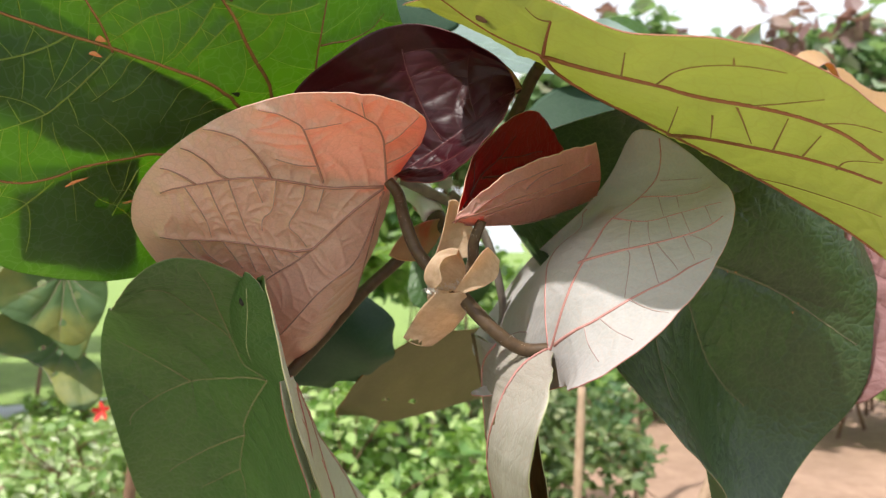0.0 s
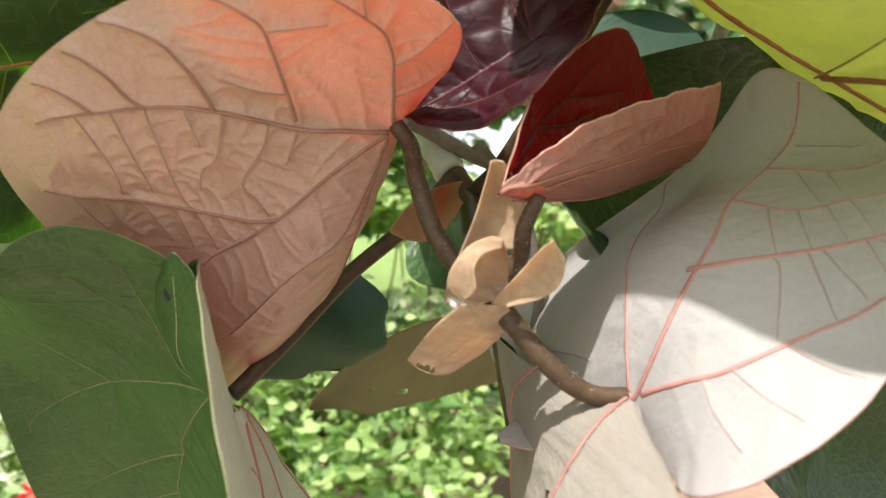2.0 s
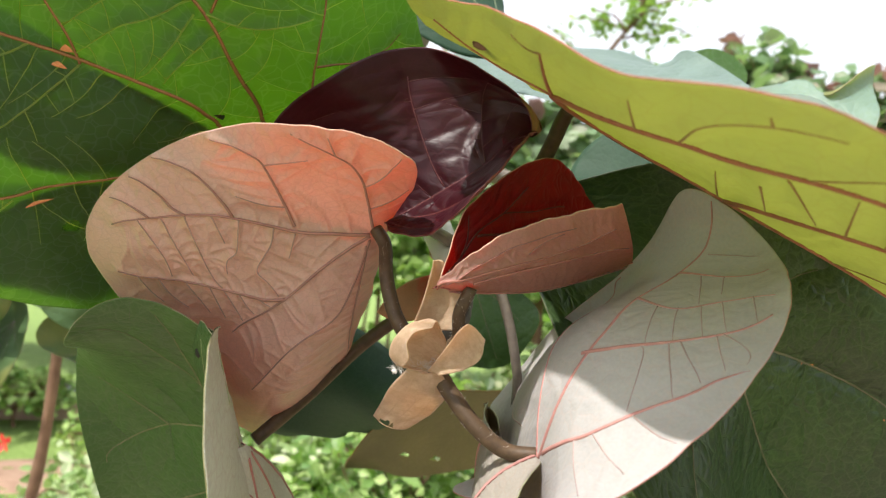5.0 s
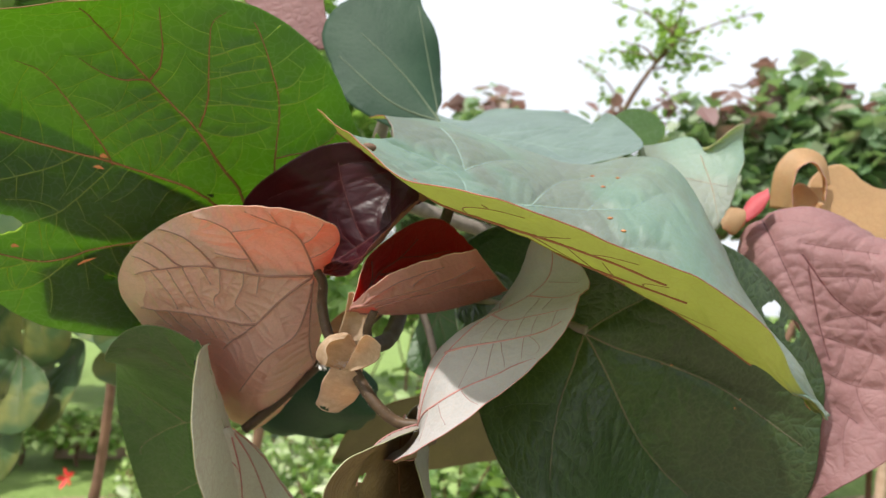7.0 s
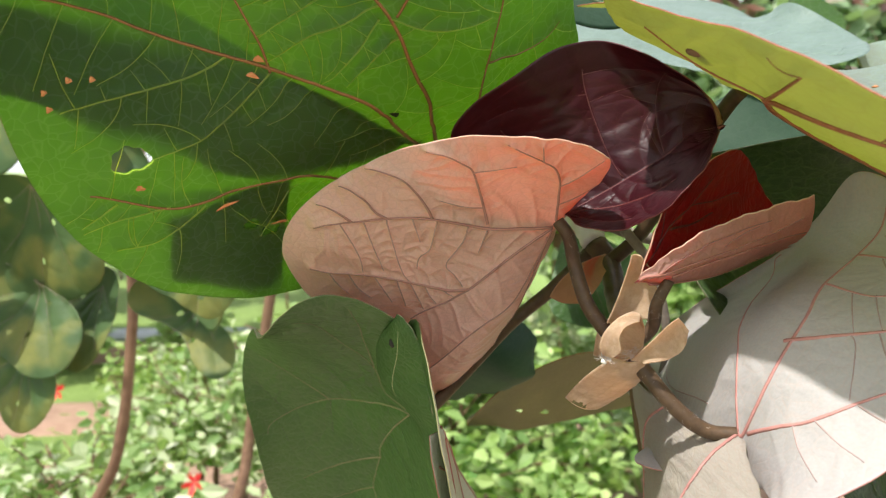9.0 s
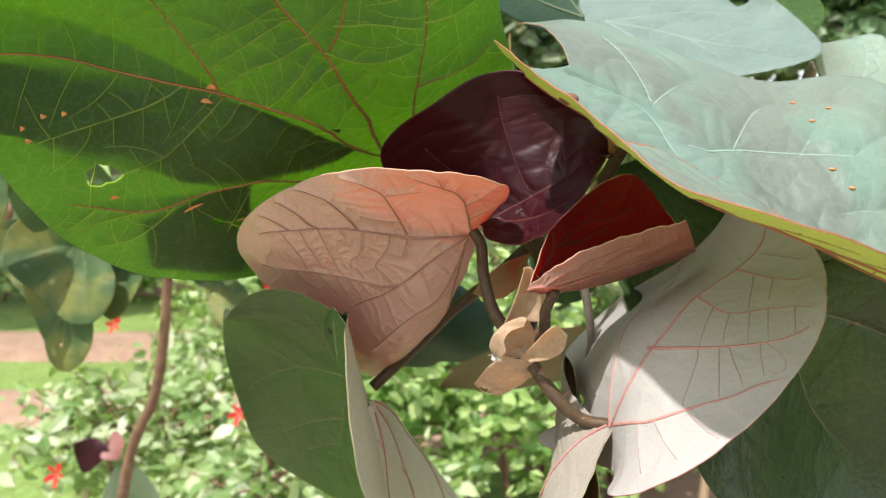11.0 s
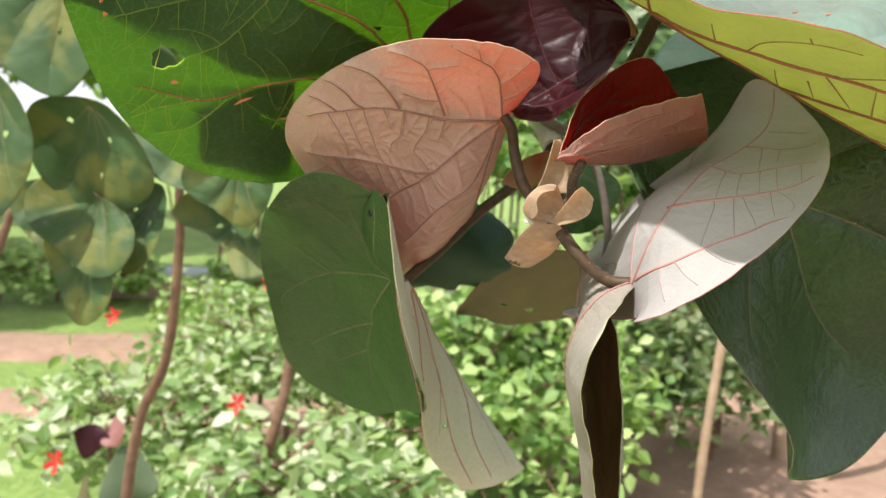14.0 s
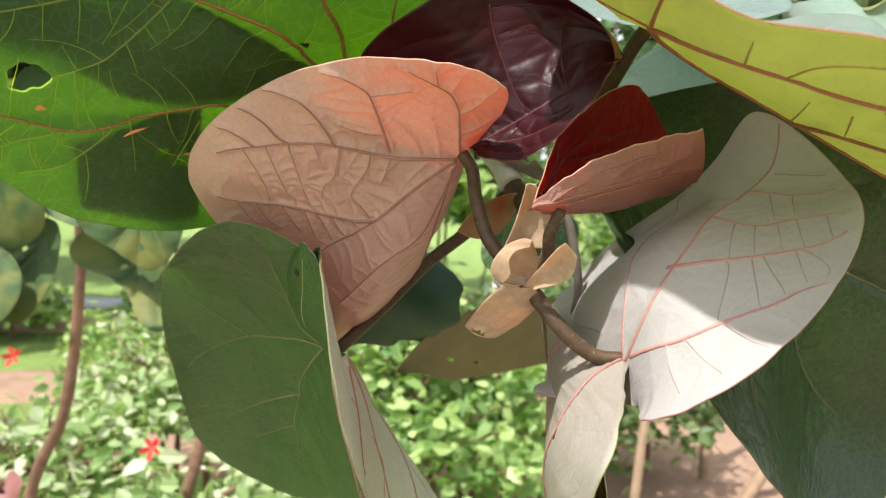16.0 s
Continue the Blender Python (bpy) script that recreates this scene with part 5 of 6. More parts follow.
for near, far, mat, label in (([(0.2075, 0.4642, 1.4866), (0.2134, 0.4643, 1.4977), (0.2245, 0.4658, 1.5042)], [(0.2095, 0.455, 1.4802), (0.2185, 0.456, 1.4873), (0.2235, 0.456, 1.4973)], RED_BUD, "pinkish-red budding leaf"), ([(0.1952, 0.452, 1.4821), (0.1988, 0.4521, 1.4889), (0.2076, 0.4538, 1.4886)], [(0.1945, 0.4475, 1.4746), (0.2011, 0.4491, 1.4711), (0.2073, 0.4497, 1.478)], RED_BRACT, "small orange-red leaf base")):
    folded_leaf("bud", RuledBlade(near, far, bulge=(-0.003, 0.0), cols=16, rows=8), mat, mat, mat, shrub, label, [])
# This leaf's shade comes from SHADE_TOP's colour.
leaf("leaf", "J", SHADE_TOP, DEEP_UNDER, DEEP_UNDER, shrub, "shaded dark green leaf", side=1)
leaf("leaf", "J2", DUSKY_PINK, MAROON_UNDER, DARK_VEIN, shrub, "dusky purple young leaf")
leaf("leaf", "K", DUSKY_PINK, MAROON_UNDER, DARK_VEIN, shrub, "puckered dusky pink leaf", width=0.0006, gap=0.012, swell=0.0022, spread=0.005, rings=70, around=280)
leaf("leaf", "L", LIME_TOP, LIME_UNDER, YELLOW_VEIN, shrub, "pale green heart-shaped leaf", width=0.0005)
leaf("leaf", "M", TAN_LEAF, TAN_LEAF, BROWN_VEIN, shrub, "curled tan young leaf")
leaf("leaf", "L2", GREEN_UNDER, GREEN_TOP, YELLOW_VEIN, shrub, "small bright green leaf")
olive = RuledBlade(
    [(-0.0706, 0.4879, 1.2924), (-0.0518, 0.4633, 1.3201), (-0.0280, 0.4552, 1.3397), (-0.0054, 0.4617, 1.3490), (0.0180, 0.4835, 1.3485), (0.0600, 0.5174, 1.3511), (0.0821, 0.5320, 1.3546), (0.1080, 0.5772, 1.3400), (0.1162, 0.6131, 1.3210)],
    [(-0.0710, 0.4912, 1.2900), (-0.0566, 0.5120, 1.2848), (-0.0374, 0.5459, 1.2736), (-0.0021, 0.5731, 1.2767), (0.0504, 0.6107, 1.2832), (0.0808, 0.6298, 1.2887), (0.1126, 0.6497, 1.2945), (0.1198, 0.6260, 1.3146)], bulge=(0.004, 0.0), cols=110, rows=60)
folded_leaf("leaf", olive, OLIVE, OLIVE, BROWN_VEIN, shrub, "drooping olive-brown leaf with small holes", [[(0.5, 0.03), (0.35, 0.4), (0.12, 0.75)], [(0.5, 0.03), (0.52, 0.5), (0.5, 0.95)], [(0.5, 0.03), (0.7, 0.4), (0.92, 0.6)]], width=0.0006, holes=((0.22, 0.70, 0.0028), (0.80, 0.55, 0.0045), (0.30, 0.82, 0.0022)), gap=0.012)
# Both small leaves carry their shade in the skin colour.
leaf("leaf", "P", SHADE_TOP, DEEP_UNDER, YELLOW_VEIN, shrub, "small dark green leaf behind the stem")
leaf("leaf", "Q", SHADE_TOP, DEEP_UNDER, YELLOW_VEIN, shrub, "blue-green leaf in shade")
leaf("leaf", "F2", SILVER_TOP, LIME_UNDER, MINT_VEIN, shrub, "silvery green leaf behind", width=0.0006, gap=0.014, swell=0.0012, spread=0.005, rings=60, around=240)
on_broad = OnBlade(SHAPES["G"])


def behind(points, gap):
    got = [on_broad.at(0.001 * u, 0.001 * v) for u, v in points]
    return [tuple(p - gap * n) for p, n in got]


folded_leaf("leaf", RuledBlade(behind([(62, -13), (22, -4.5), (-21.6, 1.0), (-60.4, 4.2), (-84, 9.5), (-108, 13)], 0.0025), behind([(66, -17), (39.5, -30), (8.5, -39), (-15.5, -41), (-36, -29), (-62, -25), (-95, -14)], 0.003), cols=40, rows=12), GREEN_UNDER, DEEP_TOP, YELLOW_VEIN, shrub, "green leaf lying over the broad leaf", [])
folded_leaf("leaf", RuledBlade(behind([(-32.3, -61.6), (-17.5, -54), (-1.1, -46), (13.9, -41)], 0.003), behind([(-23, -95), (1.1, -101), (21.2, -104), (31.6, -99)], 0.004), cols=30, rows=10), GREEN_UNDER, DEEP_TOP, YELLOW_VEIN, shrub, "small green leaf behind the torn broad leaf", [])
for rib, near, far, bulge, label in (
    ([(-0.0034, 0.2900, 1.3958), (0.0001, 0.2900, 1.4062), (0.0025, 0.2880, 1.4168), (0.0030, 0.2870, 1.4202)], [(0.0128, 0.2900, 1.3982), (0.0130, 0.2900, 1.4062), (0.0106, 0.2890, 1.4144), (0.0060, 0.2870, 1.4203)], None, 0.0045, "upright straw-coloured bract"),
    ([(0.0064, 0.2790, 1.4006), (-0.0002, 0.2760, 1.4003), (-0.0049, 0.2750, 1.3952), (-0.0062, 0.2755, 1.3901), (-0.0039, 0.2770, 1.3867)], [(0.0061, 0.2770, 1.3994), (0.0014, 0.2730, 1.3977), (-0.0005, 0.2720, 1.3942), (0.0004, 0.2730, 1.3897), (-0.0019, 0.2760, 1.3864)], [(0.0078, 0.2840, 1.3984), (0.0094, 0.2880, 1.3941), (0.0094, 0.2890, 1.3899), (0.0077, 0.2870, 1.3860), (0.0020, 0.2810, 1.3849)], -0.0014, "curled straw-coloured bract"),
    ([(0.0049, 0.2830, 1.3849), (0.0109, 0.2770, 1.3935), (0.0149, 0.2730, 1.3995), (0.0174, 0.2720, 1.4019)], [(0.0089, 0.2810, 1.3844), (0.0163, 0.2790, 1.3870), (0.0214, 0.2810, 1.3907), (0.0225, 0.2810, 1.3971)], None, 0.0018, "small straw-coloured bract lit by the sun"),
    ([(-0.0011, 0.2830, 1.3857), (-0.0078, 0.2900, 1.3779), (-0.0124, 0.2990, 1.3703), (-0.0155, 0.3030, 1.3647)], [(0.0088, 0.2840, 1.3855), (0.0111, 0.2920, 1.3784), (0.0055, 0.3010, 1.3688), (-0.0037, 0.3030, 1.3613)], None, 0.0022, "drooping straw-coloured bract with a torn end"),
    ([(-0.0060, 0.3100, 1.3800), (-0.0050, 0.3080, 1.3900), (-0.0010, 0.3060, 1.3960)], [(0.0050, 0.3100, 1.3790), (0.0060, 0.3080, 1.3900), (0.0030, 0.3060, 1.3970)], None, -0.0020, "green-tinged bract hugging the stem")):
    shell = RuledBlade(rib, near, far, bulge=(bulge, 0.0035 if far else 0.0), cols=40, rows=20)
    torn = ((1.0, 0.30, 0.0016), (1.0, 0.42, 0.0018), (0.97, 0.55, 0.0010)) if "torn" in label else ()
    folded_leaf("bract", shell, BRACT, BRACT, BRACT, shrub, label, [[(0.0, a), (0.5, a), (0.98, a)] for a in (0.25, 0.5, 0.75)], width=0.00018, holes=torn)
folded_leaf("bract", RuledBlade([(-0.0238, 0.329, 1.3985), (-0.0196, 0.331, 1.4054), (-0.0134, 0.335, 1.4112), (-0.0071, 0.342, 1.4143), (-0.0012, 0.352, 1.4158)], [(-0.0238, 0.329, 1.3985), (-0.0178, 0.331, 1.3962), (-0.0103, 0.336, 1.3964), (-0.0045, 0.343, 1.4017), (-0.0006, 0.352, 1.4085)], bulge=(0.003, 0.0), cols=40, rows=20), RED_BRACT, RED_BRACT, RED_BRACT, shrub, "tan bract with a red base", [[(0.03, 0.5), (0.5, 0.5), (0.97, 0.5)]], width=0.0003)
for key in ("R1", "R2", "R3", "R4", "R5", "R6", "R7", "R8", "R9", "Y1"):
    leaf("leaf", key, FAR_LEAF, DEEP_UNDER, YELLOW_VEIN, shrub, "dusty green leaf on a side branch with small holes", width=0.0006, fine=SHADE_NET, gap=0.022, swell=0.0012, spread=0.006, rings=40, around=160, holes=[(0.001 * SHAPES[key]["rim_u"][1] * a, 0.001 * SHAPES[key]["rim_v"][2] * c, 0.0035 + 0.002 * a * a) for a, c in ((0.35, 0.2), (-0.3, 0.45), (0.1, -0.4))])


def down(name, lines, parent, mat, count, length, seed, spread=0.0):
    """Fine hairs that stand off along lines."""
    rng = np.random.default_rng(seed)
    bm = bmesh.new()
    for line, radius in lines:
        p = smooth_line(line, 12)
        for _ in range(count):
            k = rng.integers(0, len(p) - 1)
            foot = p[k] + (p[k + 1] - p[k]) * rng.random()
            d = rng.normal(size=3)
            d /= np.linalg.norm(d)
            a = foot + d * radius * 0.9
            tip = a + d * length * rng.uniform(0.5, 1.2) + rng.normal(size=3) * length * 0.2
            tube_into(bm, [a, (a + tip) / 2, tip], [0.00005, 0.00004, 0.00002], 3, cap=False)
    part(name, bm, mat, parent)["kind"] = "stuff"


HAIR = plain_material("pale_hair", (0.70, 0.64, 0.56), (0.82, 0.76, 0.70), 900, rough=0.8)
FLUFF = plain_material("white_fluff", (0.66, 0.62, 0.58), (0.78, 0.75, 0.72), 900, rough=0.9)
down("hair_mass", [([(-0.0182, 0.308, 1.4241), (-0.0151, 0.301, 1.4131), (-0.0098, 0.2971, 1.4003), (-0.0013, 0.2941, 1.3902)], 0.0025), ([(0.0020, 0.2932, 1.390), (0.0122, 0.2882, 1.3782), (0.022, 0.2852, 1.3686), (0.0319, 0.2853, 1.3625)], 0.0029), ([(0.0060, 0.2945, 1.388), (0.0123, 0.2932, 1.3948), (0.0128, 0.2891, 1.4038), (0.0160, 0.2880, 1.4125)], 0.0024)], shrub, HAIR, 260, 0.0009, 3)
down("hair_mass", [([(-0.0052, 0.2778, 1.3858), (-0.0020, 0.2775, 1.3862)], 0.0004), ([(0.0010, 0.2830, 1.3860), (0.0080, 0.2850, 1.3880)], 0.0010)], shrub, FLUFF, 90, 0.0022, 5)
bm = bmesh.new()
bmesh.ops.create_icosphere(bm, subdivisions=2, radius=0.0008, matrix=Matrix.Translation((-0.0046, 0.2772, 1.3848)) @ Matrix.Diagonal((1.2, 0.9, 1.0, 1)))
for v in bm.verts:
    v.co += Vector((0.0003 * noise.noise(v.co * 900), 0, 0.0004 * noise.noise(v.co * 700)))
part("fluff", bm, FLUFF, shrub, "white fluffy tip of the curled bract")
# stalks and stems of the shrub
stalk("petiole", [(-0.0225, 0.3096, 1.4298), (-0.0182, 0.308, 1.4241), (-0.0151, 0.301, 1.4131), (-0.0098, 0.2971, 1.4003), (-0.0013, 0.2941, 1.3902)], 0.0024, 0.0028, STALK, shrub, "brown downy leaf stalk")
stalk("petiole", [(0.0020, 0.2932, 1.390), (0.0122, 0.2882, 1.3782), (0.022, 0.2852, 1.3686), (0.0319, 0.2853, 1.3625), (0.0418, 0.285, 1.3623)], 0.0030, 0.0026, STALK, shrub, "brown-green leaf stalk")
stalk("petiole", [(0.0060, 0.2945, 1.388), (0.0123, 0.2932, 1.3948), (0.0128, 0.2891, 1.4038), (0.0160, 0.2880, 1.4125)], 0.0026, 0.0020, STALK, shrub, "short hairy dark red leaf stalk")
stalk("petiole", [(-0.0760, 0.3500, 1.3380), (-0.0597, 0.3661, 1.3563), (-0.0412, 0.3761, 1.3784), (-0.0227, 0.3811, 1.3958), (-0.0067, 0.3861, 1.4137)], 0.0030, 0.0032, STALK, shrub, "dark brown leaf stalk")
stalk("petiole", [(0.0438, 0.3290, 1.4838), (0.0407, 0.336, 1.4790), (0.0344, 0.351, 1.4650), (0.0154, 0.3715, 1.4259), (0.0029, 0.3802, 1.4105)], 0.0030, 0.0034, STALK, shrub, "dark brown leaf stalk")
stalk("petiole", [(-0.0217, 0.3834, 1.438), (0.0144, 0.3904, 1.4233), (0.0617, 0.3989, 1.4177), (0.1128, 0.3760, 1.4071)], 0.0030, 0.0026, STEM, shrub, "grey leaf stalk")
stalk("petiole", [(0.004, 0.37, 1.43), (0.021, 0.3686, 1.409), (0.0305, 0.3727, 1.3771), (0.031, 0.3844, 1.3563)], 0.0024, 0.0020, STEM, shrub, "thin grey leaf stalk")
stalk("trunk", [(-0.93, 1.66, -0.02), (-0.8523, 1.7242, 0.381), (-0.8181, 1.7469, 0.4915), (-0.7826, 1.7792, 0.6636), (-0.7727, 1.7995, 0.80), (-0.72, 1.78, 1.20)], 0.020, 0.013, BARK, shrub, "reddish bare trunk standing among garden plants", knots=0.07)
stalk("stem", [(-0.72, 1.78, 1.20), (-0.55, 1.45, 1.52), (-0.25, 0.85, 1.60), (-0.08, 0.56, 1.52), (-0.0292, 0.4509, 1.4507), (-0.0118, 0.401, 1.4312), (-0.0044, 0.3861, 1.4182)], 0.0130, 0.0062, LICHEN, shrub, "pale lichened arching stem", knots=0.06)
stalk("stem", [(-0.0044, 0.3861, 1.4182), (0.0029, 0.38, 1.4087), (0.005, 0.3533, 1.3955), (0.0044, 0.3228, 1.3928), (0.0044, 0.2930, 1.3890)], 0.0058, 0.0036, STALK, shrub, "young brown stem end", knots=0.05)
for at, r in (((-0.0085, 0.394, 1.4250), 0.0068), ((-0.0185, 0.419, 1.4390), 0.0070)):
    bm = bmesh.new()
    ring = [(at[0] + r * math.cos(a), at[1] + 0.5 * r * math.sin(a), at[2] + 0.6 * r * math.sin(a)) for a in np.linspace(0, 2 * math.pi, 19)]
    part("leaf_scar", tube_into(bm, ring, [0.0009] * 19, 5, cap=False), PINK_VEIN, shrub, "red ring on the stem")
for points in ([(-0.10, 0.60, 1.54), (-0.30, 0.66, 1.50), (-0.55, 0.72, 1.50), (-0.85, 0.80, 1.45)], [(-0.06, 0.52, 1.50), (0.06, 0.56, 1.47), (0.20, 0.50, 1.46), (0.27, 0.45, 1.47)], [(-0.08, 0.56, 1.52), (-0.05, 0.50, 1.56), (-0.02, 0.47, 1.60)], [(0.10, 0.55, 1.465), (0.14, 0.53, 1.49), (0.15, 0.52, 1.53)]):
    stalk("branch", points, 0.0065, 0.0035, STEM, shrub, "grey-brown side branch", knots=0.05)


def spot(key, u, v, r, mat, parent, side=1, long=1.0, turn=0.0):
    """A small raised fleck on a blade."""
    p, n = OnBlade(SHAPES[key]).at(u, v)
    n = n * side
    a = np.cross(n, (0.3, 0.2, 1.0))
    a /= np.linalg.norm(a)
    b = np.cross(n, a)
    bm = bmesh.new()
    rim = []
    for k in range(9):
        q = 2 * math.pi * k / 9
        w = r * (1 + 0.3 * math.sin(3 * q + 40 * u))
        x, y = w * long * math.cos(q), w * math.sin(q)
        x, y = x * math.cos(turn) - y * math.sin(turn), x * math.sin(turn) + y * math.cos(turn)
        rim.append(bm.verts.new(p + 0.0003 * n + a * x + b * y))
    top = bm.verts.new(p + n * 0.0007)
    for k in range(9):
        bm.faces.new([rim[k], rim[(k + 1) % 9], top])
    part("fleck", bm, mat, parent)


leaves_of = {}
for ob in shrub.children:
    leaves_of.setdefault(ob.get("label", ""), ob)
RUST = plain_material("rust_fleck", (0.55, 0.20, 0.08), (0.70, 0.30, 0.12), 900, rough=0.8)
BLACK_SPECK = plain_material("dark_speck", (0.01, 0.01, 0.01), (0.03, 0.025, 0.02), 900, rough=0.5)
big_green = leaves_of["broad green leaf lit through by the sun"]
for u, v, r, long, turn in ((-0.0118, 0.0034, 0.0013, 1.5, 0.3), (-0.013, -0.0024, 0.0010, 2.4, 0.2), (-0.0664, -0.0108, 0.0010, 1.0, 0), (-0.0735, -0.0117, 0.0010, 1.2, 0), (-0.0785, -0.0204, 0.0011, 1, 0), (-0.0806, -0.0147, 0.0010, 1, 0), (-0.0441, -0.0498, 0.0013, 1.4, 0.2), (-0.009, -0.0563, 0.0008, 6.0, 0.9), (0.0180, -0.0650, 0.0008, 5.0, 0.6)):
    spot("G", u, v, r, RUST, big_green, 1, long, turn)
deep_leaf = leaves_of["large dark green mature leaf with holes eaten in it"]
fleck_rng = random.Random(41)
for _ in range(12):
    spot("E", fleck_rng.uniform(-0.03, 0.06), fleck_rng.uniform(-0.05, 0.05), fleck_rng.uniform(0.0004, 0.0009), RUST, deep_leaf, 1, fleck_rng.uniform(1, 1.8), fleck_rng.uniform(0, 3))
spot("G", 0.0407, -0.0019, 0.0012, BLACK_SPECK, big_green, 1, 1.6, 0.4)
for s, t in ((0.428, -0.724), (0.453, -0.584), (0.490, -0.293), (0.522, -0.242), (0.476, -0.705)):
    p, n = big_leaf.at(s, t)
    bm = bmesh.new()
    bmesh.ops.create_icosphere(bm, subdivisions=1, radius=0.0014, matrix=Matrix.Translation(p - n * 0.0003) @ Matrix.Diagonal((1.2, 1.0, 0.5, 1)))
    part("fleck", bm, RUST, lime_leaf)
p, n = big_leaf.at(0.120, 0.724)
bm = bmesh.new()
bmesh.ops.create_icosphere(bm, subdivisions=2, radius=0.0026, matrix=Matrix.Translation(p - n * 0.001) @ Matrix.Diagonal((1.4, 1.0, 0.8, 1)))
part("gall", bm, BARK, lime_leaf, "small brown gall")
p, n = ear.at(0.17, 0.42)
bm = bmesh.new()
bmesh.ops.create_icosphere(bm, subdivisions=1, radius=0.0015, matrix=Matrix.Translation(p) @ Matrix.Diagonal((1.1, 0.6, 1.5, 1)))
part("fleck", bm, BLACK_SPECK, ear_leaf)


# ---- ground and garden ----
def strip(name, line, widths, z, mat, label, seed, edge=0.06):
    """A ragged-edged strip of ground along a line, lying a little proud."""
    pts = smooth_line([(x, y, 0) for x, y in line], 14)
    w = np.interp(np.linspace(0, 1, len(pts)), np.linspace(0, 1, len(widths)), widths)
    tang = np.gradient(pts, axis=0)
    bm = bmesh.new()
    rows = []
    for i, (p, t) in enumerate(zip(pts, tang)):
        side = np.array([-t[1], t[0], 0]) / (np.hypot(t[0], t[1]) + 1e-9)
        row = []
        for k in np.linspace(-1, 1, 9):
            q = p + side * k * (w[i] / 2 + edge * noise.noise((p[0] * 2 + seed, p[1] * 2, k)))
            row.append(bm.verts.new((q[0], q[1], z + 0.02 * (1 - k * k) - (0.07 if abs(k) > 0.99 else 0.0) + 0.01 * noise.noise((q[0] * 5, q[1] * 5, seed)))))
        rows.append(row)
    for a, b in zip(rows, rows[1:]):
        for k in range(8):
            bm.faces.new([a[k], a[k + 1], b[k + 1], b[k]])
    return tagged(part(name, bm, mat), label, "path", kind="structure")


def ground_sheet():
    """Fine near the garden, coarse towards the horizon, one sheet."""
    xs = sorted(set([-900, -300, -120, -60, -30, 30, 60, 120, 300, 900] + [round(-14 + 0.4 * k, 2) for k in range(71)]))
    ys = sorted(set([-900, -300, -120, -60, -30, 40, 60, 120, 300, 900] + [round(-6 + 0.4 * k, 2) for k in range(66)]))
    bm = bmesh.new()
    rows = [[bm.verts.new((x, y, -0.02 + (0.02 * noise.noise((x * 0.9, y * 0.9, 0)) if abs(x) < 15 and abs(y) < 22 else 0))) for x in xs] for y in ys]
    for a, b in zip(rows, rows[1:]):
        for i in range(len(xs) - 1):
            bm.faces.new([a[i], a[i + 1], b[i + 1], b[i]])
    return tagged(part("ground", bm, GRASS_SOIL), "mown green grass of a garden", "ground", kind="structure")


ground_sheet()
strip("path", [(-7.0, 1.5), (-4.2, 2.35), (-2.9, 2.78), (-1.5, 3.25), (0.6, 3.5)], [0.5, 0.5, 0.45, 0.5, 0.9], 0.012, SOIL, "bare reddish soil path through the grass", 3)
strip("path", [(-8.0, 2.2), (-4.6, 3.15), (-3.3, 3.65), (-1.8, 4.3), (0.6, 4.6)], [0.7, 0.6, 0.55, 0.6, 0.8], 0.016, SOIL, "bank of bare brown soil below the crops", 7)
strip("path", [(0.2, 3.3), (1.8, 4.6), (4.0, 6.2), (9.0, 8.5)], [1.6, 2.6, 3.0, 3.0], 0.020, SOIL, "wide red dirt track", 11)


strip("path", [(0.75, 1.2), (0.75, 2.2), (0.7, 3.2)], [0.9, 1.2, 1.3], 0.024, SOIL, "patch of trodden brown soil by the shrubs", 23, 0.15)
# Unseen bed, added as a reflector to brighten the leaf undersides.
strip("soil_bed", [(-0.2, -6.0), (-0.1, -3.0), (0.1, -0.5), (0.2, 1.3)], [7.0, 6.0, 3.6, 1.6], 0.008, BOUNCE_SAND, "unseen bed of pale sandy soil added to bounce light onto the leaves", 17, 0.2)


def leaf_cloud(name, spots, size, mat, parent, seed, label="", up=0.35, wide=0.62, cup=0.18):
    """Many small pointed leaves, each folded along its rib; spots: places."""
    rng = np.random.default_rng(seed)
    p = np.array(spots)
    n = len(p)
    d = rng.normal(size=(n, 3))
    d[:, 2] = d[:, 2] * 0.5 - 0.25
    d /= np.linalg.norm(d, axis=1, keepdims=True)
    nz = rng.normal(size=(n, 3)) * 0.6 + np.array([0, -0.25, up + 0.5])
    s = np.cross(d, nz)
    s /= np.linalg.norm(s, axis=1, keepdims=True) + 1e-9
    nz = np.cross(s, d)
    length = size * rng.uniform(0.65, 1.3, (n, 1))
    half = length * wide / 2
    verts = np.stack([p, p + d * length * 0.35 + s * half + nz * half * cup, p + d * length * 0.75 + s * half * 0.62 + nz * half * cup * 0.5, p + d * length - nz * length * 0.06,
                      p + d * length * 0.75 - s * half * 0.62 + nz * half * cup * 0.5, p + d * length * 0.35 - s * half + nz * half * cup, p + d * length * 0.5 - nz * half * cup * 0.5], 1).reshape(-1, 3)
    base = np.arange(n)[:, None] * 7
    faces = np.concatenate([base + np.array(f) for f in ((0, 1, 6), (1, 2, 6), (2, 3, 6), (3, 4, 6), (4, 5, 6), (5, 0, 6))])
    me = bpy.data.meshes.new(name)
    me.from_pydata(verts.tolist(), [], faces.tolist())
    me.materials.append(mat)
    ob = new(name, me)
    ob.parent = parent
    ob["kind"] = "stuff"
    return tagged(ob, label) if label else ob


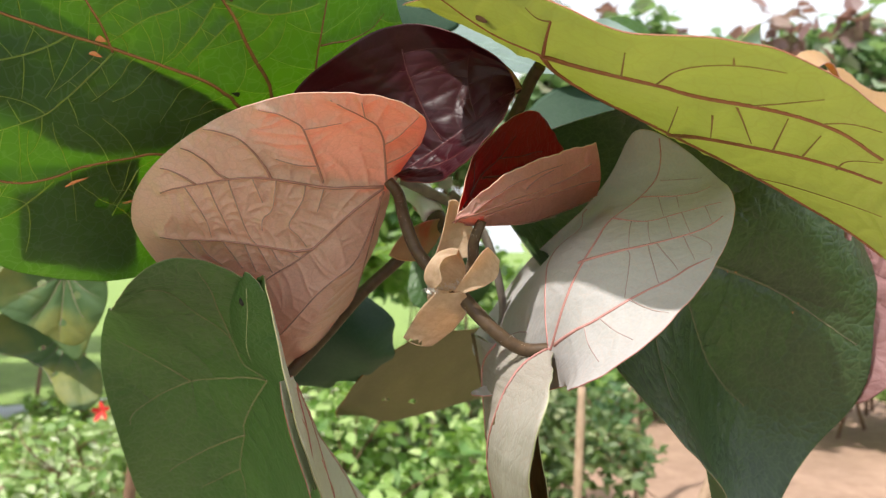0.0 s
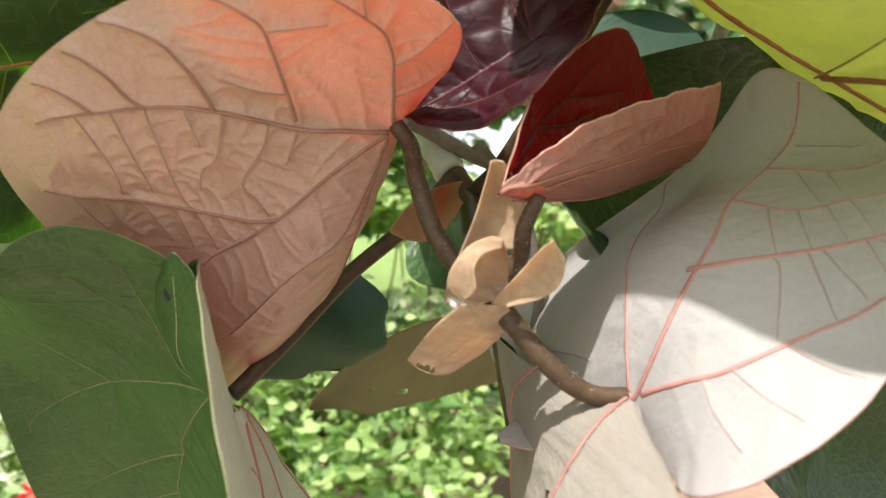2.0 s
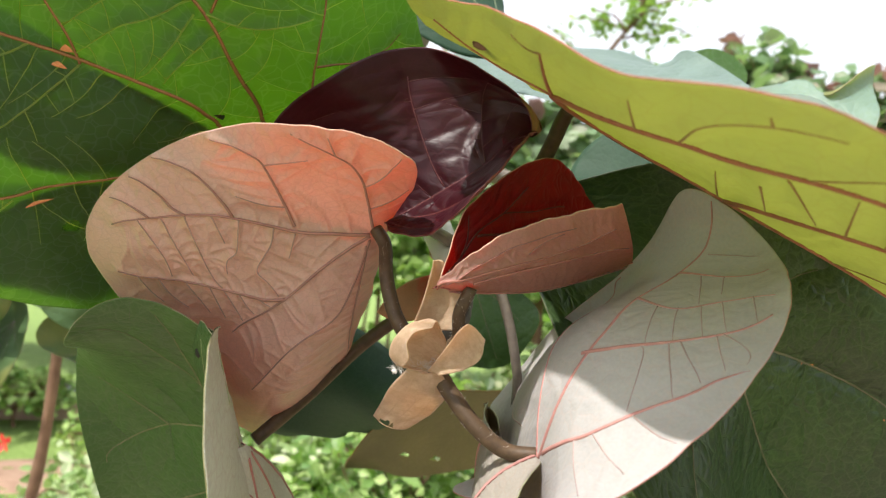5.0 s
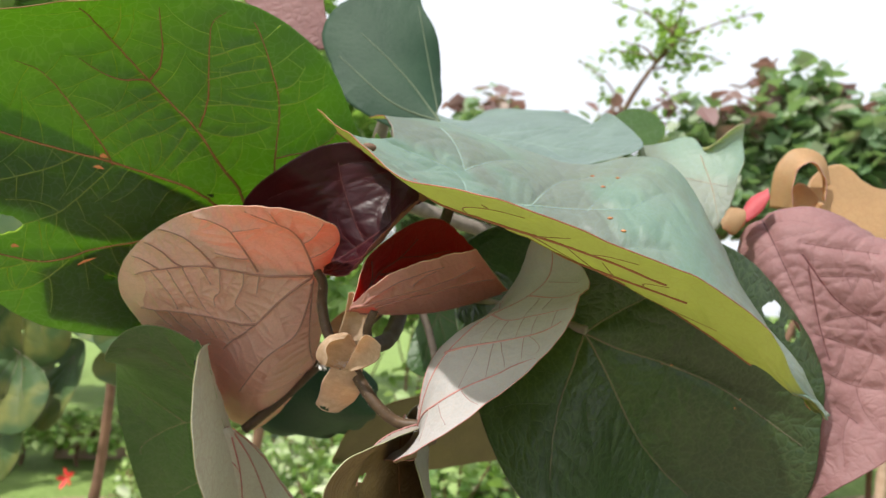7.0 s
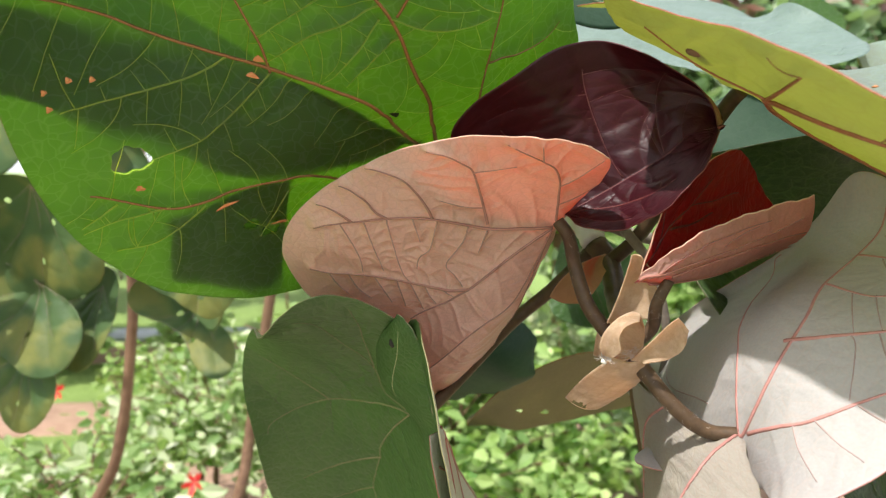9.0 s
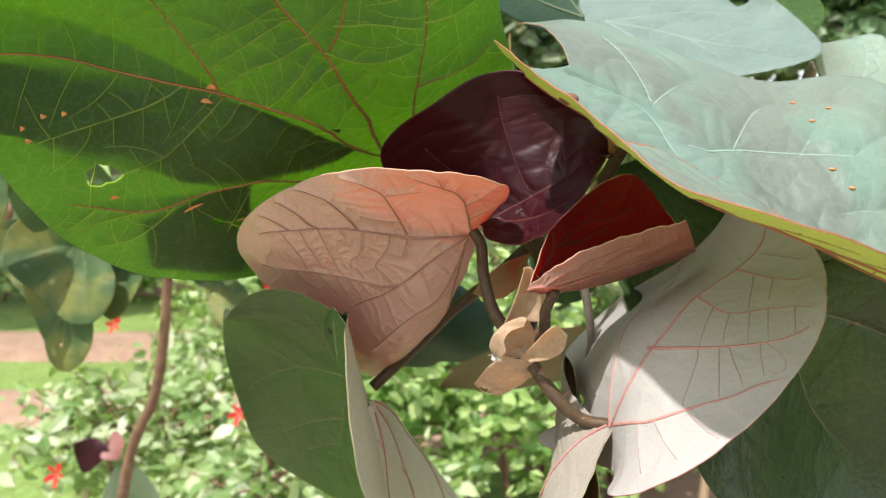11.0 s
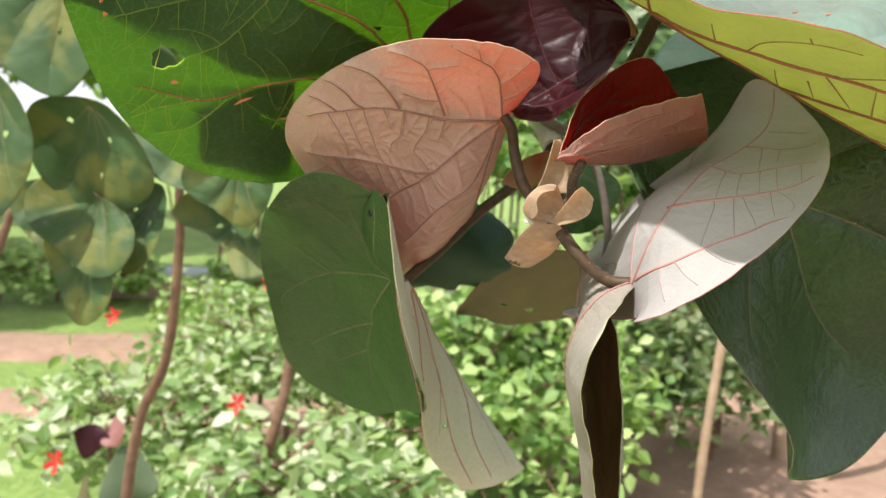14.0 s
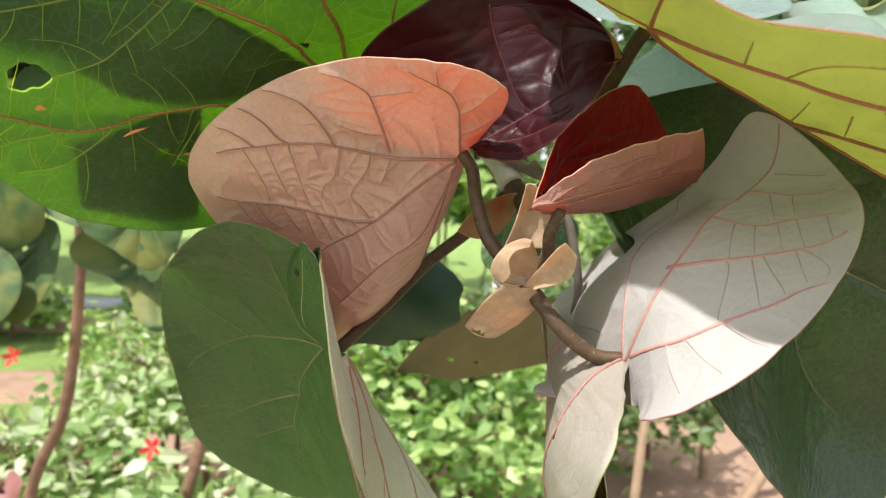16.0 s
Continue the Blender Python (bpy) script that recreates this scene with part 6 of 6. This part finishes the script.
def bush_spots(rng, centre, radii, twigs, per):
    """Leaf places along twigs that reach out from a middle; also the twigs."""
    spots, lines = [], []
    for _ in range(twigs):
        d = rng.normal(size=3)
        d[2] = abs(d[2]) * 0.8 - 0.15
        d /= np.linalg.norm(d)
        a = np.array(centre) + d * np.array(radii) * rng.uniform(0.05, 0.35)
        b = np.array(centre) + d * np.array(radii) * rng.uniform(0.7, 1.15)
        c = (a + b) / 2 + rng.normal(size=3) * 0.06
        line = smooth_line([a, c, b], 4)
        lines.append(line)
        t = rng.uniform(0.15, 1.0, per) ** 0.7
        k = t * (len(line) - 1)
        i = np.minimum(k.astype(int), len(line) - 2)
        spots.append(line[i] + (line[i + 1] - line[i]) * (k - i)[:, None] + rng.normal(size=(per, 3)) * 0.025)
    return np.concatenate(spots), lines


VARIEGATED = foliage_material("variegated_foliage", [(0.0, (0.11, 0.21, 0.06)), (0.3, (0.24, 0.35, 0.13)), (0.52, (0.32, 0.42, 0.18)), (0.78, (0.60, 0.65, 0.42)), (0.92, (0.66, 0.68, 0.52)), (1.0, (0.22, 0.33, 0.12))], (0.36, 0.52, 0.11))
FRESH = foliage_material("fresh_foliage", [(0.0, (0.09, 0.19, 0.05)), (0.5, (0.24, 0.35, 0.11)), (1.0, (0.50, 0.61, 0.26))], (0.35, 0.58, 0.08))
LEAFY = foliage_material("leafy_foliage", [(0.0, (0.07, 0.14, 0.04)), (0.5, (0.17, 0.26, 0.085)), (1.0, (0.38, 0.46, 0.20))], (0.28, 0.45, 0.07))
MUTED = foliage_material("muted_foliage", [(0.0, (0.05, 0.09, 0.03)), (0.5, (0.11, 0.17, 0.06)), (0.8, (0.20, 0.24, 0.11)), (1.0, (0.34, 0.36, 0.20))], (0.20, 0.32, 0.06))
DARKER = foliage_material("dark_foliage", [(0.0, (0.03, 0.08, 0.03)), (0.5, (0.07, 0.14, 0.05)), (1.0, (0.12, 0.20, 0.07))], (0.15, 0.30, 0.06))
DUSKY = foliage_material("dusky_foliage", [(0.0, (0.11, 0.20, 0.09)), (0.5, (0.22, 0.33, 0.18)), (0.72, (0.36, 0.43, 0.30)), (0.9, (0.26, 0.30, 0.20)), (1.0, (0.32, 0.21, 0.19))], (0.30, 0.46, 0.14))
RED_FLOWER = plain_material("red_petal", (0.60, 0.02, 0.03), (0.75, 0.05, 0.04), 80, rough=0.6)


def bush(name, centre, radii, twigs, per, size, mat, seed, label, category="shrub", stems=3, bark=BARK, wide=0.62):
    rng = np.random.default_rng(seed)
    thing = tagged(empty(name, (0, 0, 0)), label, category)
    spots, lines = bush_spots(rng, centre, radii, twigs, per)
    spots = spots[spots[:, 2] > 0.02]
    leaf_cloud("foliage", spots, size, mat, thing, seed, wide=wide)
    bm = bmesh.new()
    for line in lines[:: max(1, len(lines) // 40)]:
        tube_into(bm, line, np.linspace(0.005, 0.002, len(line)), 4)
    part("twig_mass", bm, bark, thing)["kind"] = "stuff"
    for k in range(stems):
        a = 2 * math.pi * k / stems + seed
        foot = (centre[0] + 0.25 * radii[0] * math.cos(a), centre[1] + 0.25 * radii[1] * math.sin(a), -0.03)
        stalk("stem", [foot, (centre[0] + 0.1 * math.cos(a), centre[1] + 0.1 * math.sin(a), centre[2] * 0.5), (centre[0] + 0.05 * math.cos(2 * a), centre[1], centre[2])], 0.016, 0.008, bark, thing, knots=0.08, sides=7, seed=seed)
    return thing


for i, (c, r, twigs, per, mat) in enumerate((
    ((-1.38, 1.98, 0.40), (0.40, 0.36, 0.30), 85, 14, VARIEGATED),
    ((-1.30, 2.75, 0.42), (0.50, 0.42, 0.34), 90, 15, VARIEGATED),
    ((-0.62, 1.75, 0.36), (0.42, 0.35, 0.34), 130, 16, VARIEGATED),
    ((-0.30, 2.35, 0.50), (0.62, 0.45, 0.55), 190, 18, FRESH),
    ((0.12, 2.90, 0.48), (0.45, 0.38, 0.48), 120, 16, MUTED),
    ((-0.75, 2.60, 0.55), (0.55, 0.40, 0.50), 150, 18, VARIEGATED),
    ((0.05, 3.05, 0.60), (0.80, 0.45, 0.62), 190, 18, MUTED),
    ((-2.10, 3.90, 0.26), (0.60, 0.30, 0.22), 80, 14, FRESH),
    ((0.62, 3.55, 0.42), (0.42, 0.40, 0.44), 110, 16, DARKER),
)):
    bush("garden_shrub", c, r, twigs, per, 0.055, mat, 20 + i, "leafy garden shrub with cream-edged leaves" if mat is VARIEGATED else "fresh green leafy garden shrub")

for i, (x, y, z) in enumerate(((-1.32, 1.56, 0.50), (-0.95, 1.85, 0.62), (-1.55, 2.10, 0.75), (-1.10, 2.35, 0.88))):
    flower = tagged(empty("red_flower", (0, 0, 0)), "small red flower on a garden shrub", "flower", group="red flowers")
    for k in range(5):
        bm = bmesh.new()
        a = 2 * math.pi * k / 5 + i
        mid = Vector((x, y, z))
        out = Vector((math.cos(a), 0.4 * math.sin(a) - 0.4, math.sin(a)))
        side = out.cross(Vector((0, 1, 0.2))).normalized()
        q = [mid, mid + out * 0.014 + side * 0.009, mid + out * 0.028 + side * 0.006, mid + out * 0.032, mid + out * 0.028 - side * 0.006, mid + out * 0.014 - side * 0.009]
        bm.faces.new([bm.verts.new(v) for v in q])
        part("petal", bm, RED_FLOWER, flower)

# saplings whose bare stems stand in the garden
sapling = tagged(empty("sapling"), "thin bare reddish sapling stem carrying a leafy top", "sapling")
stalk("stem", [(-0.72, 0.94, -0.02), (-0.6424, 0.9078, 0.8495), (-0.5767, 0.902, 1.0738), (-0.5588, 0.8995, 1.2408), (-0.5569, 0.8935, 1.3359), (-0.54, 0.88, 1.48)], 0.0088, 0.0055, BARK, sapling, knots=0.07)
for k, tip in enumerate(((-0.50, 0.84, 1.46), (-0.60, 0.90, 1.50))):
    stalk("twig", [(-0.5569, 0.8935, 1.3359 + 0.03 * k), ((-0.5569 + tip[0]) / 2, 0.88, 1.42), tip], 0.004, 0.002, BARK, sapling, seed=k)
stalk("branch", [(-0.825, 1.743, 0.47), (-0.75, 1.76, 0.52), (-0.6654, 1.7857, 0.5852)], 0.011, 0.007, BARK, shrub, "short side branch", knots=0.07)
sapling = tagged(empty("sapling"), "thin leaning dark sapling stem", "sapling")
stalk("stem", [(-1.20, 0.80, -0.02), (-1.0237, 0.9387, 0.9677), (-0.9996, 0.9622, 1.0512), (-0.9676, 0.9921, 1.1558), (-0.93, 1.02, 1.30)], 0.010, 0.007, BARK, sapling, knots=0.07)
stalk("twig", [(-0.9676, 0.9921, 1.1558), (-0.99, 1.00, 1.24), (-1.03, 1.0, 1.32)], 0.004, 0.002, BARK, sapling)
for pts, r in (([(0.99, 3.62, -0.03), (0.97, 3.63, 0.25), (0.95, 3.66, 0.60), (0.98, 3.7, 1.2)], 0.035), ([(1.10, 3.45, -0.03), (1.19, 3.48, 0.13), (1.35, 3.56, 0.45), (1.45, 3.7, 1.0)], 0.032), ([(0.42, 2.25, -0.03), (0.41, 2.25, 0.5), (0.43, 2.28, 0.98)], 0.018)):
    trunk = tagged(empty("tree_trunk"), "pale brown slender trunk on bare soil", "trunk")
    stalk("stem", pts, r, r * 0.7, plain_material("pale_bark", (0.30, 0.20, 0.13), (0.42, 0.30, 0.21), 40, rough=0.85, relief=0.6, depth=0.004), trunk, knots=0.08)
    stalk("limb", [pts[-1], (pts[-1][0] + 0.06, pts[-1][1], pts[-1][2] + 0.20), (pts[-1][0] + 0.16, pts[-1][1] + 0.03, pts[-1][2] + 0.36)], r * 0.5, r * 0.3, BARK, trunk, knots=0.08)


def heart(centre, facing, size, tilt=0.0):
    """The shape of a plain heart leaf, for seedlings."""
    n = Vector(facing).normalized()
    v = Vector((math.sin(tilt), 0, math.cos(tilt)))
    v = (v - n * v.dot(n)).normalized()
    u = v.cross(n)
    s = size * 1000
    return dict(centre=tuple(centre), across=tuple(u), along=tuple(v), rim_u=(0, s * 0.48, 0, 0, 0.02 * s, 0.03 * s, 0), rim_v=(0, 0, s * 0.5, 0.10 * s, 0, 0, -0.03 * s), rim_w=(0, 0, 0, 0.10 * s, 0, 0, 0.05 * s), cup=(-0.04 * s, 0, 0, 0, 0, 0), veins=[])


# a shaded leaf hanging behind the bracts
SHAPES["T"] = heart((0.0049, 0.5200, 1.3854), (-0.1, -0.9, 0.25), 0.066, 2.7)
SHAPES["T"]["veins"] = [[(0.0, -26.0), (1.0, 0.0), (2.0, 24.0)], [(0.0, -26.0), (-14.0, -8.0), (-20.0, 8.0)], [(0.0, -26.0), (13.0, -8.0), (21.0, 9.0)]]
leaf("leaf", "T", MID_TOP, DEEP_UNDER, OLIVE_VEIN, shrub, "shaded green leaf hanging behind the bracts", width=0.0004, gap=0.012, swell=0.0008, spread=0.004, fine=SHADE_NET, rings=40, around=160)
stalk("leaf_stalk", [(-0.0200, 0.4280, 1.4400), (-0.0100, 0.4800, 1.4300), (0.0049, 0.5160, 1.4114)], 0.0016, 0.0010, STALK, shrub)


seedling = tagged(empty("hibiscus_seedling"), "young hibiscus plant with maroon and grey-green leaves", "plant")
stalk("stem", [(-1.17, 1.60, -0.02), (-1.16, 1.60, 0.30), (-1.17, 1.58, 0.52), (-1.18, 1.57, 0.62)], 0.008, 0.004, BARK, seedling, knots=0.05)
for key, c, n, size, mat, tilt in (("s1", (-1.205, 1.545, 0.585), (0.5, -0.8, 0.2), 0.085, MAROON_TOP, 0.3), ("s2", (-1.15, 1.565, 0.60), (-0.2, -0.8, 0.5), 0.075, MAROON_UNDER, 2.6), ("s3", (-1.10, 1.56, 0.480), (0.3, -0.9, 0.1), 0.15, DEEP_UNDER, 2.9), ("s4", (-1.21, 1.53, 0.45), (-0.5, -0.8, 0.3), 0.07, OLIVE, 2.2), ("s5", (-1.16, 1.51, 0.35), (0.0, -0.6, 0.8), 0.13, DEEP_TOP, 2.9)):
    SHAPES[key] = heart(c, n, size, tilt)
    leaf("leaf", key, mat, DEEP_UNDER, DARK_VEIN, seedling, rings=10, around=48, label="curled maroon leaf" if mat is MAROON_TOP else "")
seedling = tagged(empty("hibiscus_seedling"), "low young plant with a dark green leaf", "plant")
stalk("stem", [(-1.27, 1.20, -0.02), (-1.26, 1.18, 0.30), (-1.22, 1.16, 0.60)], 0.007, 0.003, BARK, seedling, knots=0.05)
for key, c, n, size in (("s6", (-1.20, 1.14, 0.595), (0.1, -0.75, 0.65), 0.12), ("s7", (-1.33, 1.16, 0.55), (-0.4, -0.7, 0.6), 0.10)):
    SHAPES[key] = heart(c, n, size, 1.7)
    leaf("leaf", key, DEEP_TOP, DEEP_UNDER, DARK_VEIN, seedling, "dark green heart-shaped leaf", rings=10, around=48)


# taller hibiscus shrubs beyond, with dusky young leaves at their tips
PURPLE = foliage_material("dusky_purple_foliage", [(0.0, (0.20, 0.12, 0.12)), (0.5, (0.30, 0.18, 0.18)), (0.8, (0.34, 0.26, 0.21)), (1.0, (0.18, 0.22, 0.13))], (0.36, 0.18, 0.14))
for i, (c, r, twigs) in enumerate((((-1.35, 6.2, 2.35), (0.45, 0.40, 0.42), 60), ((-0.75, 6.0, 2.70), (0.42, 0.40, 0.48), 60), ((0.10, 6.2, 2.62), (0.50, 0.40, 0.42), 60), ((0.98, 6.0, 2.66), (0.42, 0.40, 0.50), 70), ((1.62, 6.1, 2.80), (0.48, 0.42, 0.62), 90), ((2.25, 6.0, 2.60), (0.50, 0.42, 0.60), 80), ((2.95, 6.3, 2.75), (0.55, 0.45, 0.55), 80), ((3.60, 6.2, 2.85), (0.55, 0.45, 0.60), 80))):
    tall = bush("hibiscus_shrub", (c[0], c[1], c[2] - 0.45), (1.15 * r[0], r[1], r[2] + 0.45), int(1.9 * twigs), 11, 0.155, DUSKY, 60 + i, "tall hibiscus shrub with green and dusky purple leaves", stems=4, wide=0.95)
    rng = np.random.default_rng(160 + i)
    turn = rng.uniform(0, 2 * math.pi, 4)
    tips = np.array(c) + np.stack([0.75 * r[0] * np.cos(turn), 0.75 * r[1] * np.sin(turn), rng.uniform(0.55, 1.0, 4) * r[2]], 1)
    leaf_cloud("young_leaves", np.concatenate([tip + rng.normal(size=(9, 3)) * 0.07 for tip in tips]), 0.17, PURPLE, tall, 260 + i, "dusky purple young leaves", wide=0.9)

tree = tagged(empty("small_tree"), "small-leaved tree branch against the pale sky", "tree")
rng = np.random.default_rng(5)
trunk_line = [(0.1, 6.4, -0.03), (0.0, 6.3, 1.2), (0.05, 6.2, 2.3), (0.3, 6.1, 3.1), (0.75, 6.0, 3.75)]
stalk("trunk", trunk_line, 0.06, 0.010, BARK, tree, knots=0.06)
spots = []
for k in range(26):
    t = rng.uniform(0.45, 1.0)
    line = smooth_line(trunk_line, 10)
    a = line[int(t * (len(line) - 1))]
    b = a + np.array([rng.normal() * 0.35, rng.normal() * 0.2, rng.uniform(-0.05, 0.4)])
    stalk("limb", [a, (a + b) / 2 + 0.05, b], 0.012, 0.004, BARK, tree, sides=5, seed=k)
    w = rng.uniform(0.2, 1, (26, 1))
    spots.append(a + (b - a) * w + rng.normal(size=(26, 3)) * 0.05)
leaf_cloud("crown", np.concatenate(spots), 0.085, FRESH, tree, 9)

# Low wall added in place of a distant house's wall and white sill.
garden_wall = tagged(empty("garden_wall"), "low pinkish plastered wall with a white coping, standing in for a distant house", "wall")
PLASTER = plain_material("pink_plaster", (0.42, 0.27, 0.21), (0.52, 0.35, 0.28), 9, rough=0.9, relief=0.3, depth=0.004)
WHITEWASH = plain_material("whitewash", (0.42, 0.45, 0.50), (0.52, 0.55, 0.58), 9, rough=0.8, relief=0.2, depth=0.002)


def block(bm, lo, hi, turn, at):
    made = bmesh.ops.create_cube(bm, size=1.0, matrix=Matrix.Translation(at) @ Matrix.Rotation(turn, 4, "Z") @ Matrix.Translation([(a + c) / 2 for a, c in zip(lo, hi)]) @ Matrix.Diagonal([c - a for a, c in zip(lo, hi)] + [1.0]))
    bmesh.ops.bevel(bm, geom=list({e for v in made["verts"] for e in v.link_edges}), offset=0.012, segments=2, affect="EDGES")


for name, lo, hi, mat in (("wall_body", (-0.9, -0.1, -0.05), (0.75, 0.1, 0.16), PLASTER), ("coping", (-0.94, -0.14, 0.16), (0.79, 0.14, 0.215), WHITEWASH)):
    bm = bmesh.new()
    block(bm, lo, hi, radians(28), (-3.15, 5.45, 0.0))
    part(name, bm, mat, garden_wall)

# hedges and trees that close the garden behind
for i in range(26):
    a = radians(-78 + 6.3 * i)
    d = 9.0 + 3.0 * math.sin(i * 2.1)
    c = (d * math.sin(a), d * math.cos(a), 0.75 + 0.3 * math.sin(i * 1.7))
    tall, middling = i < 10, i in (10, 11)
    if tall:
        c = (c[0], c[1], 2.3 + 0.3 * math.sin(i * 1.7))
    if middling:
        c = (c[0], c[1], 1.25)
    bush("hedge_tree", c, (1.3, 0.9, 2.1) if tall else (1.4, 0.8, 1.2) if middling else (1.1, 0.8, 0.9 + 0.3 * math.sin(i * 3.3)), 240 if tall else 190 if middling else 120, 14, 0.2 if tall else 0.16, (LEAFY if i < 10 else DARKER, FRESH, FRESH)[i % 3], 100 + i, "dense green garden tree in the distance", "tree", stems=2)
for i in (0, 1, 2, 3, 4, 6, 8, 9, 10, 11):
    x, y = -5.2 + 0.42 * i, 4.05 + 0.19 * i
    bush("crop_plant", (x, y, 0.22), (0.34, 0.28, 0.22), 50, 12, 0.07, FRESH, 200 + i, "low leafy green crop plant", "plant", stems=1)
